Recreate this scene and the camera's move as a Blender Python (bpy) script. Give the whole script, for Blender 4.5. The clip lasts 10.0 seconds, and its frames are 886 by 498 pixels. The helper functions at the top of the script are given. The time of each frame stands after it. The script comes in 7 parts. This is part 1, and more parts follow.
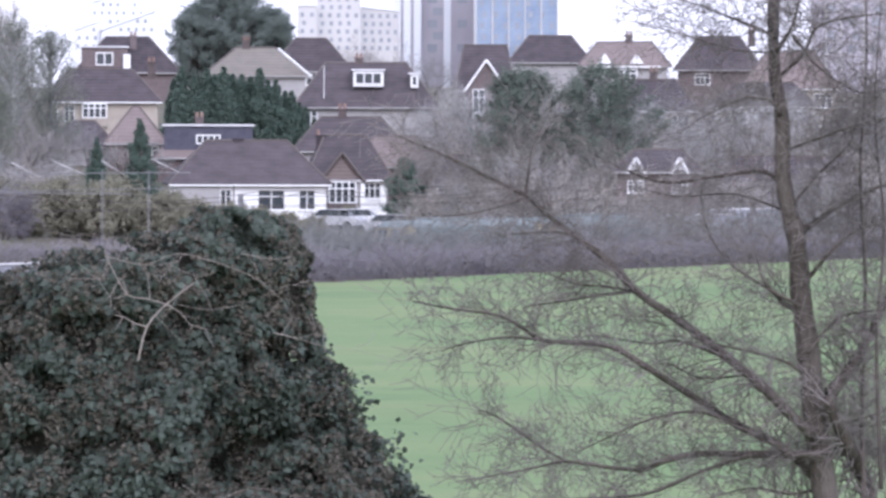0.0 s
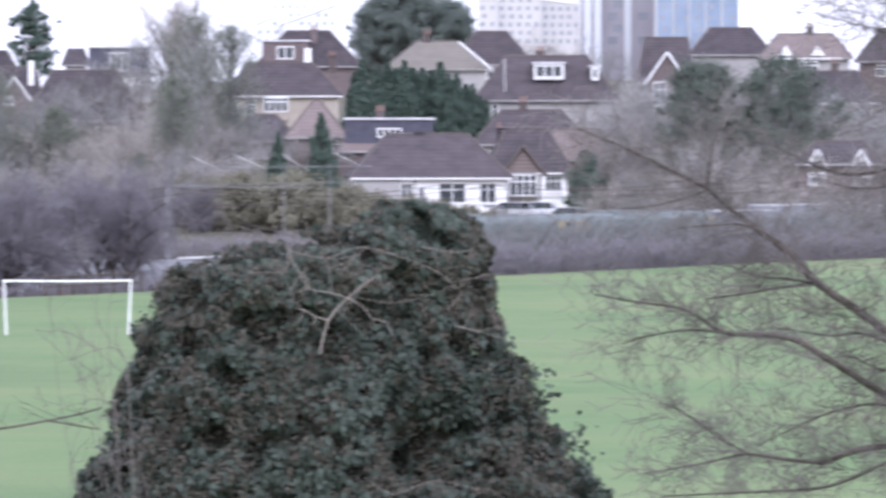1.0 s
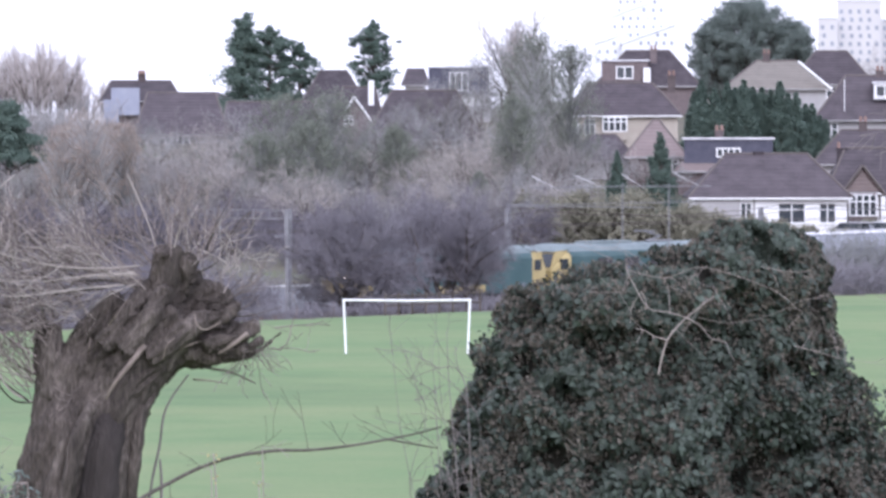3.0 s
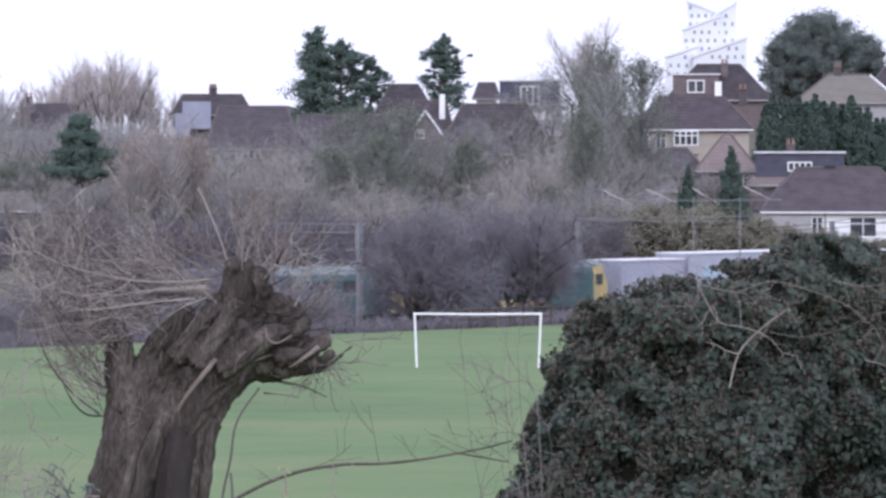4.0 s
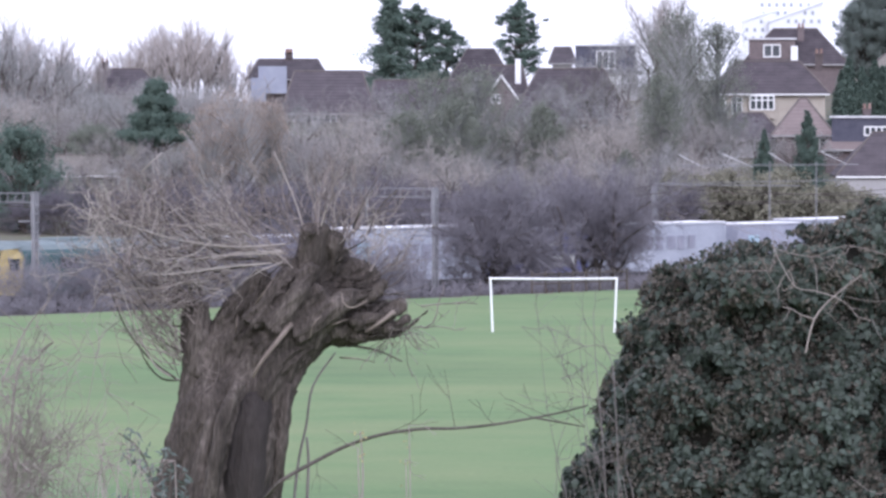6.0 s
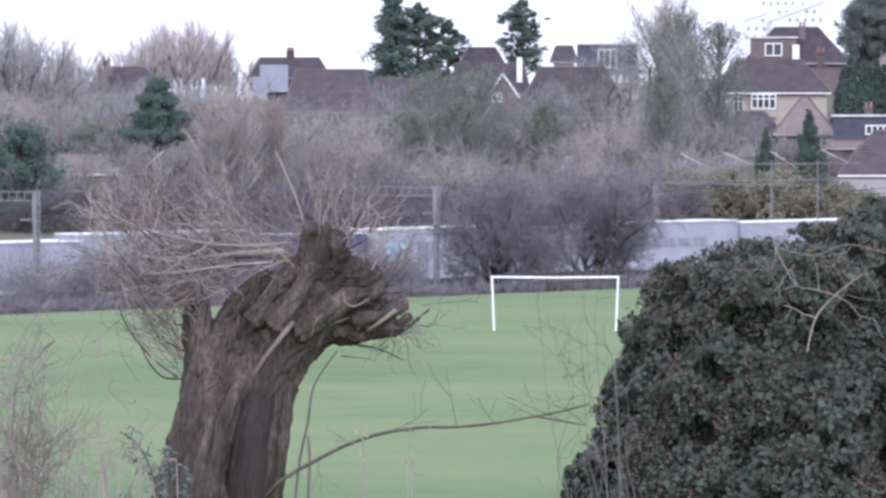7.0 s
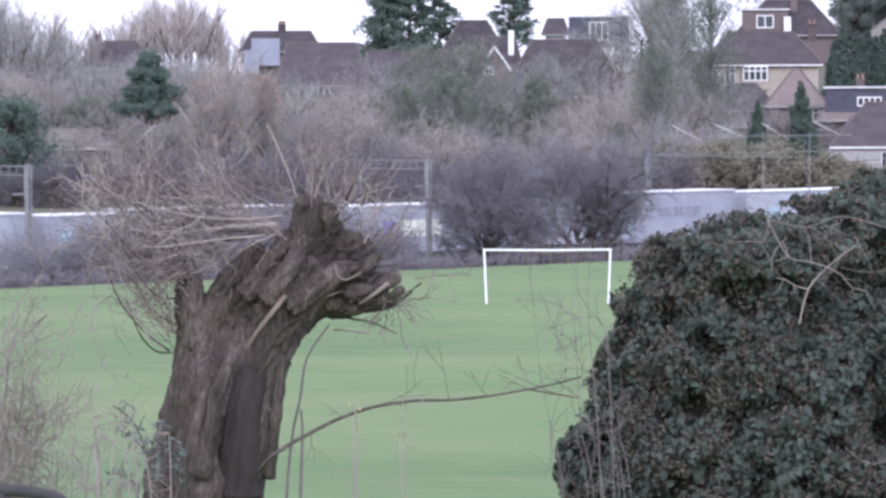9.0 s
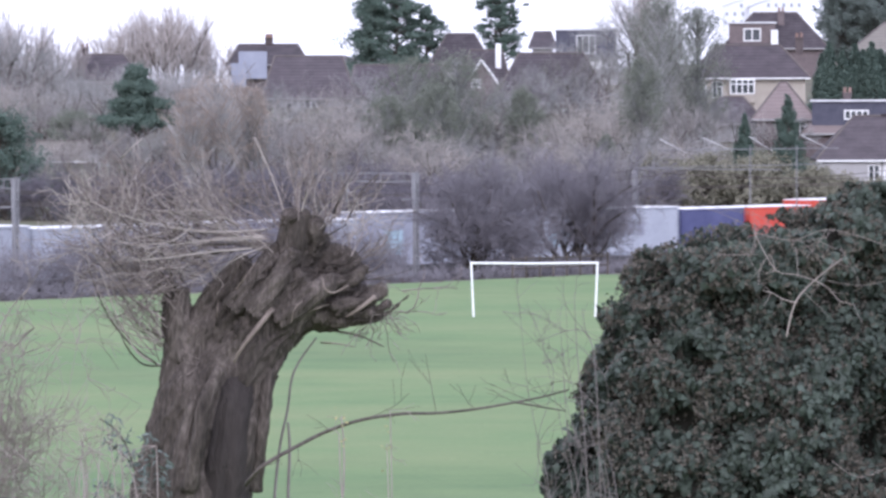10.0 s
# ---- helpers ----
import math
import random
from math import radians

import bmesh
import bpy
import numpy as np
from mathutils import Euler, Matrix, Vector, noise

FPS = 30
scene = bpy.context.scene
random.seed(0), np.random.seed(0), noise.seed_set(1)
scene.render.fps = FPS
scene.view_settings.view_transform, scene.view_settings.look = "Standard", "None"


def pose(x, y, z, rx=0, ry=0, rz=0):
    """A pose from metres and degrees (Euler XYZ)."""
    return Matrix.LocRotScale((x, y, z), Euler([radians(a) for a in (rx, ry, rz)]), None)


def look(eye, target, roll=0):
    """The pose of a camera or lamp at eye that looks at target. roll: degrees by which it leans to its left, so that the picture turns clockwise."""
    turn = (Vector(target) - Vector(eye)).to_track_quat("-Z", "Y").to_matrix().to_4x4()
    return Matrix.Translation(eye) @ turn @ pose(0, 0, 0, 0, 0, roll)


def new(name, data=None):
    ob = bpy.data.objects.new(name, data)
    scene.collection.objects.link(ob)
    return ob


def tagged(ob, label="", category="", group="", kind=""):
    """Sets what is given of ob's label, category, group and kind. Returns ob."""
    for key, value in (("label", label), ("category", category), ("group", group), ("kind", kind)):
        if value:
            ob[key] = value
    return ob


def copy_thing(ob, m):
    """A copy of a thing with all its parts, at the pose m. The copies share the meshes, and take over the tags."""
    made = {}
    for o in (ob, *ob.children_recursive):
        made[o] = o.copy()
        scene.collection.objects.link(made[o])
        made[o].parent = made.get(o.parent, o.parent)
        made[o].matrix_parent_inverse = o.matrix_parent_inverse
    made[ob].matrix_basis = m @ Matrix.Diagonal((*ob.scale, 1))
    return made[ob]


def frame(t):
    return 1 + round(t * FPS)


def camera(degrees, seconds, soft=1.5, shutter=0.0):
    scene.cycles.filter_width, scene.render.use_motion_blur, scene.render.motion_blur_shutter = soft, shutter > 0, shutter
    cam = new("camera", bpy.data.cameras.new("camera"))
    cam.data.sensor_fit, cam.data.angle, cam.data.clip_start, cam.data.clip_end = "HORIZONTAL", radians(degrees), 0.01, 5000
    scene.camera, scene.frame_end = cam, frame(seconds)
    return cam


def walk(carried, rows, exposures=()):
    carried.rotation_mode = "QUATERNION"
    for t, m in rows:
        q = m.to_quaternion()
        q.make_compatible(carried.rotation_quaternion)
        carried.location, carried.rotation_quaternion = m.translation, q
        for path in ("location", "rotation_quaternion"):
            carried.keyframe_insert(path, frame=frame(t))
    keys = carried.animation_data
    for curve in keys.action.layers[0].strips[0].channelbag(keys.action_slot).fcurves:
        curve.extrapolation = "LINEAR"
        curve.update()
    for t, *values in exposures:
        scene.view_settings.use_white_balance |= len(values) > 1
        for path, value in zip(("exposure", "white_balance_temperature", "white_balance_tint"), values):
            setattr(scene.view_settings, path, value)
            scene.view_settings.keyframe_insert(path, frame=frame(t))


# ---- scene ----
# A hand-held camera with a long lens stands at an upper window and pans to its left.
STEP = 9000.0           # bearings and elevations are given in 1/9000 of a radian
MID, LEVEL = 784.0, 265.0   # the bearing of +y, and the level line of the eye
EYE = 8.57              # above the playing field
cam = camera(math.degrees(2 * math.atan(784 / STEP)), 10.0, soft=2.8, shutter=0.4)
DOWN = math.degrees((441 - LEVEL) / STEP)
ROWS = [
    (0.0, -6.841, -0.318, 0.18), (0.5, -6.151, -0.351, 0.14), (1.0, -4.801, -0.400, -0.03),
    (1.5, -2.635, -0.443, -0.05), (2.0, -1.541, -0.560, 0.03), (2.5, -1.246, -0.615, 0.06),
    (3.0, -0.983, -0.176, -0.02), (3.2, -0.796, -0.038, -0.02), (4.3, -0.050, -0.010, 0.00),
    (4.5, 0.000, 0.000, 0.00), (5.0, 0.029, -0.313, 0.01), (5.5, 0.356, -0.505, -0.04),
    (6.0, 0.671, -0.419, -0.02), (6.2, 0.719, -0.394, -0.02), (7.3, 0.652, -0.458, 0.00),
    (7.5, 0.615, -0.488, 0.00), (8.0, 0.478, -0.732, -0.06), (8.5, 0.453, -0.776, -0.14),
    (9.0, 0.600, -0.738, -0.18), (9.5, 0.666, -0.605, -0.16), (10.0, 0.454, -0.591, -0.16),
]
walk(cam, [(t, pose(0, 0, EYE, 90 + pitch - DOWN, 0, yaw) @ pose(0, 0, 0, 0, 0, roll)) for t, yaw, pitch, roll in ROWS],
     [(0.0, 0.8, 5530, 19), (1.5, 0.92, 5530, 19), (2.5, 0.95, 5530, 19), (3.0, 0.84, 5530, 19), (4.5, 0.27, 5530, 19), (5.5, 0.6, 5530, 19), (7.5, 0.74, 5530, 19), (10.0, 0.76, 5530, 19)])

# ---- light: a bright overcast winter sky ----
world = bpy.data.worlds.new("overcast")
scene.world = world
world.use_nodes = True
wn, wl = world.node_tree.nodes, world.node_tree.links
sky = wn.new("ShaderNodeTexSky")
sky.sky_type, sky.sun_disc = "NISHITA", False
sky.sun_elevation, sky.sun_rotation = radians(28), radians(200)
sky.dust_density, sky.air_density = 4.0, 1.0
cloud = wn.new("ShaderNodeMixRGB")
cloud.inputs[0].default_value = 0.8
cloud.inputs[2].default_value = (9.2, 8.9, 9.2, 1)
wl.new(sky.outputs[0], cloud.inputs[1])
wl.new(cloud.outputs[0], wn["Background"].inputs[0])
wn["Background"].inputs[1].default_value = 0.115
sun = new("sun", bpy.data.lights.new("sun", "SUN"))
sun.data.energy, sun.data.angle, sun.data.color = 1.1, radians(30), (1.0, 0.97, 0.93)
sun.matrix_world = look((0, 0, 50), (-14, 42, 22))


# ---- building helpers ----
def spot(u, v, d):
    """The place at bearing u, elevation v and distance d."""
    a = (u - MID) / STEP
    return Vector((d * math.sin(a), d * math.cos(a), EYE + d * (LEVEL - v) / STEP))


TRACK0, ALONG, ACROSS = Vector((12.2, 299.7)), Vector((0.643, 0.766)), Vector((-0.766, 0.643))
RAIL = -1.6


def ramp(x, pts):
    return float(np.interp(x, [p[0] for p in pts], [p[1] for p in pts]))


def ground_z(x, y):
    r = math.hypot(x, y)
    s = (Vector((x, y)) - TRACK0).dot(ACROSS)
    z = ramp(s, [(-30, 0), (-24, -0.3), (-9, -1.75), (9, -1.75), (24, 0.6), (45, 1.0), (135, 10.5), (260, 14), (2000, 17)])
    if z > 1 and y > 0:
        u = MID + STEP * math.atan2(x, y)
        z = 1 + (z - 1) * ramp(u, [(-400, 0.62), (300, 0.66), (800, 0.72), (1250, 1.0), (2600, 1.0)])
    if y < 0 or s < -30:
        z = 0.0
    return z + ramp(r, [(0, 5.5), (22, 5.2), (40, 3.6), (60, 1.2), (80, 0.0)])


def track_at(u):
    """How far along the line a bearing meets it."""
    k = math.tan((u - MID) / STEP)
    return (TRACK0.x - TRACK0.y * k) / (ALONG.y * k - ALONG.x)


def np_mesh(name, verts, faces, mat, smooth=False):
    """A mesh from arrays; faces is a list of arrays, each of one number of corners."""
    me = bpy.data.meshes.new(name)
    verts = np.asarray(verts, np.float32)
    faces = [np.asarray(f, np.int32) for f in faces if len(f)]
    me.vertices.add(len(verts))
    me.vertices.foreach_set("co", verts.ravel())
    flat = np.concatenate([f.ravel() for f in faces])
    sizes = np.concatenate([np.full(len(f), f.shape[1], np.int32) for f in faces])
    me.loops.add(len(flat))
    me.loops.foreach_set("vertex_index", flat)
    me.polygons.add(len(sizes))
    me.polygons.foreach_set("loop_start", np.concatenate([[0], np.cumsum(sizes)[:-1]]).astype(np.int32))
    me.polygons.foreach_set("loop_total", sizes)
    me.polygons.foreach_set("use_smooth", np.full(len(sizes), smooth))
    me.update(calc_edges=True)
    me.materials.append(mat)
    return me


def thing(name, m, label, category, group="", kind=""):
    ob = new(name)
    ob.matrix_world = m
    ob.empty_display_size = 0.2
    return tagged(ob, label, category, group, kind)


def child(name, me, parent, label=""):
    ob = new(name, me)
    ob.parent = parent
    return tagged(ob, label)


def part(name, bm, mat, parent, label="", smooth=False):
    me = bpy.data.meshes.new(name)
    bm.to_mesh(me)
    bm.free()
    me.materials.append(mat)
    if smooth:
        me.polygons.foreach_set("use_smooth", np.full(len(me.polygons), True))
    return child(name, me, parent, label)


def box(bm, x0, x1, y0, y1, z0, z1, bevel=0.0):
    got = bmesh.ops.create_cube(bm, size=1.0)["verts"]
    for v in got:
        v.co = Vector((x0 + (v.co.x + 0.5) * (x1 - x0), y0 + (v.co.y + 0.5) * (y1 - y0), z0 + (v.co.z + 0.5) * (z1 - z0)))
    if bevel:
        bmesh.ops.bevel(bm, geom=list({e for v in got for e in v.link_edges}), offset=bevel, segments=2, affect="EDGES")
    return bm


def a_box(*args, **kw):
    return box(bmesh.new(), *args, **kw)


def prism(profile, x0, x1):
    """A closed profile of (y, z) pulled along x."""
    bm = bmesh.new()
    a = [bm.verts.new((x0, y, z)) for y, z in profile]
    b = [bm.verts.new((x1, y, z)) for y, z in profile]
    n = len(profile)
    bm.faces.new(a)
    bm.faces.new(b[::-1])
    for i in range(n):
        bm.faces.new((a[(i + 1) % n], a[i], b[i], b[(i + 1) % n]))
    bmesh.ops.recalc_face_normals(bm, faces=bm.faces)
    return bm


def solid(points, faces):
    bm = bmesh.new()
    vs = [bm.verts.new(p) for p in points]
    for f in faces:
        bm.faces.new([vs[i] for i in f])
    bmesh.ops.recalc_face_normals(bm, faces=bm.faces)
    return bm


# ---- materials ----
def material(name, colours, scale=3.0, rough=0.85, fine=0.0, bump=0.0, metal=0.0, vary=0.0, island=0.0, stretch=(1, 1, 1), spec=0.3, thin=0.0):
    """colours: two or three base colours, blended by coarse and fine noise; vary: by object; island: by loose piece; thin: light let through, for leaves."""
    mat = bpy.data.materials.new(name)
    mat.use_nodes = True
    n, l = mat.node_tree.nodes, mat.node_tree.links
    b = n["Principled BSDF"]
    b.inputs["Roughness"].default_value, b.inputs["Metallic"].default_value = rough, metal
    b.inputs["Specular IOR Level"].default_value = spec
    co = n.new("ShaderNodeTexCoord")
    mp = n.new("ShaderNodeMapping")
    mp.inputs["Scale"].default_value = stretch
    l.new(co.outputs["Object"], mp.inputs[0])
    big = n.new("ShaderNodeTexNoise")
    big.inputs["Scale"].default_value, big.inputs["Detail"].default_value = scale, 6
    l.new(mp.outputs[0], big.inputs["Vector"])
    sm = n.new("ShaderNodeTexNoise")
    sm.inputs["Scale"].default_value, sm.inputs["Detail"].default_value = scale * 9, 4
    l.new(mp.outputs[0], sm.inputs["Vector"])
    mixed = n.new("ShaderNodeMath")
    mixed.operation = "MULTIPLY_ADD"
    mixed.inputs[1].default_value = fine
    l.new(sm.outputs[0], mixed.inputs[0])
    l.new(big.outputs[0], mixed.inputs[2])
    last = mixed.outputs[0]
    for amount, src in ((vary, "o"), (island, "i")):
        if amount:
            info = n.new("ShaderNodeObjectInfo") if src == "o" else n.new("ShaderNodeNewGeometry")
            out = info.outputs["Random"] if src == "o" else info.outputs["Random Per Island"]
            add = n.new("ShaderNodeMath")
            add.operation = "MULTIPLY_ADD"
            add.inputs[1].default_value = amount
            l.new(out, add.inputs[0])
            l.new(last, add.inputs[2])
            last = add.outputs[0]
    cr = n.new("ShaderNodeValToRGB")
    lo, hi = 0.3 + 0.3 * fine, 0.7 + 0.7 * fine + vary + island
    rng = n.new("ShaderNodeMapRange")
    rng.inputs[1].default_value, rng.inputs[2].default_value = lo, hi
    l.new(last, rng.inputs[0])
    l.new(rng.outputs[0], cr.inputs[0])
    els = cr.color_ramp.elements
    while len(els) < len(colours):
        els.new(0.5)
    for i, c in enumerate(colours):
        els[i].position = i / (len(colours) - 1)
        els[i].color = (*c, 1)
    l.new(cr.outputs[0], b.inputs["Base Color"])
    if bump:
        bp = n.new("ShaderNodeBump")
        bp.inputs["Strength"].default_value, bp.inputs["Distance"].default_value = bump, 0.03
        l.new(sm.outputs[0], bp.inputs["Height"])
        l.new(bp.outputs[0], b.inputs["Normal"])
    if thin:
        back = n.new("ShaderNodeBsdfTranslucent")
        l.new(cr.outputs[0], back.inputs[0])
        both = n.new("ShaderNodeMixShader")
        both.inputs[0].default_value = thin
        l.new(b.outputs[0], both.inputs[1])
        l.new(back.outputs[0], both.inputs[2])
        l.new(both.outputs[0], n["Material Output"].inputs[0])
    return mat


def tiles(name, a, c, course=0.3):
    """Roof tiles: courses in the height, weathered."""
    mat = material(name, [a, c], scale=0.9, fine=0.9, rough=0.9, vary=0.25)
    n, l = mat.node_tree.nodes, mat.node_tree.links
    co = n.new("ShaderNodeTexCoord")
    w = n.new("ShaderNodeTexWave")
    w.bands_direction = "Z"
    w.inputs["Scale"].default_value, w.inputs["Distortion"].default_value = 0.31 / course, 0.3
    l.new(co.outputs["Object"], w.inputs[0])
    bp = n.new("ShaderNodeBump")
    bp.inputs["Strength"].default_value, bp.inputs["Distance"].default_value = 0.6, 0.05
    l.new(w.outputs[0], bp.inputs["Height"])
    l.new(bp.outputs[0], n["Principled BSDF"].inputs["Normal"])
    return mat


def glowing(name, colour, strength):
    mat = bpy.data.materials.new(name)
    mat.use_nodes = True
    b = mat.node_tree.nodes["Principled BSDF"]
    b.inputs["Base Color"].default_value = (*colour, 1)
    b.inputs["Emission Color"].default_value = (*colour, 1)
    b.inputs["Emission Strength"].default_value = strength
    return mat


M_TILE_RED = tiles("red_brown_tiles", (0.034, 0.029, 0.033), (0.108, 0.092, 0.1))
M_TILE_DARK = tiles("dark_brown_tiles", (0.03, 0.026, 0.03), (0.098, 0.082, 0.09))
M_TILE_TAN = tiles("tan_weathered_tiles", (0.13, 0.12, 0.105), (0.215, 0.195, 0.17))
M_TILE_ORANGE = tiles("orange_clay_tiles", (0.15, 0.122, 0.117), (0.225, 0.182, 0.172))
M_RIDGE = material("ridge_tiles", [(0.102, 0.0882, 0.084), (0.15, 0.129, 0.12)], scale=2.0, fine=0.4)
M_WHITE = material("white_render", [(0.76, 0.76, 0.77), (0.88, 0.88, 0.88)], scale=0.6, fine=0.3, rough=0.9)
M_CREAM = material("cream_pebbledash", [(0.336, 0.296, 0.256), (0.464, 0.424, 0.368)], scale=0.8, fine=0.5, bump=0.3)
M_PALEBLUE = material("pale_blue_grey_cladding", [(0.24, 0.256, 0.32), (0.32, 0.336, 0.4)], scale=0.8, fine=0.4)
M_GREY = material("grey_render", [(0.3, 0.29, 0.29), (0.42, 0.41, 0.41)], scale=0.8, fine=0.4)
M_BRICK = material("red_brick", [(0.118, 0.096, 0.098), (0.18, 0.147, 0.147)], scale=2.5, fine=0.7, bump=0.3)
M_FRAME = material("white_window_paint", [(0.72, 0.72, 0.72), (0.85, 0.85, 0.85)], scale=2.0, rough=0.4)
M_GLASS = material("dark_window_glass", [(0.03, 0.035, 0.04), (0.07, 0.08, 0.09)], scale=0.5, rough=0.06, spec=0.5, vary=0.3)
M_DARKCLAD = material("dark_slate_cladding", [(0.06, 0.06, 0.085), (0.1, 0.1, 0.13)], scale=1.5, fine=0.3)
M_LEAD = material("flat_roof_felt", [(0.55, 0.55, 0.57), (0.72, 0.72, 0.74)], scale=1.0, rough=0.6)
M_POT = material("clay_pot", [(0.2, 0.13, 0.11), (0.28, 0.19, 0.16)], scale=4)

M_BARK = material("grey_brown_bark", [(0.035, 0.03, 0.027), (0.09, 0.075, 0.065), (0.15, 0.13, 0.115)], scale=6, fine=0.6, bump=0.6, stretch=(1, 1, 0.3))
# The next two twig colours are greyed and lifted, with hillside haze in them.
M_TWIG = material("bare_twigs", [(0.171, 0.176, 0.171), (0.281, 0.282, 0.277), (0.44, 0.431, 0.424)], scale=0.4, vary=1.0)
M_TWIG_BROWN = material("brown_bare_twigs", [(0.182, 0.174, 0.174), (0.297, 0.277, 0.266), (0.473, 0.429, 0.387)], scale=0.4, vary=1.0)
M_TWIG_PALE = material("pale_dry_twigs", [(0.21, 0.18, 0.165), (0.38, 0.33, 0.3)], scale=3.0, fine=0.4)
M_TWIG_DARK = material("dark_purple_twigs", [(0.165, 0.155, 0.172), (0.265, 0.248, 0.27)], scale=1.0, vary=0.4)
M_TWIG_THICKET = material("purple_thicket_twigs", [(0.12, 0.11, 0.13), (0.195, 0.18, 0.205)], scale=1.0, vary=0.4)
M_TWIG_EDGE = material("dark_grey_purple_twigs", [(0.149, 0.14, 0.158), (0.241, 0.225, 0.247)], scale=1.0, vary=0.2)
M_TWIG_OLIVE = material("dull_olive_twigs", [(0.122, 0.122, 0.108), (0.225, 0.221, 0.198)], scale=0.4, vary=0.5)
# Conifer, evergreen, pine and ivy-clad colours are paled to carry the distance haze.
M_CONIFER = material("hazed_conifer_needles", [(0.0986, 0.143, 0.119), (0.174, 0.23, 0.188)], scale=1.0, island=0.5, rough=0.8, thin=0.3)
M_EVERGREEN = material("hazed_broadleaf_evergreen_leaves", [(0.16, 0.195, 0.178), (0.265, 0.305, 0.275)], scale=0.6, island=0.6, rough=0.7, thin=0.4)
M_PINE = material("hazed_grey_green_pine_needles", [(0.12, 0.15, 0.125), (0.2, 0.232, 0.192)], scale=0.6, island=0.6, rough=0.8, thin=0.3)
M_OLIVE = material("olive_shrub_leaves", [(0.204, 0.2, 0.152), (0.341, 0.325, 0.248)], scale=0.6, island=0.6, rough=0.8, thin=0.3)
M_IVYTREE = material("ivy_clad_crown_leaves", [(0.165, 0.185, 0.149), (0.275, 0.292, 0.24)], scale=0.6, island=0.6, rough=0.7, thin=0.3)

M_TAN = material("withered_tan_oak_leaves", [(0.275, 0.231, 0.203), (0.413, 0.35, 0.3), (0.562, 0.481, 0.406)], scale=0.6, island=0.6, rough=0.9, thin=0.5)
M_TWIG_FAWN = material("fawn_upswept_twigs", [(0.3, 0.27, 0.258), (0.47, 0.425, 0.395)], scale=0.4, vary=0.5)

# ---- the ground: playing field, railway, hillside, out to the horizon ----
def grass_material():
    mat = material("mown_winter_grass", [(0.103, 0.176, 0.07), (0.155, 0.236, 0.094), (0.212, 0.263, 0.118)], scale=0.05, fine=0.45, rough=0.95)
    n, l = mat.node_tree.nodes, mat.node_tree.links
    b = n["Principled BSDF"]
    base = b.inputs["Base Color"].links[0].from_socket
    co = n.new("ShaderNodeTexCoord")
    mp = n.new("ShaderNodeMapping")
    mp.inputs["Rotation"].default_value = (0, 0, radians(8))
    mp.inputs["Scale"].default_value = (0.05, 0.13, 1)
    l.new(co.outputs["Object"], mp.inputs[0])
    nz = n.new("ShaderNodeTexNoise")
    nz.inputs["Scale"].default_value, nz.inputs["Detail"].default_value = 1.0, 5
    l.new(mp.outputs[0], nz.inputs["Vector"])
    tint = n.new("ShaderNodeMixRGB")
    tint.inputs[2].default_value = (0.25, 0.278, 0.13, 1)
    rng = n.new("ShaderNodeMapRange")
    rng.inputs[1].default_value, rng.inputs[2].default_value, rng.inputs[4].default_value = 0.42, 0.8, 0.6
    l.new(nz.outputs[0], rng.inputs[0])
    l.new(rng.outputs[0], tint.inputs[0])
    l.new(base, tint.inputs[1])
    blades = n.new("ShaderNodeTexNoise")
    blades.inputs["Scale"].default_value, blades.inputs["Detail"].default_value = 6.0, 3
    l.new(co.outputs["Object"], blades.inputs["Vector"])
    mul = n.new("ShaderNodeMixRGB")
    mul.blend_type = "MULTIPLY"
    mul.inputs[0].default_value = 0.35
    l.new(tint.outputs[0], mul.inputs[1])
    l.new(blades.outputs[0], mul.inputs[2])
    l.new(mul.outputs[0], b.inputs["Base Color"])
    return mat


M_FIELD = grass_material()
M_SCRUB = material("scrubby_earth", [(0.07, 0.06, 0.05), (0.11, 0.1, 0.07), (0.1, 0.12, 0.06)], scale=0.15, fine=0.5)
M_BALLAST = material("grey_track_ballast", [(0.17, 0.165, 0.175), (0.27, 0.265, 0.28)], scale=1.5, fine=0.8, bump=0.5)
M_CONC = material("blue_grey_concrete", [(0.22, 0.225, 0.25), (0.33, 0.335, 0.36)], scale=0.5, fine=0.4)
M_COPING = material("pale_coping", [(0.55, 0.55, 0.56), (0.7, 0.7, 0.7)], scale=0.8)
M_STEEL = material("galvanised_steel", [(0.2, 0.2, 0.21), (0.3, 0.3, 0.31)], scale=1.5, rough=0.7, metal=0.2)
M_RAIL = material("rusty_rail", [(0.14, 0.09, 0.07), (0.25, 0.17, 0.13)], scale=3, rough=0.6, metal=0.5)


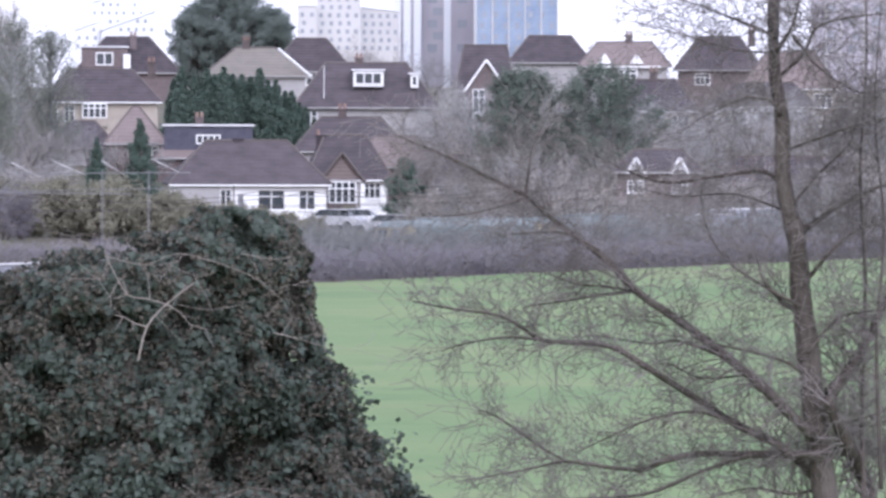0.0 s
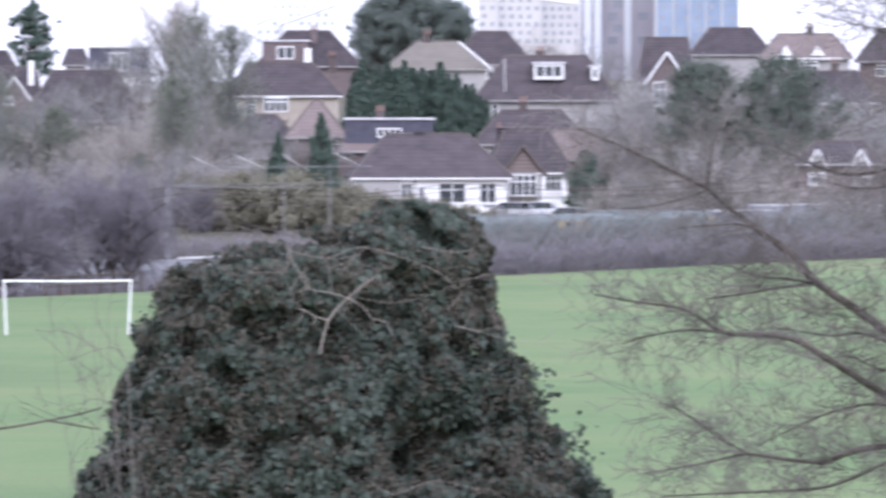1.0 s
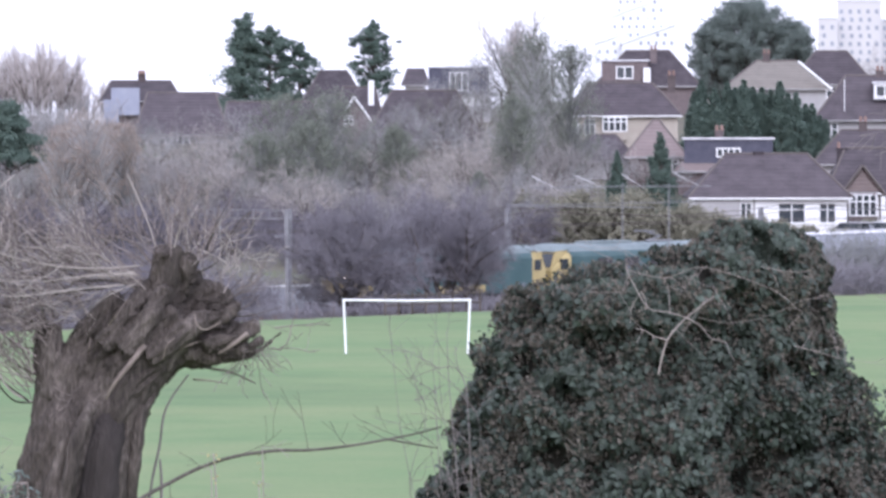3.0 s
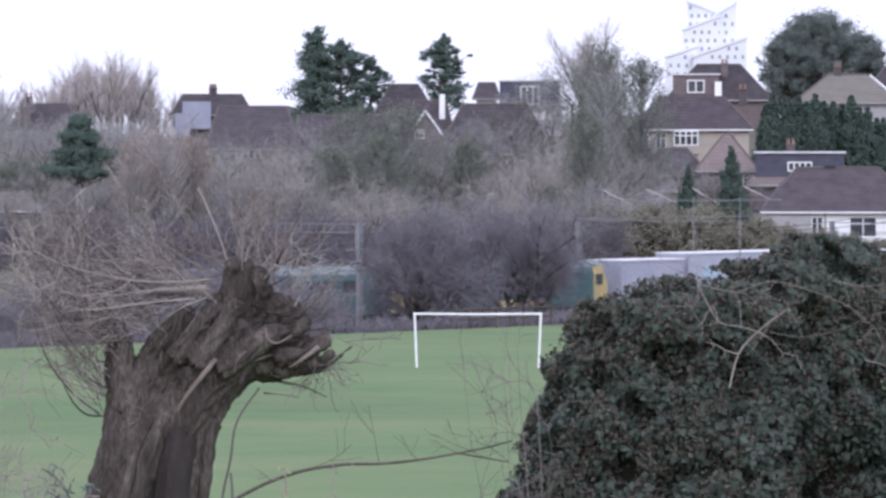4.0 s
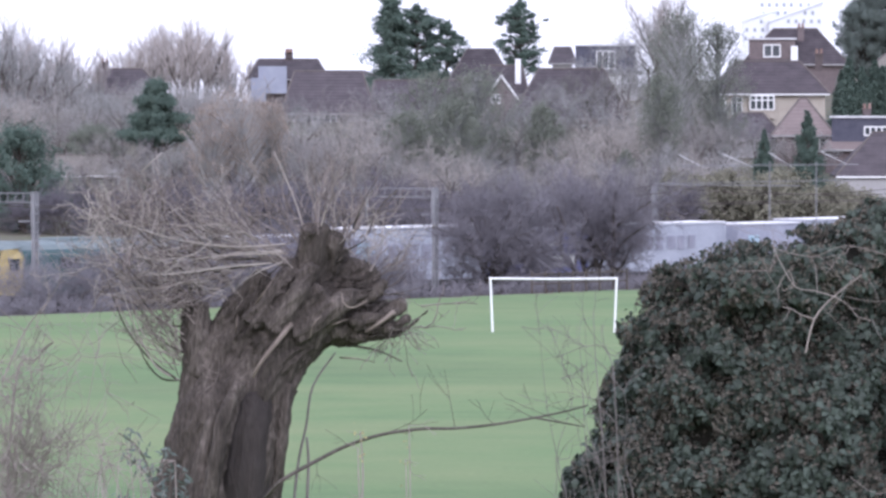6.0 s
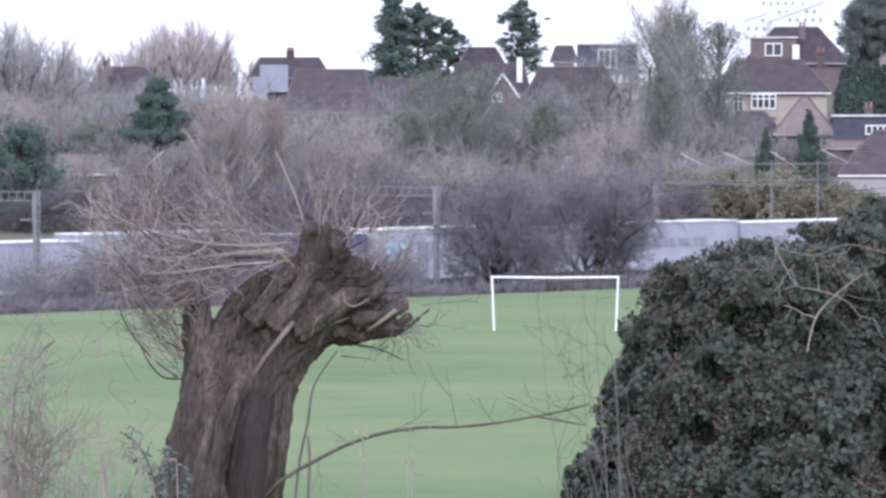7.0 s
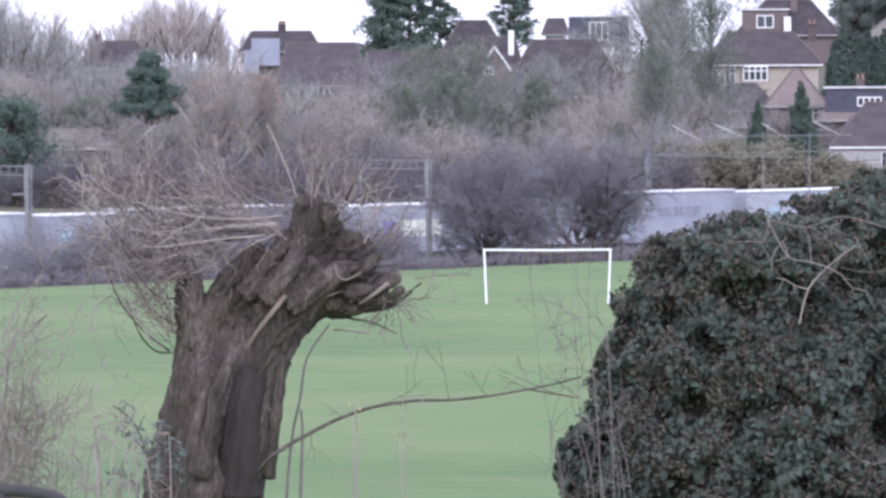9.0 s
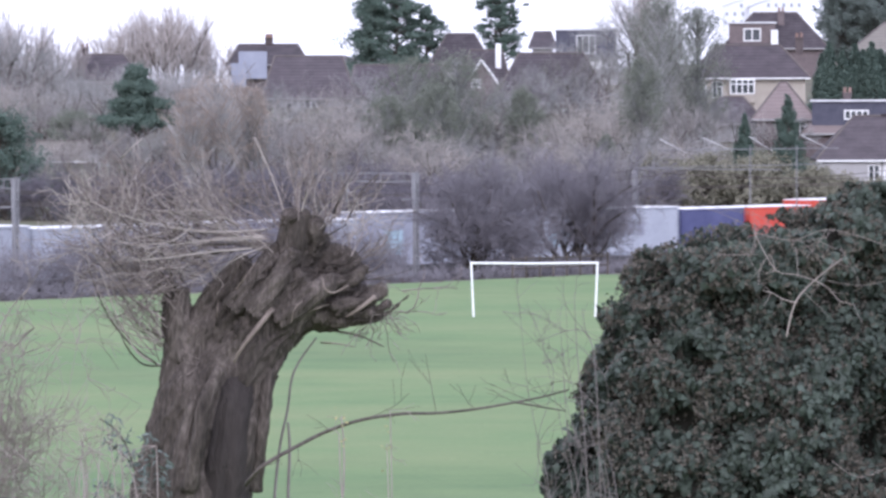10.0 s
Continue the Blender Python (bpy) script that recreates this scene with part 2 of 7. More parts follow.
def ground():
    radii = list(np.arange(0, 200, 5.0)) + list(np.arange(200, 420, 2.5)) + list(np.arange(420, 900, 12.0)) + [950, 1100, 1400, 1900, 2600, 3500, 4800]
    bearings = list(np.arange(-0.20, 0.32, 0.006)) + list(np.linspace(0.32, 2 * math.pi - 0.20, 40))[1:-1]
    nb = len(bearings)
    verts = [(0, 0, ground_z(0, 0.01))]
    for r in radii[1:]:
        for a in bearings:
            x, y = r * math.sin(a), r * math.cos(a)
            z = ground_z(x, y)
            if r > 80 and (Vector((x, y)) - TRACK0).dot(ACROSS) < -32:
                z += 0.10 * noise.noise((x * 0.03, y * 0.03, 0))
            verts.append((x, y, z))
    tris = [(0, 1 + (i + 1) % nb, 1 + i) for i in range(nb)]
    quads, kinds = [], []
    for j in range(len(radii) - 2):
        for i in range(nb):
            k = (i + 1) % nb
            quads.append((1 + j * nb + i, 1 + j * nb + k, 1 + (j + 1) * nb + k, 1 + (j + 1) * nb + i))
            c = (Vector(verts[quads[-1][0]]) + Vector(verts[quads[-1][2]])) / 2
            s = (c.xy - TRACK0).dot(ACROSS)
            kinds.append(0 if s < -30 else 1)
    me = np_mesh("ground", verts, [tris, quads], M_FIELD, True)
    me.materials.append(M_SCRUB)
    me.polygons.foreach_set("material_index", np.array([0] * len(tris) + kinds, np.int32))
    tagged(new("ground", me), "mown green playing field with scrubby slopes beyond", "ground", kind="structure")


ground()


def rail_frame():
    """x along the line (towards where the train comes from), y away from the camera, z up, from the rail's level."""
    return Matrix(((ALONG.x, ACROSS.x, 0, TRACK0.x), (ALONG.y, ACROSS.y, 0, TRACK0.y), (0, 0, 1, RAIL), (0, 0, 0, 1)))


RF = rail_frame()


def railway():
    bed = thing("railway_track", RF, "grey ballasted double railway track with rusty steel rails", "railway", kind="structure")
    part("ballast", prism([(-3.2, -0.5), (-2.2, -0.2), (6.2, -0.2), (6.6, -0.5)], -160, 160), M_BALLAST, bed)
    for y in (-0.72, 0.72, 3.28, 4.72):
        part("rail", a_box(-160, 160, y - 0.035, y + 0.035, -0.14, 0), M_RAIL, bed)
    me = bpy.data.meshes.new("sleeper")
    bm = a_box(-0.13, 0.13, -1.25, 1.25, -0.24, -0.13)
    bm.to_mesh(me)
    bm.free()
    me.materials.append(M_CONC)
    for i in range(110):
        for y in (0, 4):
            child("sleeper", me, bed).matrix_local = Matrix.Translation((-70 + i * 1.3, y, 0))
    wall = thing("retaining_wall", RF, "low blue-grey concrete retaining wall with pale coping", "wall", kind="structure")
    bm = bmesh.new()
    for i in range(50):
        box(bm, -100 + i * 5, -100 + i * 5 + 4.97, 7.0, 7.3, -0.5, 1.36 + 0.03 * math.sin(i * 2.3))
    part("wall_panel", bm, M_CONC, wall)
    bm = bmesh.new()
    for i in range(50):
        if (i * 7) % 5 != 0:
            box(bm, -100 + i * 5, -100 + i * 5 + 4.97, 6.93, 7.36, 1.4, 1.5)
    part("coping", bm, M_COPING, wall)


railway()


def mast(x, y, top, beam, name="catenary_mast"):
    """A lattice mast with its beam over the tracks; top above the rail."""
    m = thing(name, RF @ Matrix.Translation((x, y, 0)), "grey galvanised steel railway mast with lattice crossbeam", "mast", "railway masts")
    bm = bmesh.new()
    for sx in (-0.13, 0.13):
        box(bm, sx - 0.035, sx + 0.035, -0.1, 0.1, -0.6, top)
    z = -0.3
    while z < top - 0.5:
        box(bm, -0.15, 0.15, -0.13, -0.11, z, z + 0.06)
        z += 0.45
    part("post", bm, M_STEEL, m)
    bm = bmesh.new()
    for dz in ((0, -0.45) if y < 0 else (0,)):
        box(bm, -0.03, 0.03, min(0, beam), max(0, beam), top - 0.1 + dz, top - 0.05 + dz)
    n = int(abs(beam) / 0.55) if y < 0 else 0
    for i in range(n):
        yy = beam * (i + 0.5) / n
        box(bm, -0.015, 0.015, yy - 0.02, yy + 0.02, top - 0.5, top - 0.1)
    part("crossbeam", bm, M_STEEL, m)
    for yy in ((0.2, beam * 0.55) if y < 0 else ()):
        bm = bmesh.new()
        box(bm, -0.03, 0.03, yy, yy + 0.09, top - 1.7, top - 0.55)
        box(bm, -0.9, 0.05, yy, yy + 0.06, top - 1.5, top - 1.42)
        bmesh.ops.create_cone(bm, cap_ends=True, segments=8, radius1=0.09, radius2=0.05, depth=0.5, matrix=Matrix.Translation((0, yy, top - 0.9)))
        part("insulator_arm", bm, M_STEEL, m)


for u_m, y_m, v_top, beam in ((-42, -3.2, 405, 10), (665, -3.2, 398, 9), (1053, 8.2, 390, -11), (1500, 8.6, 395, -11)):
    k = math.tan((u_m - MID) / STEP)
    px, py = TRACK0.x + ACROSS.x * y_m, TRACK0.y + ACROSS.y * y_m
    along = (px - py * k) / (ALONG.y * k - ALONG.x)
    dist = math.hypot(px + along * ALONG.x, py + along * ALONG.y)
    mast(along, y_m, EYE + dist * (LEVEL - v_top) / STEP - RAIL, beam)


def cantilevers():
    """A light tube across the line with slanting pale insulated arms."""
    d = 306.0
    m = thing("catenary_portal", Matrix(), "slender steel wire portal with slanting pale insulators", "portal")
    S = lambda u, v: tuple(spot(u, v, d))
    child("cross_tube", tubes("cross_tube", [(S(1095, 360), S(1412, 357), 0.028, 0.028)], M_STEEL, 6), m)
    child("lower_tube", tubes("lower_tube", [(S(1056, 391), S(1400, 385), 0.022, 0.022)], M_STEEL, 6), m)
    for u0, v0, u1, v1 in ((1096, 340, 1146, 366), (1172, 338, 1226, 362), (1254, 336, 1296, 362), (1346, 334, 1390, 356)):
        child("arm", tubes("arm", [(S(u0, v0), S((u0 + u1) / 2, (v0 + v1) / 2), 0.03, 0.025), (S((u0 + u1) / 2, (v0 + v1) / 2), S(u1, v1), 0.016, 0.016)], M_COPING, 6), m)
    for u in (1256, 1338):
        z1 = spot(u, 357, d)
        child("post", tubes("post", [((z1.x, z1.y, ground_z(z1.x, z1.y) - 0.3), tuple(spot(u, 352, d)), 0.04, 0.035)], M_STEEL, 6), m)


def wires():
    w = thing("overhead_wires", RF, "thin dark overhead contact and catenary wires", "wires")
    for y in (0.0, 4.0):
        for z, sag in ((4.75, 0.03), (5.85, 0.75)):
            segs = []
            for i in range(-160, 160, 4):
                f = lambda t: z - sag * (1 - (2 * ((t / 30) % 1) - 1) ** 2)
                segs.append(((i, y, f(i)), (i + 4, y, f(i + 4)), 0.02, 0.02))
            child("wire", tubes("wire", segs, M_BARK, 4), w)


# ---- branches and leaves ----
def tubes(name, segs, mat, sides=3, smooth=True, tips=()):
    """Tapered prisms from (start, end, radius, radius); tips: the last twigs, which run out to a point."""
    a = np.array([s[0] for s in segs], float)
    b = np.array([s[1] for s in segs], float)
    ra, rb = np.array([s[2] for s in segs])[:, None], np.array([s[3] for s in segs])[:, None]
    d = b - a
    d /= np.linalg.norm(d, axis=1, keepdims=True) + 1e-9
    ref = np.where(np.abs(d[:, 2:3]) < 0.9, [[0, 0, 1.0]], [[1.0, 0, 0]])
    p = np.cross(d, ref)
    p /= np.linalg.norm(p, axis=1, keepdims=True) + 1e-9
    q = np.cross(d, p)
    rings = []
    for i in range(sides):
        t = 2 * math.pi * i / sides
        o = math.cos(t) * p + math.sin(t) * q
        rings += [a + o * ra, b + o * rb]
    verts = np.stack(rings, 1).reshape(-1, 3)
    base = np.arange(len(segs))[:, None] * 2 * sides
    faces = [np.concatenate([base + 2 * i, base + 2 * ((i + 1) % sides), base + 2 * ((i + 1) % sides) + 1, base + 2 * i + 1], 1) for i in range(sides)]
    faces = [np.concatenate(faces)]
    if len(tips):
        a, b = np.array([s[0] for s in tips], float), np.array([s[1] for s in tips], float)
        r = np.array([s[2] for s in tips])[:, None] * 1.25
        d = b - a
        d /= np.linalg.norm(d, axis=1, keepdims=True) + 1e-9
        p = np.cross(d, np.where(np.abs(d[:, 2:3]) < 0.9, [[0, 0, 1.0]], [[1.0, 0, 0]]))
        p /= np.linalg.norm(p, axis=1, keepdims=True) + 1e-9
        q = np.cross(d, p)
        ends = np.stack([a + p * r, a - 0.5 * p * r + 0.87 * q * r, a - 0.5 * p * r - 0.87 * q * r, b], 1).reshape(-1, 3)
        k = len(verts) + np.arange(len(tips))[:, None] * 4
        verts = np.concatenate([verts, ends])
        faces.append(np.concatenate([np.concatenate([k + i, k + (i + 1) % 3, k + 3], 1) for i in range(3)]))
    return np_mesh(name, verts, faces, mat, smooth)


def grow(out, p, d, length, r, level, rng, kids, spread, up, steps=3, shrink=0.62, thin=0.0, wob=0.22):
    """Branches that fork; out[level] gathers the segments."""
    steps = steps if level or steps > 3 else max(1, steps - 1)
    pts = [p]
    seg = length / steps
    for i in range(steps):
        d = d + rng.normal(0, wob, 3)
        d[2] += up
        d /= np.linalg.norm(d)
        q = p + d * seg
        r2 = max(r * (1 - 0.55 / steps), thin)
        out.append((p, q, r, r2, level))
        p, r = q, r2
        pts.append(p)
    if level <= 0:
        return
    for i in range(kids):
        f = 0.25 + 0.75 * (i + rng.uniform(0, 1)) / kids
        at = pts[min(int(f * steps), steps - 1)] + (f * steps % 1) * (pts[min(int(f * steps) + 1, steps)] - pts[min(int(f * steps), steps - 1)])
        side = rng.normal(0, 1, 3)
        side -= side.dot(d) * d
        side /= np.linalg.norm(side)
        e = d * (1 - spread * 0.5) + side * spread * rng.uniform(0.7, 1.2)
        e /= np.linalg.norm(e)
        grow(out, at, e, length * shrink * rng.uniform(0.75, 1.2), max(r * 0.75, thin), level - 1, rng, kids, spread, up, steps, shrink, thin, wob)


def bare_tree(name, m, height, seed, mat, label, stems=1, kids=5, levels=4, spread=0.8, up=0.06, girth=0.02, thin=0.012, lean=0.2, group="", category="tree", shrink=0.62, steps=3, wob=0.22, bark=1):
    rng = np.random.default_rng(seed)
    t = thing(name, m, label, category, group)
    out = []
    for i in range(stems):
        d = np.array([rng.normal(0, lean), rng.normal(0, lean), 1.0])
        d /= np.linalg.norm(d)
        off = np.array([rng.normal(0, 0.12), rng.normal(0, 0.12), -0.3]) * (stems > 1) + np.array([0, 0, -0.2])
        grow(out, off, d, height * (0.52 if levels > 2 else 0.6), height * girth, levels, rng, kids, spread, up, steps=steps, shrink=shrink, thin=thin, wob=wob)
    wood = [s[:4] for s in out if s[4] >= levels - bark]
    twigs = [s[:4] for s in out if 0 < s[4] < levels - bark]
    ends = [s[:4] for s in out if s[4] == 0]
    top = max(s[1][2] for s in out)
    k = height / top
    scale = lambda ss: [(np.array(a) * k, np.array(b) * k, ra, rb) for a, b, ra, rb in ss]
    child("trunk", tubes("trunk", scale(wood), M_BARK, 6), t)
    child("crown", tubes("crown", scale(twigs), mat, 3, tips=scale(ends)), t)
    return t


def leaf_cloud(points, normals, size, rng, fold=0.25, slim=0.6, mess=0.6, plain=False, hang=0.0):
    """Folded pointed leaves; hang: how far their tips droop."""
    n = len(points)
    nr = normals + rng.normal(0, mess, (n, 3))
    nr /= np.linalg.norm(nr, axis=1, keepdims=True) + 1e-9
    t = rng.normal(0, 1, (n, 3)) - [0, 0, hang]
    t -= (t * nr).sum(1, keepdims=True) * nr
    t /= np.linalg.norm(t, axis=1, keepdims=True) + 1e-9
    s = np.cross(nr, t)
    z = (size * rng.uniform(0.6, 1.3, n))[:, None]
    w = z * slim
    base, tip = points - t * z * 0.5, points + t * z * 0.55 - nr * z * 0.12
    mid = points + nr * z * 0.05
    l, r = points - s * w * 0.5 - t * z * 0.12 + nr * z * fold, points + s * w * 0.5 - t * z * 0.12 + nr * z * fold
    if plain:
        k = np.arange(n)[:, None] * 4
        return np.stack([base, r, tip, l], 1).reshape(-1, 3), np.concatenate([k, k + 1, k + 2, k + 3], 1)
    verts = np.stack([base, r, tip, l, mid], 1).reshape(-1, 3)
    k = np.arange(n)[:, None] * 5
    return verts, np.concatenate([np.concatenate([k, k + 1, k + 4], 1), np.concatenate([k + 1, k + 2, k + 4], 1), np.concatenate([k + 2, k + 3, k + 4], 1), np.concatenate([k + 3, k, k + 4], 1)])


def leafy_tree(name, m, height, width, seed, mat, label, shape="round", clumps=60, per=70, leaf=0.28, clump=0.16, group="", category="tree", bottom=0.12):
    """A trunk with limbs and a crown of leaf clumps with an uneven outline."""
    rng = np.random.default_rng(seed)
    t = thing(name, m, label, category, group)
    clumps, per, clump, leaf = int(clumps * 1.6), int(per * 1.25), clump * 0.62, leaf * 0.62
    cents, segs = [], []
    segs.append((np.array([0, 0, -0.3]), np.array([0, 0, height * 0.55]), height * 0.025, height * 0.014))
    segs.append((np.array([0, 0, height * 0.55]), np.array([0, 0, height * 0.92]), height * 0.014, 0.02))
    for i in range(clumps):
        f = rng.uniform(0, 1) ** 0.9
        z = height * (bottom + (0.93 - bottom) * f)
        a = rng.uniform(0, 2 * math.pi)
        if shape in ("cone", "cypress"):
            rad = width * 0.5 * (1 - f) ** (0.95 if shape == "cypress" else 0.8) * (0.8 + (0.12 if shape == "cypress" else 0.33) * math.sin(f * 23 + seed)) + 0.03 * width
            rr = rad * rng.uniform(0.45, 1.0)
        elif shape == "column":
            rad = width * 0.5 * min(1.0, (1 - f) * 3.2 + 0.1) * (0.8 + 0.25 * math.sin(f * 17 + seed))
            rr = rad * rng.uniform(0.3, 1.0)
        else:
            rad = width * 0.5 * math.sqrt(max(0.04, 1 - (2 * f - 0.85) ** 2 / 1.4)) * (0.85 + 0.25 * math.sin(3 * a + seed) * math.cos(f * 9))
            rr = rad * math.sqrt(rng.uniform(0.15, 1.0))
        c = np.array([rr * math.cos(a), rr * math.sin(a), z])
        cents.append(c)
        segs.append((np.array([0, 0, max(0.2, z - rr * (0.5 if shape != "round" else 1.4))]), c, (height * 0.006 + 0.02) * (0.5 if mat in (M_IVYTREE, M_PINE) else 1), 0.012))
    cents = np.array(cents)
    n = clumps * per
    cs = np.repeat(cents, per, 0)
    out = cs - np.stack([0 * cs[:, 0], 0 * cs[:, 0], cs[:, 2] - (0.25 if shape == "round" else 0.02) * height], 1)
    out /= np.linalg.norm(out, axis=1, keepdims=True) + 1e-6
    size = (height + width) * 0.5 * clump * np.repeat(rng.uniform(0.45, 1.3, clumps), per)[:, None]
    if shape != "round":
        size = size * (1.1 - 0.75 * (cs[:, 2:3] / height))
    if shape == "cypress":
        out = out * 0.4 + np.array([0, 0, 0.9])
        size = size * 1.5 * (1.06 - 0.85 * cs[:, 2:3] / height)
    if shape == "cone":
        size = size * 1.25
    if shape == "round":
        size = size * 0.8
    o = rng.normal(0, 1, (n, 3))
    pts = cs + out * size * rng.normal(0.1, 0.75, (n, 1)) + o * size * np.array([0.5, 0.5, 0.36])
    o = o * 0.6 + out
    v, f = leaf_cloud(pts, o + [0, 0, 0.35], leaf, rng, mess=0.5, plain=True)
    child("trunk", tubes("trunk", segs, M_TWIG if mat in (M_IVYTREE, M_PINE, M_TAN) else M_BARK, 5), t)
    child("crown", np_mesh("crown", v, [f], mat), t)
    return t


def stand(u, d, dz=0.0, turn=0.0):
    """On the ground at bearing u and distance d, turned to face the camera."""
    a = (u - MID) / STEP
    x, y = d * math.sin(a), d * math.cos(a)
    return pose(x, y, ground_z(x, y) + dz, 0, 0, -math.degrees(a) + turn)


def tall(u, v, d):
    """The height from the ground at u, d to the elevation v."""
    return EYE + d * (LEVEL - v) / STEP - stand(u, d).translation.z


wires()
cantilevers()

# ---- houses on the hillside ----
M_CHIMNEY = material("sooty_brick", [(0.075, 0.062, 0.062), (0.13, 0.105, 0.102)], scale=2.5, fine=0.6)

def lattice(xs, zs, y0, y1):
    """A window frame in one piece: bars at the even cells of the grid, lights at the odd ones."""
    nx, nz = len(xs) - 1, len(zs) - 1
    bar = lambda i, j: 0 <= i < nx and 0 <= j < nz and not (i % 2 and j % 2)
    bm = bmesh.new()
    v = {(i, j, k): bm.verts.new((xs[i], (y0, y1)[k], zs[j])) for i in range(nx + 1) for j in range(nz + 1) for k in (0, 1)}
    for i in range(nx):
        for j in range(nz):
            if not bar(i, j):
                continue
            bm.faces.new([v[i, j, 0], v[i + 1, j, 0], v[i + 1, j + 1, 0], v[i, j + 1, 0]])
            bm.faces.new([v[i, j + 1, 1], v[i + 1, j + 1, 1], v[i + 1, j, 1], v[i, j, 1]])
            for a, b, p, q in ((i - 1, j, (i, j), (i, j + 1)), (i + 1, j, (i + 1, j + 1), (i + 1, j)), (i, j - 1, (i + 1, j), (i, j)), (i, j + 1, (i, j + 1), (i + 1, j + 1))):
                if not bar(a, b):
                    bm.faces.new([v[p + (0,)], v[q + (0,)], v[q + (1,)], v[p + (1,)]])
    return bm


def lights(xs, zs, y, parent):
    """One pane for each opening of the lattice."""
    for i in range(1, len(xs) - 1, 2):
        for j in range(1, len(zs) - 1, 2):
            part("pane", a_box(xs[i] - 0.01, xs[i + 1] + 0.01, y, y + 0.02, zs[j] - 0.01, zs[j + 1] + 0.01), M_GLASS, parent)


def bars(lo, hi, n, t):
    """Edges of n + 1 bars of thickness t between lo and hi."""
    out = []
    for i in range(n + 1):
        c = lo + t / 2 + (hi - lo - t) * i / n
        out += [c - t / 2, c + t / 2]
    return out


def window(parent, x, y, z, w, h, cols=2, bar=0.35, name="window"):
    """A window in a wall that faces -y: frame, mullions, sill and panes; x, z is its middle."""
    t = 0.09
    xs = bars(x - w / 2, x + w / 2, cols, t)
    zs = bars(z - h / 2, z + h / 2, 1, t)
    if bar:
        zs[2:2] = [z + h * (0.5 - bar) - 0.03, z + h * (0.5 - bar) + 0.03]
    f = part(name, lattice(xs, zs, y - 0.06, y + 0.04), M_FRAME, parent)
    lights(xs, zs, y - 0.02, f)
    part("sill", a_box(x - w / 2 - 0.06, x + w / 2 + 0.06, y - 0.14, y + 0.02, z - h / 2 - 0.07, z - h / 2 - 0.005), M_FRAME, f)
    return f


def bay(parent, x, y, z0, z1, w, deep, mat):
    """A bay that stands out of the wall, with its apron and three lights."""
    b = part("bay", prism([(y - deep, z0), (y + 0.02, z0), (y + 0.02, z1 + 0.15), (y - deep, z1)], x - w / 2, x + w / 2), mat, parent)
    h = (z1 - z0) * 0.58
    bm = bmesh.new()
    zc = z1 - 0.1 - h / 2
    for i in range(5):
        c = x - w / 2 + 0.06 + (w - 0.12) * i / 4
        box(bm, c - 0.06, c + 0.06, y - deep - 0.07, y - deep - 0.01, zc - h / 2, zc + h / 2)
    for zz in (zc - h / 2, zc + h * 0.18, zc + h / 2):
        box(bm, x - w / 2, x + w / 2, y - deep - 0.06, y - deep - 0.012, zz - 0.05, zz + 0.05)
    part("bay_frame", bm, M_FRAME, b)
    part("pane", a_box(x - w / 2 + 0.05, x + w / 2 - 0.05, y - deep - 0.03, y - deep - 0.004, zc - h / 2, zc + h / 2), M_GLASS, b)


def chimney(parent, x, y, z0, z1, mat=None, pots=2):
    c = part("chimney", a_box(x - 0.36, x + 0.36, y - 0.26, y + 0.26, z0, z1 - 0.3), mat or M_CHIMNEY, parent)
    part("cap", a_box(x - 0.42, x + 0.42, y - 0.32, y + 0.32, z1 - 0.3, z1 - 0.18), mat or M_CHIMNEY, c)
    for i in range(pots):
        bm = bmesh.new()
        bmesh.ops.create_cone(bm, cap_ends=True, segments=8, radius1=0.14, radius2=0.11, depth=0.44, matrix=Matrix.Translation((x - 0.2 + 0.4 * i, y, z1 + 0.04)))
        part("chimney_pot", bm, M_POT, c)


def hip_roof(parent, w, dp, z0, h, inset, over, mat, gable=False, x0=0.0, y0=0.0, name="roof", gutter=M_GREY):
    """A tiled roof with eaves board and ridge; inset: how far the ridge stops short at each end."""
    x1, x2, y1, y2 = x0 - w / 2 - over, x0 + w / 2 + over, y0 - over, y0 + dp + over
    ym = y0 + dp / 2
    i = 0.02 if gable else inset + over
    pts = [(x1, y1, z0), (x2, y1, z0), (x2, y2, z0), (x1, y2, z0), (x1 + i, ym, z0 + h), (x2 - i, ym, z0 + h)]
    low = [(a, b, c - 0.12) for a, b, c in pts[:4]]
    r = part(name, solid(pts + low, [(0, 1, 5, 4), (2, 3, 4, 5), (1, 2, 5), (3, 0, 4), (0, 6, 7, 1), (1, 7, 8, 2), (2, 8, 9, 3), (3, 9, 6, 0), (6, 9, 8, 7)]), mat, parent)
    segs = [(pts[4], pts[5], 0.1, 0.1)]
    if not gable:
        segs += [(pts[a], pts[b], 0.09, 0.09) for a, b in ((0, 4), (1, 5))]
    child("ridge", tubes("ridge", segs, M_RIDGE, 6), r)
    part("gutter", a_box(x1 + 0.02, x2 - 0.02, y1 - 0.09, y1 - 0.01, z0 - 0.16, z0 - 0.03), gutter, r)
    return r


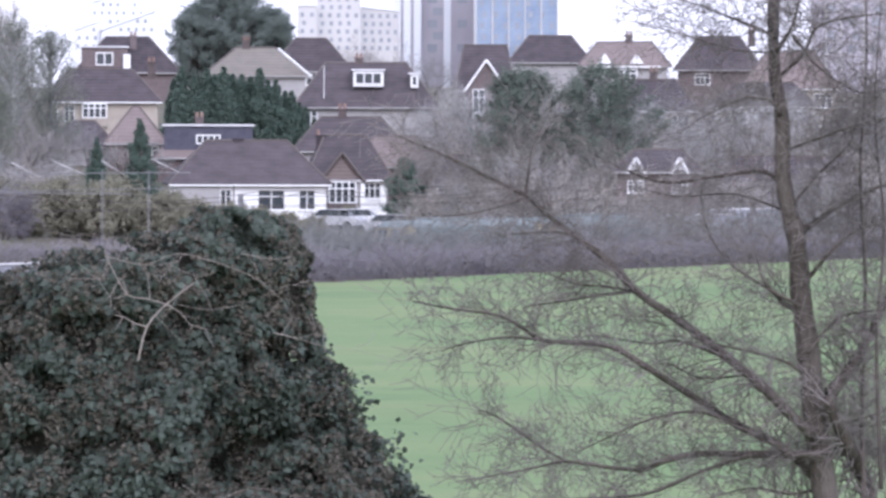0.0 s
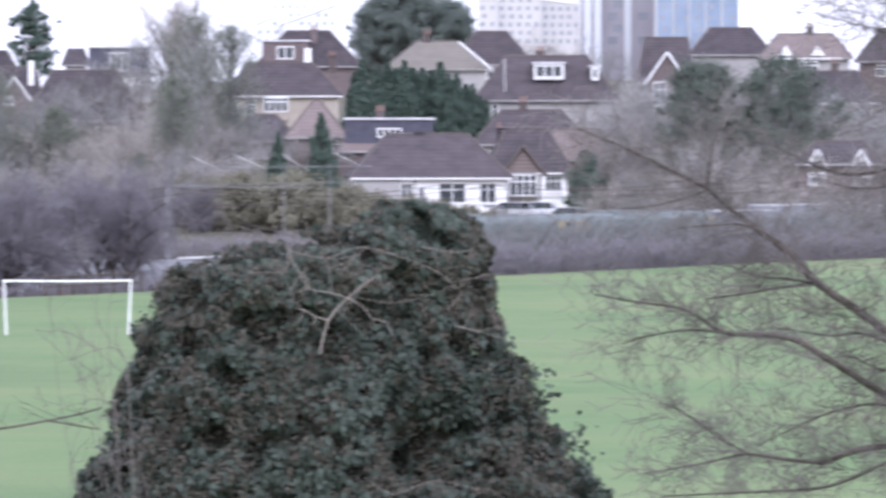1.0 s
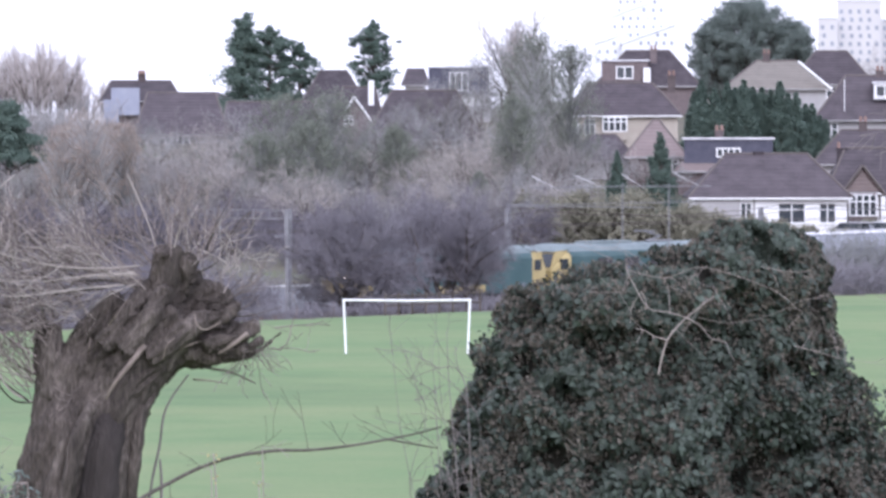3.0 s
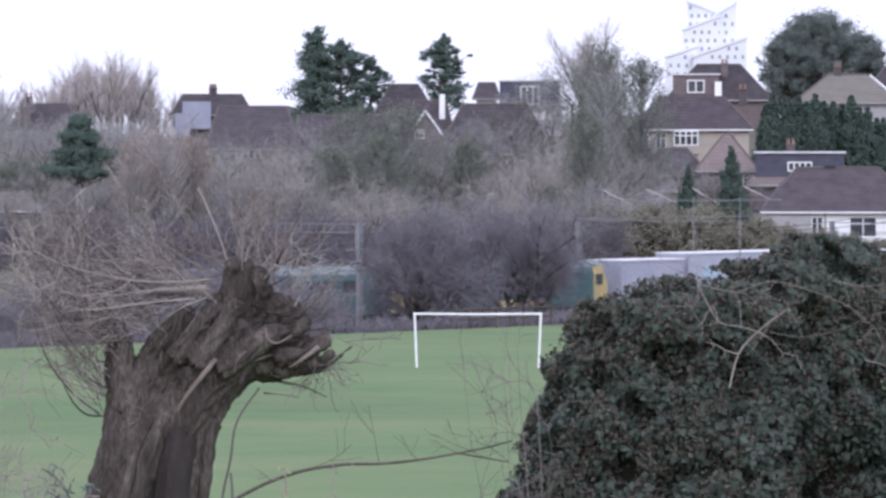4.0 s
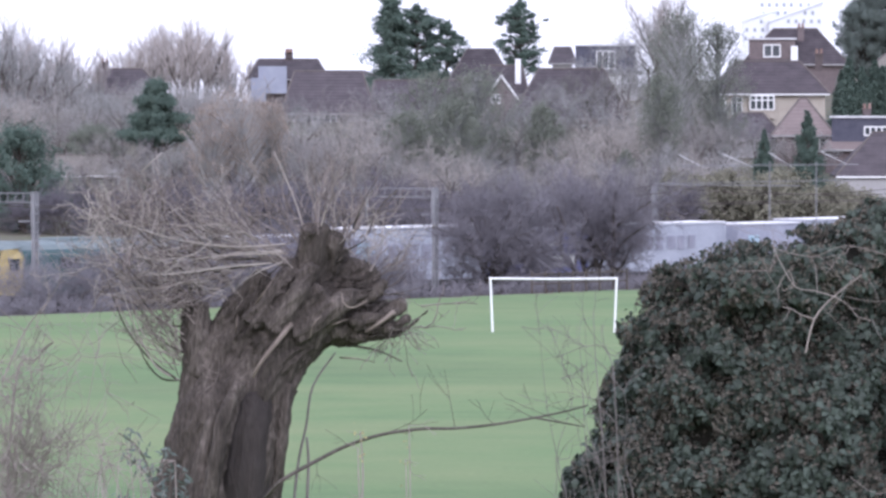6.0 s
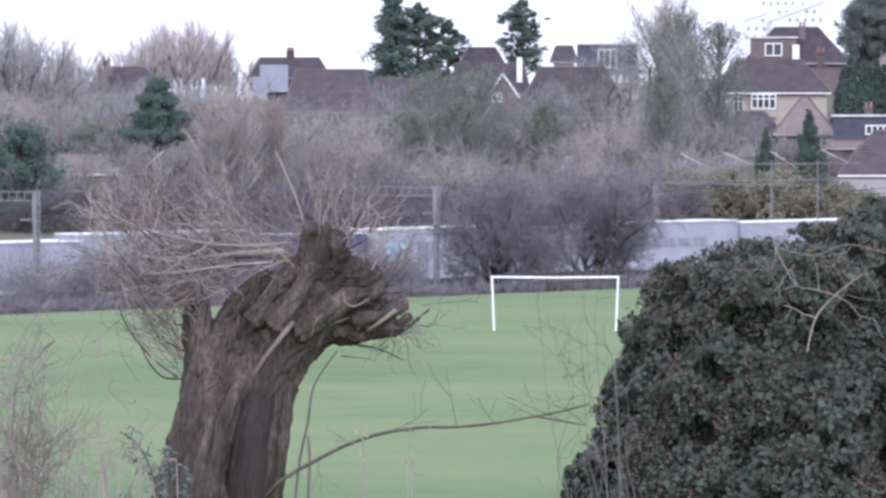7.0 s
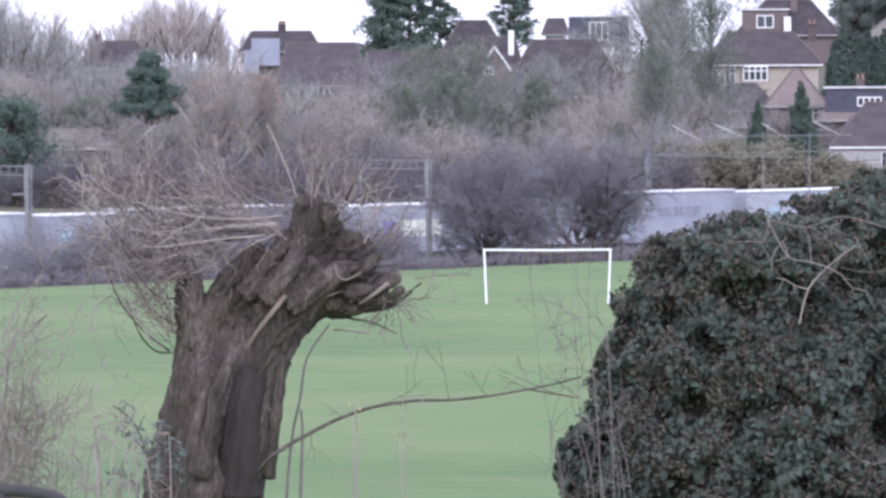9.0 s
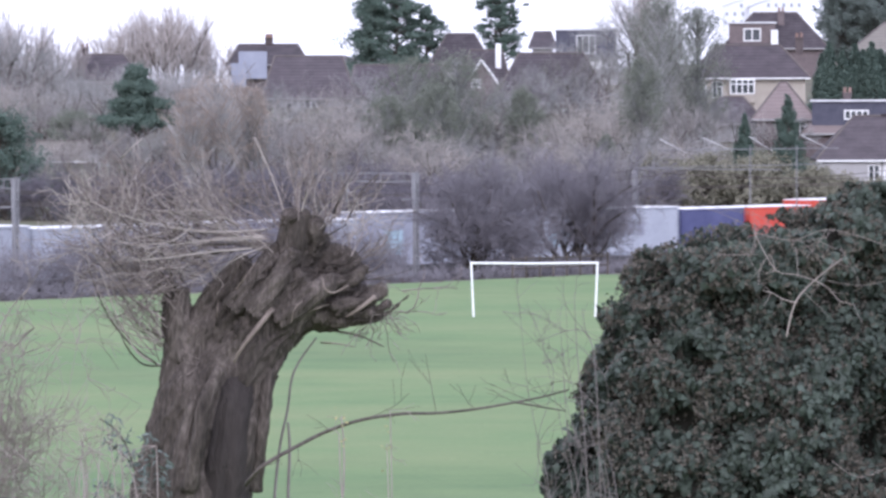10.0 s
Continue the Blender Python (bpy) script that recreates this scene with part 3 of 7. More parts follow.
def front_gable(parent, x, w, z0, h, y, deep, mat, face, board=M_FRAME):
    """A gable that faces the camera, with white bargeboards."""
    part("gable_wall", prism_x(x, w, z0, h, y, y + deep), face, parent)
    pts = []
    for yy in (y - 0.25, y + deep):
        pts += [(x - w / 2 - 0.3, yy, z0 - 0.25), (x, yy, z0 + h + 0.12), (x + w / 2 + 0.3, yy, z0 - 0.25), (x, yy, z0 + h - 0.06)]
    part("gable_roof", solid(pts, [(0, 1, 5, 4), (1, 2, 6, 5), (0, 3, 1), (1, 3, 2), (4, 5, 7), (5, 6, 7), (0, 4, 7, 3), (3, 7, 6, 2)]), mat, parent)
    segs = [((x - w / 2 - 0.3, y - 0.3, z0 - 0.28), (x, y - 0.3, z0 + h + 0.04), 0.12, 0.12), ((x + w / 2 + 0.3, y - 0.3, z0 - 0.28), (x, y - 0.3, z0 + h + 0.04), 0.12, 0.12)]
    child("bargeboard", tubes("bargeboard", segs, board, 4, False), parent)


def prism_x(x, w, z0, h, y0, y1):
    pts = [(x - w / 2, y0, z0), (x + w / 2, y0, z0), (x, y0, z0 + h), (x - w / 2, y1, z0), (x + w / 2, y1, z0), (x, y1, z0 + h)]
    return solid(pts, [(0, 1, 2), (5, 4, 3), (0, 3, 4, 1), (1, 4, 5, 2), (2, 5, 3, 0)])


def dormer(parent, x, y, z, w, h, deep, face, cols=3, win=0.75, high=0.55):
    """A flat-roofed dormer box with its window."""
    d = part("dormer", a_box(x - w / 2, x + w / 2, y, y + deep, z, z + h), face, parent)
    part("dormer_roof", a_box(x - w / 2 - 0.15, x + w / 2 + 0.15, y - 0.2, y + deep, z + h, z + h + 0.16), M_LEAD, d)
    wf = window_sub(d, x, y, z + h * 0.52, w * win, h * high, cols)
    return d


def window_sub(parent, x, y, z, w, h, cols):
    """A window on a part: frame and panes, one level down."""
    xs, zs = bars(x - w / 2 - 0.06, x + w / 2 + 0.06, cols, 0.12), bars(z - h / 2 - 0.06, z + h / 2 + 0.06, 1, 0.12)
    part("window_frame", lattice(xs, zs, y - 0.07, y + 0.03), M_FRAME, parent)
    lights(xs, zs, y - 0.03, parent)


def house(u0, u1, v_eave, v_ridge, d, wall, roof, label, deep=8.0, hip=0.3, gable=False, turn=0.0, over=0.45, category="house", name="house", chim=()):
    """A house whose front spans the bearings u0 to u1 with its eaves and ridge at those elevations. Returns it and (width, eaves, rise)."""
    m = stand((u0 + u1) / 2, d, 0, turn)
    w = (u1 - u0) * d / STEP - 2 * over
    base = m.translation.z
    eave = EYE + d * (LEVEL - v_eave) / STEP - base
    rise = EYE + (d + deep / 2) * (LEVEL - v_ridge) / STEP - base - eave
    h = thing(name, m, label, category, "hillside houses")
    part("wall", a_box(-w / 2, w / 2, 0, deep, -2.5, eave - 0.05), wall, h)
    if rise > 0.2:
        hip_roof(h, w, deep, eave, rise, hip * w, over, roof, gable, gutter=M_FRAME if wall in (M_WHITE, M_CREAM) else M_GREY)
    for x in chim:
        chimney(h, x * w, deep / 2, eave + rise * 0.7, eave + rise + 0.9)
    return h, w, eave, rise


def hillside():
    # white bungalow by the line, and its neighbour with the bay
    h, w, e, r = house(1372, 1662, 377, 300, 388, M_WHITE, M_TILE_RED, "white rendered bungalow with a brown hipped tile roof", deep=9, hip=0.23, turn=4)
    for x, ww in ((-0.16, 0.9), (0.14, 2.1), (0.375, 1.3)):
        window(h, x * w, 0, e - 1.2, ww, 1.6)
    part("pipe", a_box(-0.115 * w, -0.1 * w, -0.12, 0, 0, e), M_GREY, h)
    part("extension", a_box(-w / 2, -0.2 * w, -0.25, 0.02, -2, e - 0.15), M_GREY, h, "grey rendered lean-to")
    chimney(h, -0.05 * w, 4.5, e + r * 0.8, e + r + 0.35, M_TILE_DARK, 0)
    h, w, e, r = house(1615, 1770, 368, 290, 398, M_WHITE, M_TILE_RED, "white bungalow with brick-aproned bay and brown roof", deep=9, hip=0.22, turn=4)
    bay(h, -0.1 * w, 0, 0.2, e - 0.1, 2.2, 0.7, M_BRICK)
    front_gable(h, -0.1 * w, 3.0, e + 0.05, 2.0, -0.4, 3.2, M_TILE_RED, M_TILE_ORANGE, M_RIDGE)
    window(h, 0.3 * w, 0, e - 0.9, 1.4, 1.3, 3)
    part("porch", a_box(0.14 * w, 0.2 * w, -0.6, 0, 0, e - 0.3), M_WHITE, h)
    chimney(h, -0.33 * w, 4.5, e + r * 0.6, e + r + 0.2, M_TILE_DARK, 1)
    # the house behind with the wide flat dormer
    h, w, e, r = house(1345, 1545, 330, 274, 425, M_BRICK, M_TILE_ORANGE, "brick house with orange tiled roof and wide dark dormer", deep=8, hip=0.25, chim=(-0.1,))
    dormer(h, -0.01 * w, 0.6, e + 0.3, 7.4, 2.3, 4, M_DARKCLAD, 4, 0.26, 0.3)
    h, w, e, r = house(1258, 1372, 305, 240, 432, M_BRICK, M_TILE_ORANGE, "brick house with a steep orange-brown hipped roof", deep=7, hip=0.44)
    window(h, 0.36 * w, 0, e - 0.8, 0.6, 1.1, 1)
    h, w, e, r = house(1160, 1285, 312, 266, 436, M_GREY, M_TILE_DARK, "small grey house with a dark hipped roof", deep=7, hip=0.3)
    h, w, e, r = house(1590, 1800, 318, 258, 430, M_GREY, M_TILE_RED, "grey house with red-brown hipped roof", deep=9, hip=0.22, chim=(-0.08,))
    h, w, e, r = house(1690, 1860, 345, 292, 425, M_BRICK, M_TILE_ORANGE, "brick bungalow with a worn orange roof", deep=9, hip=0.25)
    # cream house among the trees
    h, w, e, r = house(1143, 1362, 232, 175, 470, M_CREAM, M_TILE_DARK, "cream pebbledashed house with dark hipped roof and bays", deep=9, hip=0.22, chim=(0.45,))
    bay(h, -0.05 * w, 0, e - 2.3, e - 0.1, 2.3, 0.5, M_CREAM)
    window(h, -0.27 * w, 0, e - 1.1, 1.0, 1.5)
    window(h, -0.4 * w, 0, e - 1.1, 0.7, 1.3, 1)
    for x in (-0.27, -0.05, 0.3):
        window(h, x * w, 0, e - 4.0, 1.8, 1.4, 3)
    # brick dormer house on the skyline
    h, w, e, r = house(1205, 1395, 180, 118, 540, M_BRICK, M_TILE_DARK, "brick house with dark roof and square brick dormer", deep=9, hip=0.28)
    dormer(h, -0.23 * w, 0.2, e + 0.1, 4.9, 2.5, 4, M_BRICK, 2, 0.35, 0.5)
    chimney(h, 0.06 * w, 3, e + 1.0, e + r + 0.3, M_BRICK)
    part("white_flue", a_box(-0.04 * w, 0.03 * w, -0.4, 0.3, e - 1.6, e + 1.9), M_WHITE, h)
    h, w, e, r = house(1432, 1622, 185, 136, 505, M_GREY, M_TILE_TAN, "house with a pale tan hipped roof", deep=9, hip=0.3, chim=(-0.1,))
    child("verge", tubes("verge", [((w * 0.22, -0.5, e + r * 0.95), (w * 0.56, -0.5, e - 0.1), 0.14, 0.14)], M_FRAME, 4), h)
    h, w, e, r = house(1548, 1700, 177, 119, 545, M_GREY, M_TILE_DARK, "house with a dark brown hipped roof", deep=9, hip=0.3)
    window(h, 0.05 * w, 0, e - 0.9, 1.9, 1.2, 3)
    h, w, e, r = house(1592, 1850, 240, 162, 450, M_GREY, M_TILE_RED, "grey bungalow with red-brown roof and white dormer windows", deep=10, hip=0.2)
    dormer(h, 0.02 * w, 1.2, e + 1.8, 2.7, 1.4, 3, M_FRAME, 3, 0.85, 0.7)
    dormer(h, 0.36 * w, 1.2, e + 1.7, 0.7, 1.2, 3, M_FRAME, 1, 0.6, 0.7)
    window(h, -0.38 * w, 0, e - 1.1, 0.6, 1.7, 1)
    part("antenna_pole", a_box(-0.31 * w, -0.305 * w, 0.6, 0.66, e, e + 3.6), M_FRAME, h)
    chimney(h, -0.05 * w, 5, e + r * 0.7, e + r + 0.6)
    # gabled house
    h, w, e, r = house(1880, 1985, 210, 130, 480, M_BRICK, M_TILE_RED, "brick house with white bargeboard gable", deep=8, hip=0.1, over=0.25)
    front_gable(h, 0.02 * w, 3.6, e + 0.1, 2.7, -0.8, 6, M_TILE_RED, M_BRICK)
    window(h, -0.34 * w, -0.05, e - 1.2, 1.2, 1.0, 2)
    part("front_wall", a_box(0.02 * w - 1.8, 0.02 * w + 1.8, -0.8, 0.02, -2, e + 0.1), M_BRICK, h)
    window(h, -0.12 * w, -0.82, e - 1.0, 1.2, 2.2, 2)
    part("white_panel", a_box(-0.25 * w, 0.02 * w, -0.83, -0.8, e - 3.6, e - 2.2), M_WHITE, h)
    # skyline roofs to the right
    h, w, e, r = house(1972, 2122, 160, 113, 540, M_GREY, M_TILE_DARK, "house with dark hipped roof on the skyline", deep=9, hip=0.22)
    h, w, e, r = house(2095, 2262, 166, 124, 525, M_GREY, M_TILE_ORANGE, "brown roofed house with two white gablets", deep=9, hip=0.18, chim=(0.05,))
    for x in (-0.23, 0.14):
        part("gablet", prism_x(x * w, 1.5, e + 0.2, 1.1, -0.6, 1.5), M_FRAME, h)
    part("fascia", a_box(-0.35 * w, 0.42 * w, -0.6, -0.5, e - 0.2, e), M_FRAME, h)
    bay(h, 0.0, 0, e - 2.4, e - 0.3, 2.6, 0.4, M_DARKCLAD)
    h, w, e, r = house(2265, 2425, 172, 114, 530, M_BRICK, M_TILE_DARK, "house with a dark steep roof and brick gable", deep=9, hip=0.25, chim=(0.4,))
    window(h, -0.2 * w, 0, e - 1.0, 1.6, 1.2, 3)
    h, w, e, r = house(2380, 2560, 205, 140, 500, M_CREAM, M_TILE_ORANGE, "cream house with an orange-brown tiled roof", deep=9, hip=0.25)
    for x in (-0.3, 0.05, 0.36):
        window(h, x * w, 0, e - 1.2, 1.8, 1.4, 3)
    h, w, e, r = house(2150, 2310, 245, 190, 455, M_CREAM, M_TILE_RED, "cream semi-detached house with brown roof", deep=9, hip=0.22, chim=(0.0,))
    for x in (-0.32, 0.0, 0.34):
        window(h, x * w, 0, e - 1.1, 1.6, 1.4, 3)
    h, w, e, r = house(2330, 2520, 236, 195, 450, M_WHITE, M_TILE_DARK, "white house with shallow dark roof and wide windows", deep=9, hip=0.2)
    for x in (-0.3, 0.05, 0.36):
        window(h, x * w, 0, e - 1.0, 2.0, 1.1, 3)
    # lower right bungalows among trees
    h, w, e, r = house(2155, 2321, 352, 314, 362, M_BRICK, M_TILE_DARK, "bungalow with dark roof and two white front gables", deep=9, hip=0.2)
    for x in (-0.27, 0.27):
        front_gable(h, x * w, 0.6, e + 0.1, 0.8, -0.5, 3, M_TILE_DARK, M_WHITE)
        window(h, x * w, 0, e - 1.1, 1.2, 0.9, 3)
    h, w, e, r = house(2345, 2600, 372, 325, 392, M_GREY, M_TILE_DARK, "long low grey bungalow with a dark roof", deep=8, hip=0.05)
    for x in (-0.35, -0.1, 0.15, 0.4):
        window(h, x * w, 0, e - 1.3, 1.8, 1.4, 3)
    h, w, e, r = house(1838, 1925, 375, 325, 392, M_GREY, M_TILE_RED, "small grey bungalow with white windows", deep=8, hip=0.2)
    window(h, -0.28 * w, 0, e - 0.9, 1.4, 1.2, 2)
    window(h, 0.25 * w, 0, e - 1.4, 0.7, 1.6, 1)
    # left of the pan
    h, w, e, r = house(745, 835, 250, 182, 480, M_BRICK, M_TILE_RED, "brick house with white bargeboard gable and white chimney", deep=8, hip=0.15, over=0.2)
    front_gable(h, -0.1 * w, 2.7, e + 0.6, 2.0, -0.5, 6, M_TILE_RED, M_BRICK)
    part("front_wall", a_box(-0.1 * w - 1.35, -0.1 * w + 1.35, -0.5, 0.02, -2, e + 0.6), M_BRICK, h)
    window(h, -0.22 * w, -0.52, e + 0.5, 0.9, 0.8, 2)
    part("white_chimney", a_box(0.2 * w, 0.32 * w, 2, 2.6, e, e + r + 0.6), M_WHITE, h)
    h, w, e, r = house(800, 1010, 275, 188, 475, M_BRICK, M_TILE_RED, "brick house with wide brown hipped roof", deep=10, hip=0.2)
    for x in (-0.2, 0.2):
        window(h, x * w, 0, e - 1.4, 2.0, 1.5, 3)
    h, w, e, r = house(903, 1030, 196, 188, 560, M_GREY, M_TILE_DARK, "house with a flat-roofed dark clad top storey", deep=9, hip=0.05)
    d = dormer(h, 0, 0.1, e - 0.2, w * 0.95, 3.2, 7, M_DARKCLAD, 3, 0.3, 0.6)
    part("parapet", a_box(-0.1 * w, 0.4 * w, -0.1, 0.1, e - 1.2, e - 0.3), M_WHITE, h)
    h, w, e, r = house(865, 915, 178, 150, 600, M_GREY, M_TILE_DARK, "distant house with grey roof and roof light", deep=8, hip=0.1)
    h, w, e, r = house(690, 800, 205, 153, 560, M_GREY, M_TILE_DARK, "house with a dark hipped roof", deep=9, hip=0.25)
    h, w, e, r = house(545, 720, 262, 208, 500, M_GREY, M_TILE_DARK, "house with a plain dark roof", deep=9, hip=0.02)
    h, w, e, r = house(392, 560, 266, 192, 490, M_GREY, M_TILE_RED, "wide house with brown hipped roof among bare trees", deep=11, hip=0.1)
    window(h, 0.06 * w, 0, e - 0.6, 1.8, 0.9, 3)
    window(h, -0.15 * w, 0, e - 0.6, 1.8, 0.7, 3)
    h, w, e, r = house(332, 478, 206, 171, 560, M_BRICK, M_TILE_RED, "house with red-brown roof and pale blue side extension", deep=8, hip=0.1, chim=(0.0, 0.02))
    part("pale_extension", a_box(-0.4 * w, -0.02 * w, -1.0, 0, e - 1.6, e + 1.4), M_PALEBLUE, h, "pale blue-grey clad extension")
    part("lower_extension", a_box(-0.5 * w, -0.3 * w, -1.5, 0, e - 2.5, e + 0.1), M_PALEBLUE, h)
    h, w, e, r = house(480, 560, 200, 192, 600, M_GREY, M_TILE_DARK, "distant dark roofed house on the skyline", deep=8, hip=0.2)
    h, w, e, r = house(40, 190, 235, 188, 520, M_GREY, M_TILE_RED, "house with a brown roof behind bare trees", deep=9, hip=0.25, chim=(-0.25,))
    h, w, e, r = house(-20, 105, 375, 340, 380, M_CREAM, M_TILE_TAN, "low beige bungalow with white window", deep=7, hip=0.05)
    window(h, 0.15 * w, 0, e - 0.9, 0.8, 1.0, 2)
    h, w, e, r = house(-140, 60, 255, 215, 560, M_GREY, M_TILE_DARK, "distant terrace with dark roof", deep=9, hip=0.2)
    h, w, e, r = house(830, 905, 345, 318, 430, M_WHITE, M_TILE_RED, "small white house seen between bare trees", deep=7, hip=0.2)
    window(h, 0.1 * w, 0, e - 0.8, 1.4, 1.0, 2)
    h, w, e, r = house(1080, 1160, 300, 255, 450, M_BRICK, M_TILE_ORANGE, "brick house with orange roof behind trees", deep=8, hip=0.2)


hillside()


# ---- tall buildings beyond ----
M_TOWER = material("white_tower_cladding", [(0.66, 0.68, 0.72), (0.78, 0.8, 0.83)], scale=0.02, rough=0.5)
M_TOWER_B = material("cream_tower_cladding", [(0.5, 0.49, 0.49), (0.6, 0.59, 0.58)], scale=0.03, rough=0.6)
M_TOWER_SHADE = material("brown_grey_tower_panels", [(0.36, 0.34, 0.38), (0.46, 0.44, 0.48)], scale=0.05, rough=0.6)
M_TOWER_BLUE = material("blue_scaffold_sheeting", [(0.19, 0.25, 0.35), (0.33, 0.39, 0.49)], scale=0.12, fine=0.5, rough=0.7)
M_TOWER_WIN = material("tower_windows", [(0.26, 0.28, 0.32), (0.36, 0.38, 0.42)], scale=0.1, rough=0.15, vary=0.4)


def tower(d, blocks, label, win, step, mat, name="tower_block", fins=None, fin_w=0.25, fin_mat=None):
    """Blocks of (u0, u1, v_top_left, v_top_right, depth offset); windows in rows on each."""
    mid = (blocks[0][0] + blocks[0][1]) / 2
    t = thing(name, stand(mid, d), label, "building", "tower blocks")
    z0 = t.matrix_world.translation.z
    k = d / STEP
    me = bpy.data.meshes.new("tower_window")
    bm = a_box(-win[0] / 2, win[0] / 2, -0.15, 0.1, -win[1] / 2, win[1] / 2)
    bm.to_mesh(me)
    bm.free()
    me.materials.append(M_TOWER_WIN)
    for u0, u1, va, vb, off in blocks:
        xa, xb = (u0 - mid) * k, (u1 - mid) * k
        za, zb = EYE + (LEVEL - va) * k - z0, EYE + (LEVEL - vb) * k - z0
        pts = [(xa, off, -5), (xb, off, -5), (xb, off, zb), (xa, off, za)]
        pts += [(x, y + 16, z) for x, y, z in pts]
        w = part("tower_storey_block", solid(pts, [(0, 1, 2, 3), (7, 6, 5, 4), (0, 4, 5, 1), (1, 5, 6, 2), (2, 6, 7, 3), (3, 7, 4, 0)]), mat, t)
        part("roof_edge", solid([(xa - 0.3, off - 0.4, za), (xb + 0.3, off - 0.4, zb), (xb + 0.3, off - 0.4, zb + 0.7), (xa - 0.3, off - 0.4, za + 0.7)] + [(xa - 0.3, off + 3, za), (xb + 0.3, off + 3, zb), (xb + 0.3, off + 3, zb + 0.7), (xa - 0.3, off + 3, za + 0.7)], [(0, 1, 2, 3), (7, 6, 5, 4), (3, 2, 6, 7), (0, 4, 5, 1)]), M_TOWER, w)
        z = max(EYE + (LEVEL - 135) * k - z0, 3)
        row = 0
        while z < max(za, zb):
            n = max(1, int((xb - xa) / step[0]))
            for i in range(n):
                x = xa + (i + 0.5 + 0.18 * (row % 2)) * (xb - xa) / n
                top = za + (zb - za) * (x - xa) / (xb - xa)
                if z + win[1] * 0.8 < top and x + win[0] < xb:
                    child("tower_window", me, t).matrix_local = Matrix.Translation((x, off, z))
            z += step[1]
            row += 1
        if fins:
            n = max(2, int((xb - xa) / fins))
            bm = bmesh.new()
            for i in range(n + 1):
                x = xa + (xb - xa) * i / n
                box(bm, x - fin_w, x + fin_w, off - 0.5, off - 0.16, -5, min(za, zb))
            part("fin_screen", bm, fin_mat or M_TOWER_B, t)
    return t


tower(1500, [(1244, 1330, 8, 42, 0), (1290, 1331, 36, 10, -0.6), (1236, 1300, 60, 35, -3), (1206, 1262, 108, 88, -5), (1255, 1349, 108, 73, -8)], "white curved tower with stepped sloping roofs and small windows", (0.75, 1.1), (2.0, 2.45), M_TOWER, fins=None)
tower(2000, [(1600, 1634, 62, 62, 0), (1634, 1712, 30, 30, 10), (1650, 1700, -40, -40, 14), (1712, 1782, 62, 70, 20)], "cream concrete tower blocks with rows of windows", (1.3, 1.7), (2.9, 3.2), M_TOWER_B)
tower(2100, [(1776, 1812, -120, -120, 0), (1812, 1918, -140, -140, 4)], "tall brown and white residential tower", (4.0, 3.2), (8.5, 5.0), M_TOWER_SHADE, fins=9.0, fin_w=1.5, fin_mat=M_TOWER)
tower(2050, [(1916, 2060, -130, -130, 0)], "tower wrapped in blue scaffold sheeting", (1.6, 2.4), (4.2, 4.5), M_TOWER_BLUE, fins=5.5)
tower(1900, [(2508, 2560, -100, -100, 0), (2560, 2680, 10, 10, 5)], "slim pale grey tower blocks", (3.0, 3.0), (7.0, 5.0), M_TOWER_SHADE, fins=7.0)

# ---- the freight train ----
M_TEAL = material("dark_teal_loco_paint", [(0.042, 0.083, 0.087), (0.07, 0.12, 0.123)], scale=0.6, rough=0.45, fine=0.3)
# yellow dulled towards beige, as haze would do
M_YELLOW = material("warning_yellow_paint", [(0.36, 0.285, 0.125), (0.47, 0.38, 0.18)], scale=0.8, rough=0.5, fine=0.3)
M_LOCOROOF = material("pale_grey_loco_roof", [(0.14, 0.175, 0.18), (0.23, 0.265, 0.27)], scale=0.8, fine=0.4)
M_UNDER = material("sooty_underframe", [(0.03, 0.03, 0.032), (0.08, 0.075, 0.075)], scale=1.5, fine=0.4)
M_LAMP = glowing("headlamp", (1.0, 0.9, 0.68), 7.0)
M_CWHITE = material("dirty_white_container", [(0.27, 0.285, 0.34), (0.46, 0.48, 0.54)], scale=0.45, fine=0.7, rough=0.6, vary=0.35)
M_CGREY = material("lilac_grey_container", [(0.25, 0.26, 0.32), (0.42, 0.43, 0.5)], scale=0.45, fine=0.7, rough=0.6, vary=0.2)
# navy lightened to take in the haze before the train
M_CBLUE = material("navy_blue_container", [(0.065, 0.07, 0.16), (0.11, 0.115, 0.23)], scale=0.5, fine=0.3, rough=0.6)
M_CRED = material("red_container", [(0.5, 0.07, 0.05), (0.66, 0.12, 0.08)], scale=0.5, fine=0.3, rough=0.6)
M_CEDGE = material("pale_container_roof", [(0.7, 0.7, 0.72), (0.85, 0.85, 0.86)], scale=0.8, rough=0.6)
M_CYAN = material("cyan_marking", [(0.31, 0.43, 0.52), (0.42, 0.54, 0.61)], scale=1.5, fine=0.4)
M_SLATE = material("slate_lettering", [(0.2, 0.2, 0.25), (0.32, 0.32, 0.37)], scale=2.0, fine=0.4)
M_PATCH = material("cream_marking", [(0.68, 0.7, 0.6), (0.82, 0.83, 0.75)], scale=2.0)
M_PURPLE = material("purple_marking", [(0.2, 0.15, 0.5), (0.3, 0.22, 0.6)], scale=2.0)

TRAIN = []   # (thing, how far behind the nose it starts)
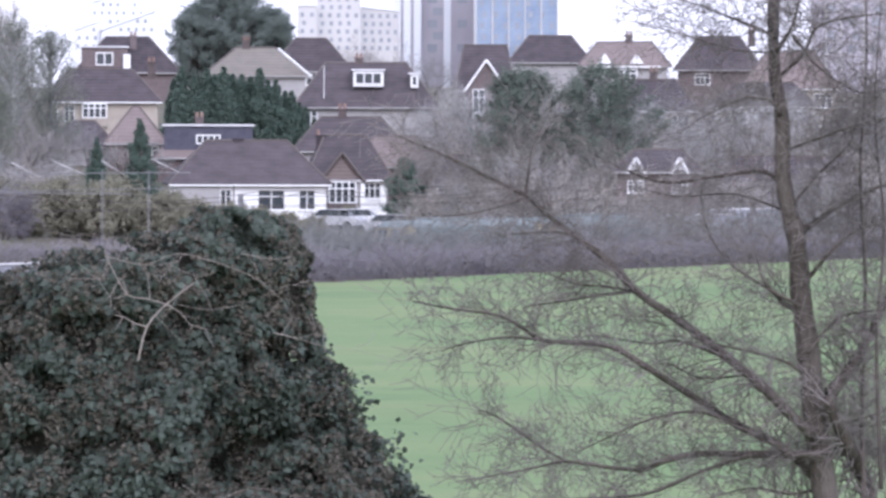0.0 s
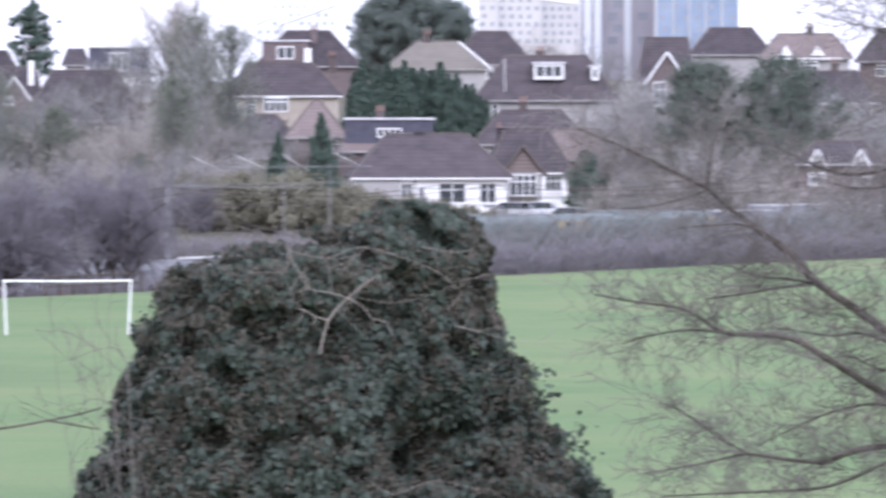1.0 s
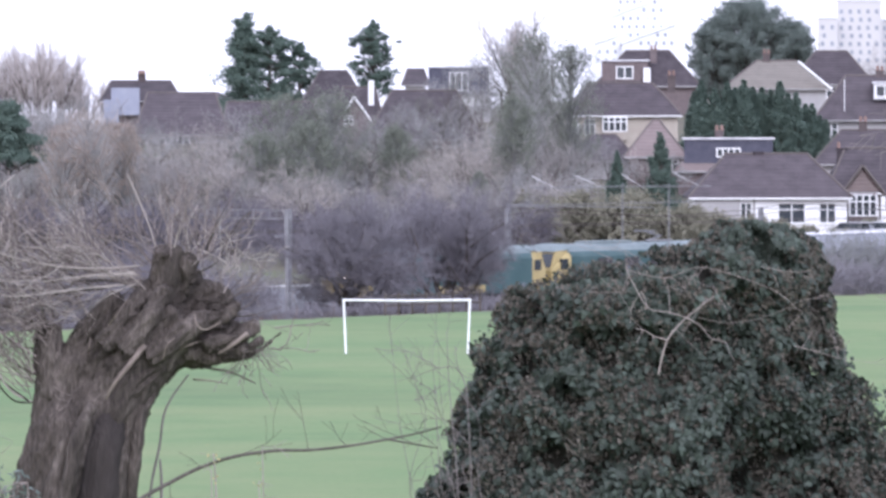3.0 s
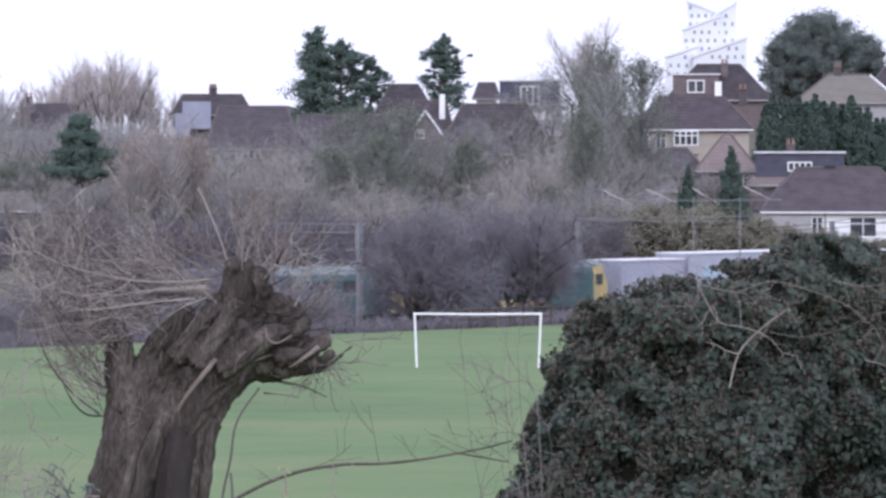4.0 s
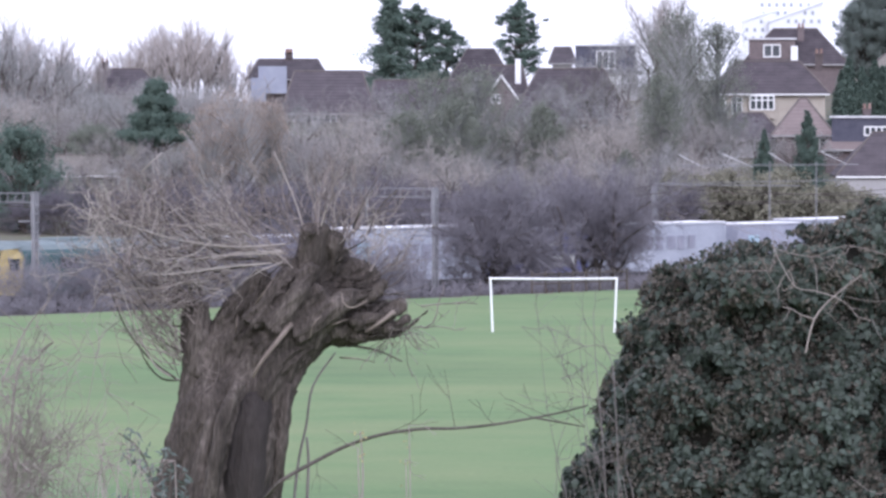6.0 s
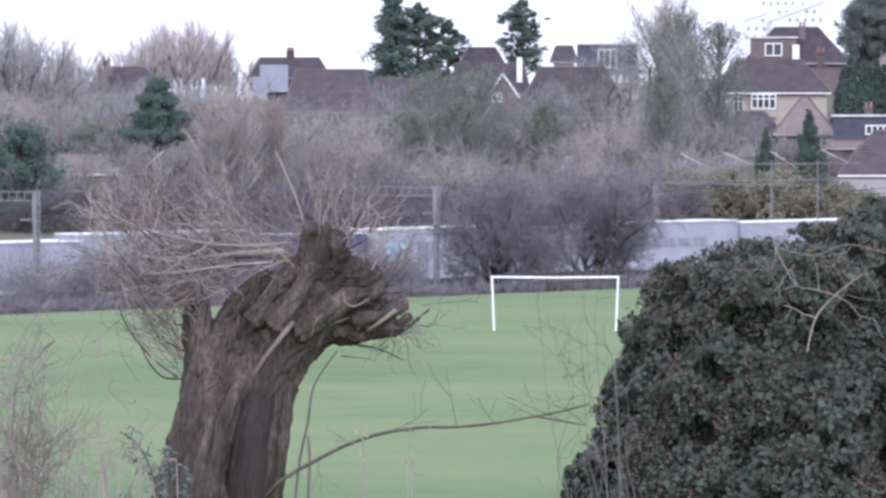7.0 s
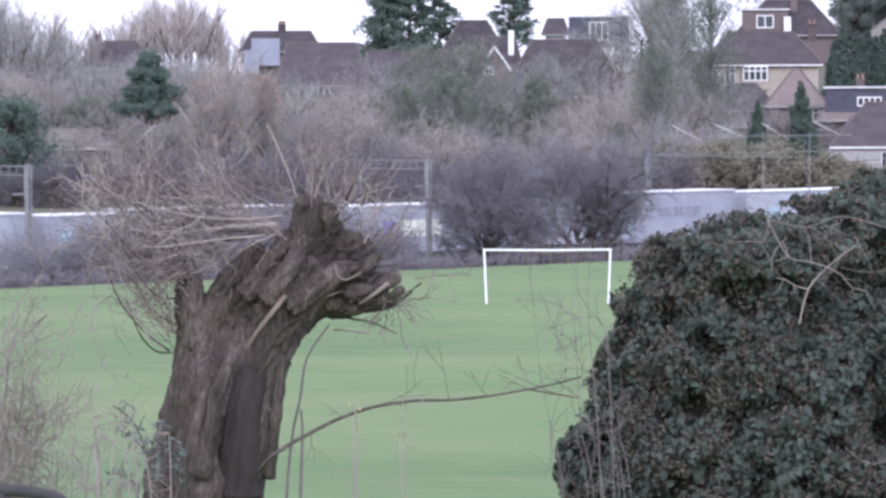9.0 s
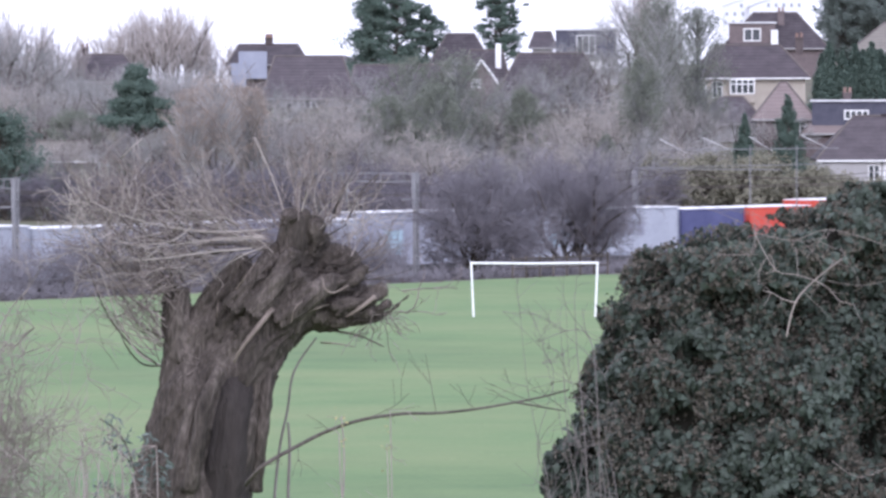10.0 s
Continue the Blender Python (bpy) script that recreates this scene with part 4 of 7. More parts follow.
# A train's own space: x back from its front end, y away from the camera, z above the rail.


def bogie(parent, x):
    bm = a_box(x - 1.6, x + 1.6, -1.1, 1.1, 0.35, 0.75)
    b = part("bogie", bm, M_UNDER, parent)
    for wx in (-1.1, 1.1):
        bm = bmesh.new()
        bmesh.ops.create_cone(bm, cap_ends=True, segments=18, radius1=0.46, radius2=0.46, depth=1.55, matrix=Matrix.Translation((x + wx, 0, 0.46)) @ Matrix.Rotation(math.pi / 2, 4, "X"))
        part("wheelset", bm, M_UNDER, b)


def locomotive(back, lit):
    t = thing("locomotive", Matrix(), "dark teal electric locomotive with yellow ends and pale roof", "locomotive", "locomotives")
    L, W = 17.6, 1.33
    side = [(-W, 1.0), (-W, 2.95), (-W + 0.12, 3.25), (W - 0.12, 3.25), (W, 2.95), (W, 1.0)]
    part("body", prism(side, 1.6, L - 1.6), M_TEAL, t)
    part("roof", prism([(-W + 0.1, 3.2), (-W + 0.35, 3.5), (-0.5, 3.68), (0.5, 3.68), (W - 0.35, 3.5), (W - 0.1, 3.2)], 1.5, L - 1.5), M_LOCOROOF, t)
    for end, sx in ((0.0, 1), (L, -1)):
        X = lambda a: end + sx * a
        pts = [(X(0.15), -1.15, 1.0), (X(0.15), 1.15, 1.0), (X(0.0), 1.1, 2.2), (X(0.0), -1.1, 2.2), (X(0.5), -1.1, 3.3), (X(0.5), 1.1, 3.3),
               (X(1.62), -W, 1.0), (X(1.62), W, 1.0), (X(1.62), W, 2.95), (X(1.62), -W, 2.95), (X(1.62), -1.1, 3.32), (X(1.62), 1.1, 3.32)]
        cab = part("cab", solid(pts, [(0, 1, 2, 3), (3, 2, 5, 4), (0, 3, 9, 6), (3, 4, 10, 9), (1, 7, 8, 2), (2, 8, 11, 5), (4, 5, 11, 10), (6, 9, 10, 11, 8, 7), (0, 6, 7, 1)]), M_YELLOW, t, "yellow cab end")
        part("cab_roof", solid([(X(0.35), -1.05, 3.27), (X(0.35), 1.05, 3.27), (X(1.7), 1.2, 3.4), (X(1.7), -1.2, 3.4), (X(0.75), -0.7, 3.66), (X(0.75), 0.7, 3.66), (X(1.8), 0.7, 3.72), (X(1.8), -0.7, 3.72)],
                               [(0, 1, 5, 4), (1, 2, 6, 5), (3, 0, 4, 7), (4, 5, 6, 7), (2, 3, 7, 6), (0, 3, 2, 1)]), M_LOCOROOF, cab)
        for y in (-0.55, 0.55):
            part("windscreen", solid([(X(0.03 - 0.0), y - 0.42, 2.34), (X(0.03), y + 0.42, 2.34), (X(0.40), y + 0.40, 3.14), (X(0.40), y - 0.40, 3.14)] + [(X(0.02), y - 0.42, 2.36), (X(0.02), y + 0.42, 2.36), (X(0.385), y + 0.40, 3.16), (X(0.385), y - 0.40, 3.16)], [(0, 1, 2, 3), (4, 7, 6, 5), (0, 4, 5, 1), (2, 6, 7, 3), (0, 3, 7, 4), (1, 5, 6, 2)]), M_GLASS, cab)
        part("side_window", a_box(min(X(0.75), X(1.35)), max(X(0.75), X(1.35)), -W - 0.0, -W + 0.3, 2.25, 2.85), M_GLASS, cab)
        for y, z in ((-0.62, 2.12), (0.62, 2.12), (0.0, 1.55)):
            bm = bmesh.new()
            bmesh.ops.create_cone(bm, cap_ends=True, segments=12, radius1=0.1, radius2=0.1, depth=0.06, matrix=Matrix.Translation((X(0.0 if z > 2 else 0.07), y, z)) @ Matrix.Rotation(math.pi / 2, 4, "Y"))
            part("headlamp", bm, M_LAMP if (lit and sx > 0) else M_GLASS, cab)
        part("bufferbeam", a_box(min(X(-0.1), X(0.4)), max(X(-0.1), X(0.4)), -1.25, 1.25, 0.75, 1.05), M_UNDER, cab)
        for y in (-0.87, 0.87):
            bm = bmesh.new()
            bmesh.ops.create_cone(bm, cap_ends=True, segments=12, radius1=0.2, radius2=0.2, depth=0.5, matrix=Matrix.Translation((X(-0.3), y, 1.05)) @ Matrix.Rotation(math.pi / 2, 4, "Y"))
            part("buffer", bm, M_UNDER, cab)
    part("underframe", a_box(1.2, L - 1.2, -1.2, 1.2, 0.75, 1.0), M_UNDER, t)
    part("battery_box", a_box(6.5, 11.0, -1.3, 1.3, 0.35, 0.78), M_UNDER, t)
    part("yellow_panel", a_box(7.2, 11.6, -W - 0.02, -W + 0.05, 1.05, 1.5), M_YELLOW, t, "long yellow panel")
    for i in range(4):
        part("grille", a_box(4.2 + i * 2.6, 5.6 + i * 2.6, -W - 0.03, -W + 0.05, 2.3, 2.85), M_UNDER, t)
    part("door", a_box(1.75, 2.35, -W - 0.02, -W + 0.05, 1.1, 3.0), M_TEAL, t)
    bogie(t, 4.2)
    bogie(t, L - 4.2)
    segs = [((10.5, 0, 3.7), (12.2, 0, 4.0), 0.05, 0.05), ((12.2, 0, 4.0), (10.6, 0, 4.3), 0.05, 0.05), ((10.6, -0.8, 4.32), (10.6, 0.8, 4.32), 0.05, 0.05), ((10.0, -0.5, 3.75), (12.6, -0.5, 3.75), 0.06, 0.06)]
    child("pantograph", tubes("pantograph", segs, M_STEEL, 5), t)
    bm = bmesh.new()
    box(bm, 4.5, 8.5, -0.6, 0.6, 3.66, 3.82)
    part("roof_box", bm, M_LOCOROOF, t)
    TRAIN.append((t, back))


def wagon(back, length):
    t = thing("flat_wagon", Matrix(), "low dark steel container flat wagon", "wagon", "flat wagons")
    bm = bmesh.new()
    box(bm, 0, length, -1.3, -1.1, 0.68, 0.98)
    box(bm, 0, length, 1.1, 1.3, 0.68, 0.98)
    for i in range(9):
        x = 0.2 + (length - 0.6) * i / 8
        box(bm, x, x + 0.25, -1.1, 1.1, 0.72, 0.95)
    part("frame", bm, M_UNDER, t)
    part("spine", a_box(-0.4, length + 0.4, -0.3, 0.3, 0.6, 0.9), M_UNDER, t)
    bogie(t, 2.2)
    bogie(t, length - 2.2)
    TRAIN.append((t, back))


def container(back, length, mat, label, marks=(), high=2.59):
    """A corrugated steel box on a wagon; marks: (x0, x1, z0, z1, material)."""
    t = thing("shipping_container", Matrix(), label, "container", "shipping containers")
    z0, z1, W = 1.0, 1.0 + high, 1.22
    n = int(length / 0.28)
    xs = []
    for i in range(n):
        a = 0.1 + (length - 0.2) * i / n
        p = (length - 0.2) / n
        xs += [(a, 0.0), (a + 0.3 * p, 0.0), (a + 0.5 * p, 0.035), (a + 0.8 * p, 0.035)]
    xs.append((length - 0.1, 0.0))
    for s in (-1, 1):
        verts = []
        for x, dy in xs:
            verts += [(x, s * (W - 0.02 - dy), z0 + 0.12), (x, s * (W - 0.02 - dy), z1 - 0.1)]
        faces = [(2 * i, 2 * i + 2, 2 * i + 3, 2 * i + 1) for i in range(len(xs) - 1)]
        child("side_panel", np_mesh("side_panel", verts, [faces], mat), t)
    bm = bmesh.new()
    for x in (0, length - 0.14):
        for y in (-W, W - 0.14):
            box(bm, x, x + 0.14, y, y + 0.14, z0, z1 - 0.02)
    for y in (-W, W - 0.12):
        box(bm, 0.14, length - 0.14, y, y + 0.12, z0, z0 + 0.14)
        box(bm, 0.14, length - 0.14, y, y + 0.1, z1 - 0.12, z1 - 0.03)
    part("frame", bm, mat, t)
    part("front_end", a_box(0.02, 0.1, -W + 0.12, W - 0.12, z0 + 0.05, z1 - 0.05), mat, t)
    for y0, y1 in ((-W + 0.13, -0.01), (0.01, W - 0.13)):
        part("door", a_box(length - 0.1, length - 0.03, y0, y1, z0 + 0.08, z1 - 0.08), mat, t)
    part("roof", a_box(0.0, length, -W - 0.01, W + 0.01, z1 - 0.035, z1 + 0.03), M_CEDGE, t, "pale container roof")
    for x0, x1, a, b, mm in marks:
        part("marking", a_box(x0, x1, -W - 0.012, -W + 0.03, z0 + a, z0 + b), mm, t)
    TRAIN.append((t, back))


def lettering(x, z, w, h, n, mat):
    """Unreadable lettering as plain bars."""
    s = w / n
    return [(x + i * s, x + i * s + s * (0.62 if i % 3 else 0.8), z + (0.08 * h if i % 2 else 0), z + h, mat) for i in range(n)]


locomotive(0.0, True)
locomotive(18.1, False)
wagon(36.6, 19.2)
container(36.9, 6.06, M_CGREY, "grey twenty-foot container with dark lettering bars", lettering(2.6, 1.2, 2.6, 0.3, 6, M_SLATE) + lettering(2.6, 0.75, 2.6, 0.3, 5, M_SLATE))
container(43.3, 12.19, M_CWHITE, "dirty white forty-foot container with cyan star patch", [(1.3, 3.0, 1.45, 1.8, M_CYAN), (1.7, 2.6, 1.1, 1.44, M_CYAN), (1.7, 2.6, 1.81, 2.1, M_CYAN)] + lettering(4.2, 1.1, 5.6, 0.85, 6, M_SLATE), 2.9)
wagon(56.4, 21.4)
container(58.0, 6.7, M_CBLUE, "navy blue container with small white lettering bars and a white curve", lettering(2.2, 0.45, 3.4, 0.7, 7, M_PATCH) + [(3.1 + 0.22 * i, 3.32 + 0.22 * i, 1.55 + 0.09 * i, 1.68 + 0.09 * i, M_PATCH) for i in range(4)])
container(65.4, 12.19, M_CWHITE, "dirty white forty-foot container with large dark lettering bars", [(0.8, 2.6, 1.0, 2.0, M_CYAN)] + lettering(3.6, 1.2, 6.0, 0.8, 6, M_SLATE), 2.75)
wagon(78.6, 19.2)
container(78.8, 6.06, M_CGREY, "pale lilac twenty-foot container with cyan streak", [(1.0, 2.0, 0.5, 1.9, M_CYAN)])
container(85.4, 12.19, M_CWHITE, "dirty white forty-foot container with cyan markings", [(1.0, 2.8, 0.9, 2.0, M_CYAN)] + lettering(4.4, 1.3, 5.0, 0.5, 7, M_SLATE), 2.75)
wagon(97.9, 18.5)
container(97.9, 6.06, M_CWHITE, "white twenty-foot container with dark lettering bars", lettering(1.5, 1.3, 3.2, 0.45, 5, M_SLATE))
container(104.1, 12.19, M_CGREY, "grey forty-foot container with purple and cream panels", [(0.6, 1.6, 0.9, 1.7, M_PURPLE), (1.75, 5.4, 0.85, 1.75, M_PATCH)])
wagon(116.6, 19.6)
container(116.7, 6.06, M_CWHITE, "dull white twenty-foot container with cyan streak", [(2.0, 2.8, 0.6, 1.8, M_CYAN)])
container(123.9, 12.19, M_CGREY, "tall lilac-grey forty-foot container with cyan streak", [(1.0, 2.4, 0.6, 1.9, M_CYAN)] + lettering(5.0, 1.5, 4.0, 0.5, 6, M_SLATE), 2.9)
wagon(136.9, 20.4)
container(137.2, 13.7, M_CWHITE, "pale white long container with dark lettering bars and cyan patch", [(1.8, 3.6, 1.0, 1.45, M_CYAN), (2.2, 3.2, 0.7, 0.99, M_CYAN), (2.2, 3.2, 1.46, 1.8, M_CYAN)] + lettering(5.2, 1.15, 5.4, 0.75, 7, M_SLATE), 2.75)
container(151.2, 6.06, M_CBLUE, "plain navy blue corrugated steel container", ())
wagon(157.7, 19.2)
container(157.8, 6.06, M_CRED, "red twenty-foot container with small white marking", [(1.5, 3.5, 0.4, 0.7, M_PATCH)])
container(164.4, 12.19, M_CRED, "tall plain red corrugated steel container", (), 2.9)
wagon(177.4, 13.0)
container(177.8, 12.19, M_CWHITE, "white forty-foot container at the rear", (), 2.75)

SPEED, NOSE = 19.0, -36.4   # metres a second; how far past the line's origin the nose is at the start


def motions():
    times = [0.0, 0.1] + [0.5 * i for i in range(1, 20)] + [9.9, 10.0]
    for ob, back in TRAIN:
        walk(ob, [(t, RF @ Matrix.Translation((back - NOSE - SPEED * t, 0, 0))) for t in times])

# ---- trees and scrub of the middle distance ----
def clones(first, spots, base_h):
    for u, d, h, turn in spots:
        c = copy_thing(first, stand(u, d, 0, turn) )
        c.scale = (h / base_h,) * 3


def middle_trees():
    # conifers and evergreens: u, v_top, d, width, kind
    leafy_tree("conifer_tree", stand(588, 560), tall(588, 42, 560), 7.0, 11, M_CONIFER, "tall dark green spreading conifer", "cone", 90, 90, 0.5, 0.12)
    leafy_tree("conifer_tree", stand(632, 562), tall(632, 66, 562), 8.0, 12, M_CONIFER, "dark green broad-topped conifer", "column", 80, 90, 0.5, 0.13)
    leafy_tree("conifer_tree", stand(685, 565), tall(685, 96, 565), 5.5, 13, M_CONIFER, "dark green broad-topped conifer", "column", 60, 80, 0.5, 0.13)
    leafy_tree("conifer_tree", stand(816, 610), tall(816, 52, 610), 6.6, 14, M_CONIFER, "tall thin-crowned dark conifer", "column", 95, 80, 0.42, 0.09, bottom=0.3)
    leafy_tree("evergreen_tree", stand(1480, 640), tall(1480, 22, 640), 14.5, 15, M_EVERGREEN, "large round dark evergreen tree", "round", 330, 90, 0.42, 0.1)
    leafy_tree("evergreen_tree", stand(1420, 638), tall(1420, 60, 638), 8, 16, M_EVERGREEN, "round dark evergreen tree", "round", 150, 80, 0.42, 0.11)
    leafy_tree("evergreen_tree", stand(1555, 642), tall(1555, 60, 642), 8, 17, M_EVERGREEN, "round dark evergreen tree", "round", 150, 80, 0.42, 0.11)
    hedge = leafy_tree("cypress_tree", stand(1395, 440), tall(1395, 160, 440), 4.5, 18, M_CONIFER, "dense dark green cypress in a row", "cypress", 150, 62, 0.4, 0.1, group="cypress row", bottom=0.02)
    h0 = tall(1395, 158, 440)
    clones(hedge, [(1440, 441, h0 * 1.0, 40), (1470, 440, h0 * 1.04, 90), (1502, 442, h0 * 0.97, 130), (1534, 441, h0 * 1.05, 200), (1562, 440, h0 * 0.96, 260), (1590, 441, h0 * 0.86, 300), (1614, 441, h0 * 0.72, 340), (1382, 441, h0 * 0.88, 20), (1418, 440, h0 * 0.93, 60), (1454, 443, h0 * 0.94, 10), (1486, 443, h0 * 0.96, 220), (1518, 443, h0 * 0.95, 170), (1548, 443, h0 * 0.93, 80), (1578, 443, h0 * 0.84, 30), (1604, 443, h0 * 0.74, 120), (1630, 443, h0 * 0.6, 250)], h0)
    for u, v, d, w, s in ((1246, 286, 366, 2.7, 21), (1322, 250, 368, 4.4, 22)):
        leafy_tree("small_conifer", stand(u, d), tall(u, v, d), w, s, M_CONIFER, "small upright dark green conifer", "cypress", 140, 80, 0.22, 0.1, group="garden conifers")
    leafy_tree("garden_evergreen", stand(1792, 374), tall(1792, 326, 374), 3.3, 23, M_CONIFER, "dark green round-headed garden evergreen", "column", 130, 80, 0.25, 0.13)
    leafy_tree("evergreen_tree", stand(172, 374), tall(172, 198, 374), 5.6, 24, M_CONIFER, "dark green bushy pointed evergreen", "cone", 230, 90, 0.3, 0.1, bottom=0.4)
    leafy_tree("evergreen_tree", stand(-68, 322), tall(-68, 288, 322), 6.0, 25, M_CONIFER, "dense dark evergreen beside the line", "round", 90, 80, 0.3, 0.15, bottom=0.0)
    leafy_tree("pine_tree", stand(1998, 392), tall(1998, 160, 392), 8.5, 26, M_PINE, "tall thin grey-green garden pine tree", "round", 170, 60, 0.35, 0.1)
    leafy_tree("pine_tree", stand(2138, 390), tall(2138, 150, 390), 10, 27, M_PINE, "tall thin grey-green garden pine tree", "round", 180, 60, 0.35, 0.1)
    for u, v, d, w, s in ((655, 185, 388, 6.0, 31), (738, 180, 390, 7.0, 32), (1000, 330, 372, 1.8, 33), (1098, 66, 402, 6.6, 34), (1165, 90, 404, 6.0, 35), (700, 235, 380, 5.0, 36), (615, 260, 382, 4.0, 37), (855, 245, 385, 3.6, 38), (1065, 190, 392, 4.0, 39), (310, 300, 372, 4.0, 40), (60, 285, 385, 5.0, 42)):
        leafy_tree("ivy_clad_tree", stand(u, d), tall(u, v, d), w, s, M_IVYTREE, "ivy-clad tree with dull green crown", "round", 150, 22, 0.26, 0.12, group="ivy-clad trees", bottom=0.2)
    # olive shrubs on the far bank of the line
    first = leafy_tree("bank_shrub", stand(1230, 345), 3.0, 3.4, 41, M_OLIVE, "olive-brown shrub on the railway bank", "round", 44, 36, 0.34, 0.2, group="bank shrubs", category="shrub", bottom=0.0)
    rng = np.random.default_rng(5)
    spots = []
    for u in range(1090, 1440, 22):
        spots.append((u, 338 + rng.uniform(0, 18), rng.uniform(2.4, 3.9), rng.uniform(0, 360)))
    for u in range(1440, 1640, 24):
        spots.append((u, 352 + rng.uniform(0, 10), rng.uniform(1.6, 2.4), rng.uniform(0, 360)))
    for u in range(1690, 2640, 40):
        spots.append((u, 372 + rng.uniform(-6, 8), rng.uniform(0.9, 1.6), rng.uniform(0, 360)))
    clones(first, spots, 3.0)
    # the two dark multi-stemmed trees at the field's edge
    for u, d, s, v in ((782, 258, 51, 322), (962, 264, 52, 318)):
        bare_tree("multi_stemmed_tree", stand(u, d), tall(u, v, d), s, M_TWIG_EDGE, "dark bare multi-stemmed tree at the field's edge", stems=4, kids=8, levels=4, spread=0.72, up=0.04, girth=0.026, thin=0.0085, lean=0.3, steps=2, shrink=0.6, group="field edge trees")
    # bare trees: prototypes, then copies up the hillside
    protos = []
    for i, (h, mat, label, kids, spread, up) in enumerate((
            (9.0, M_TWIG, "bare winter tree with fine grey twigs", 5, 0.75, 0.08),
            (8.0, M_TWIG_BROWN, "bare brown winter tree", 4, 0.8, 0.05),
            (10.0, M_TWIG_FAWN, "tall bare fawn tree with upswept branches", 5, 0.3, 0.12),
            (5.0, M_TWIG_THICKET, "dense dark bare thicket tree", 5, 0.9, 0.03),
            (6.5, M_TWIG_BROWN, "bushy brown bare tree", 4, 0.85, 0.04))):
        u, d = ((1060, 470), (300, 385), (220, 590), (560, 322), (440, 372))[i]
        v = ((70, 215, 95, 335, 285))[i]
        h = tall(u, v, d)
        if i == 2:
            protos.append((bare_tree("bare_tree", stand(u, d), h, 62, mat, label, stems=3, kids=10, levels=3, shrink=0.42, spread=0.45, up=0.15, thin=0.012, girth=0.011, steps=3, lean=0.1, wob=0.1, group="bare trees"), h))
            continue
        protos.append((bare_tree("bare_tree", stand(u, d), h, 60 + i, mat, label, stems=(2, 4, 0, 3, 4)[i], kids=kids, levels=4, shrink=0.66, spread=spread, up=up, thin=0.0115, girth=0.014, steps=2, group="bare trees"), h))
    # broad trees with clear limbs on the skyline, ivy in some
    for u, v, d, s, n in ((1040, 72, 462, 81, 1), (1112, 62, 466, 82, 2), (1165, 92, 460, 83, 1), (960, 150, 440, 84, 1), (845, 210, 402, 85, 2), (-70, 70, 470, 86, 2), (-130, 60, 462, 87, 1)):
        bare_tree("limbed_tree", stand(u, d), tall(u, v, d), s, M_TWIG_OLIVE if u > 0 else M_TWIG, "tall bare tree with dark forking limbs", stems=n, kids=5, levels=4, spread=0.6, up=0.1, girth=0.016, thin=0.012, lean=0.1, steps=3, shrink=0.64, bark=2, group="limbed trees")
    for u, v, d, w, s in ((312, 216, 352, 6.0, 91), (266, 244, 350, 4.2, 92), (374, 236, 354, 3.4, 93)):
        leafy_tree("oak_tree", stand(u, d), tall(u, v, d), w, s, M_TAN, "oak tree with withered tan leaves", "round", 190, 13, 0.2, 0.14, group="oak trees", bottom=0.3)
    P = [[], [], [], [], []]
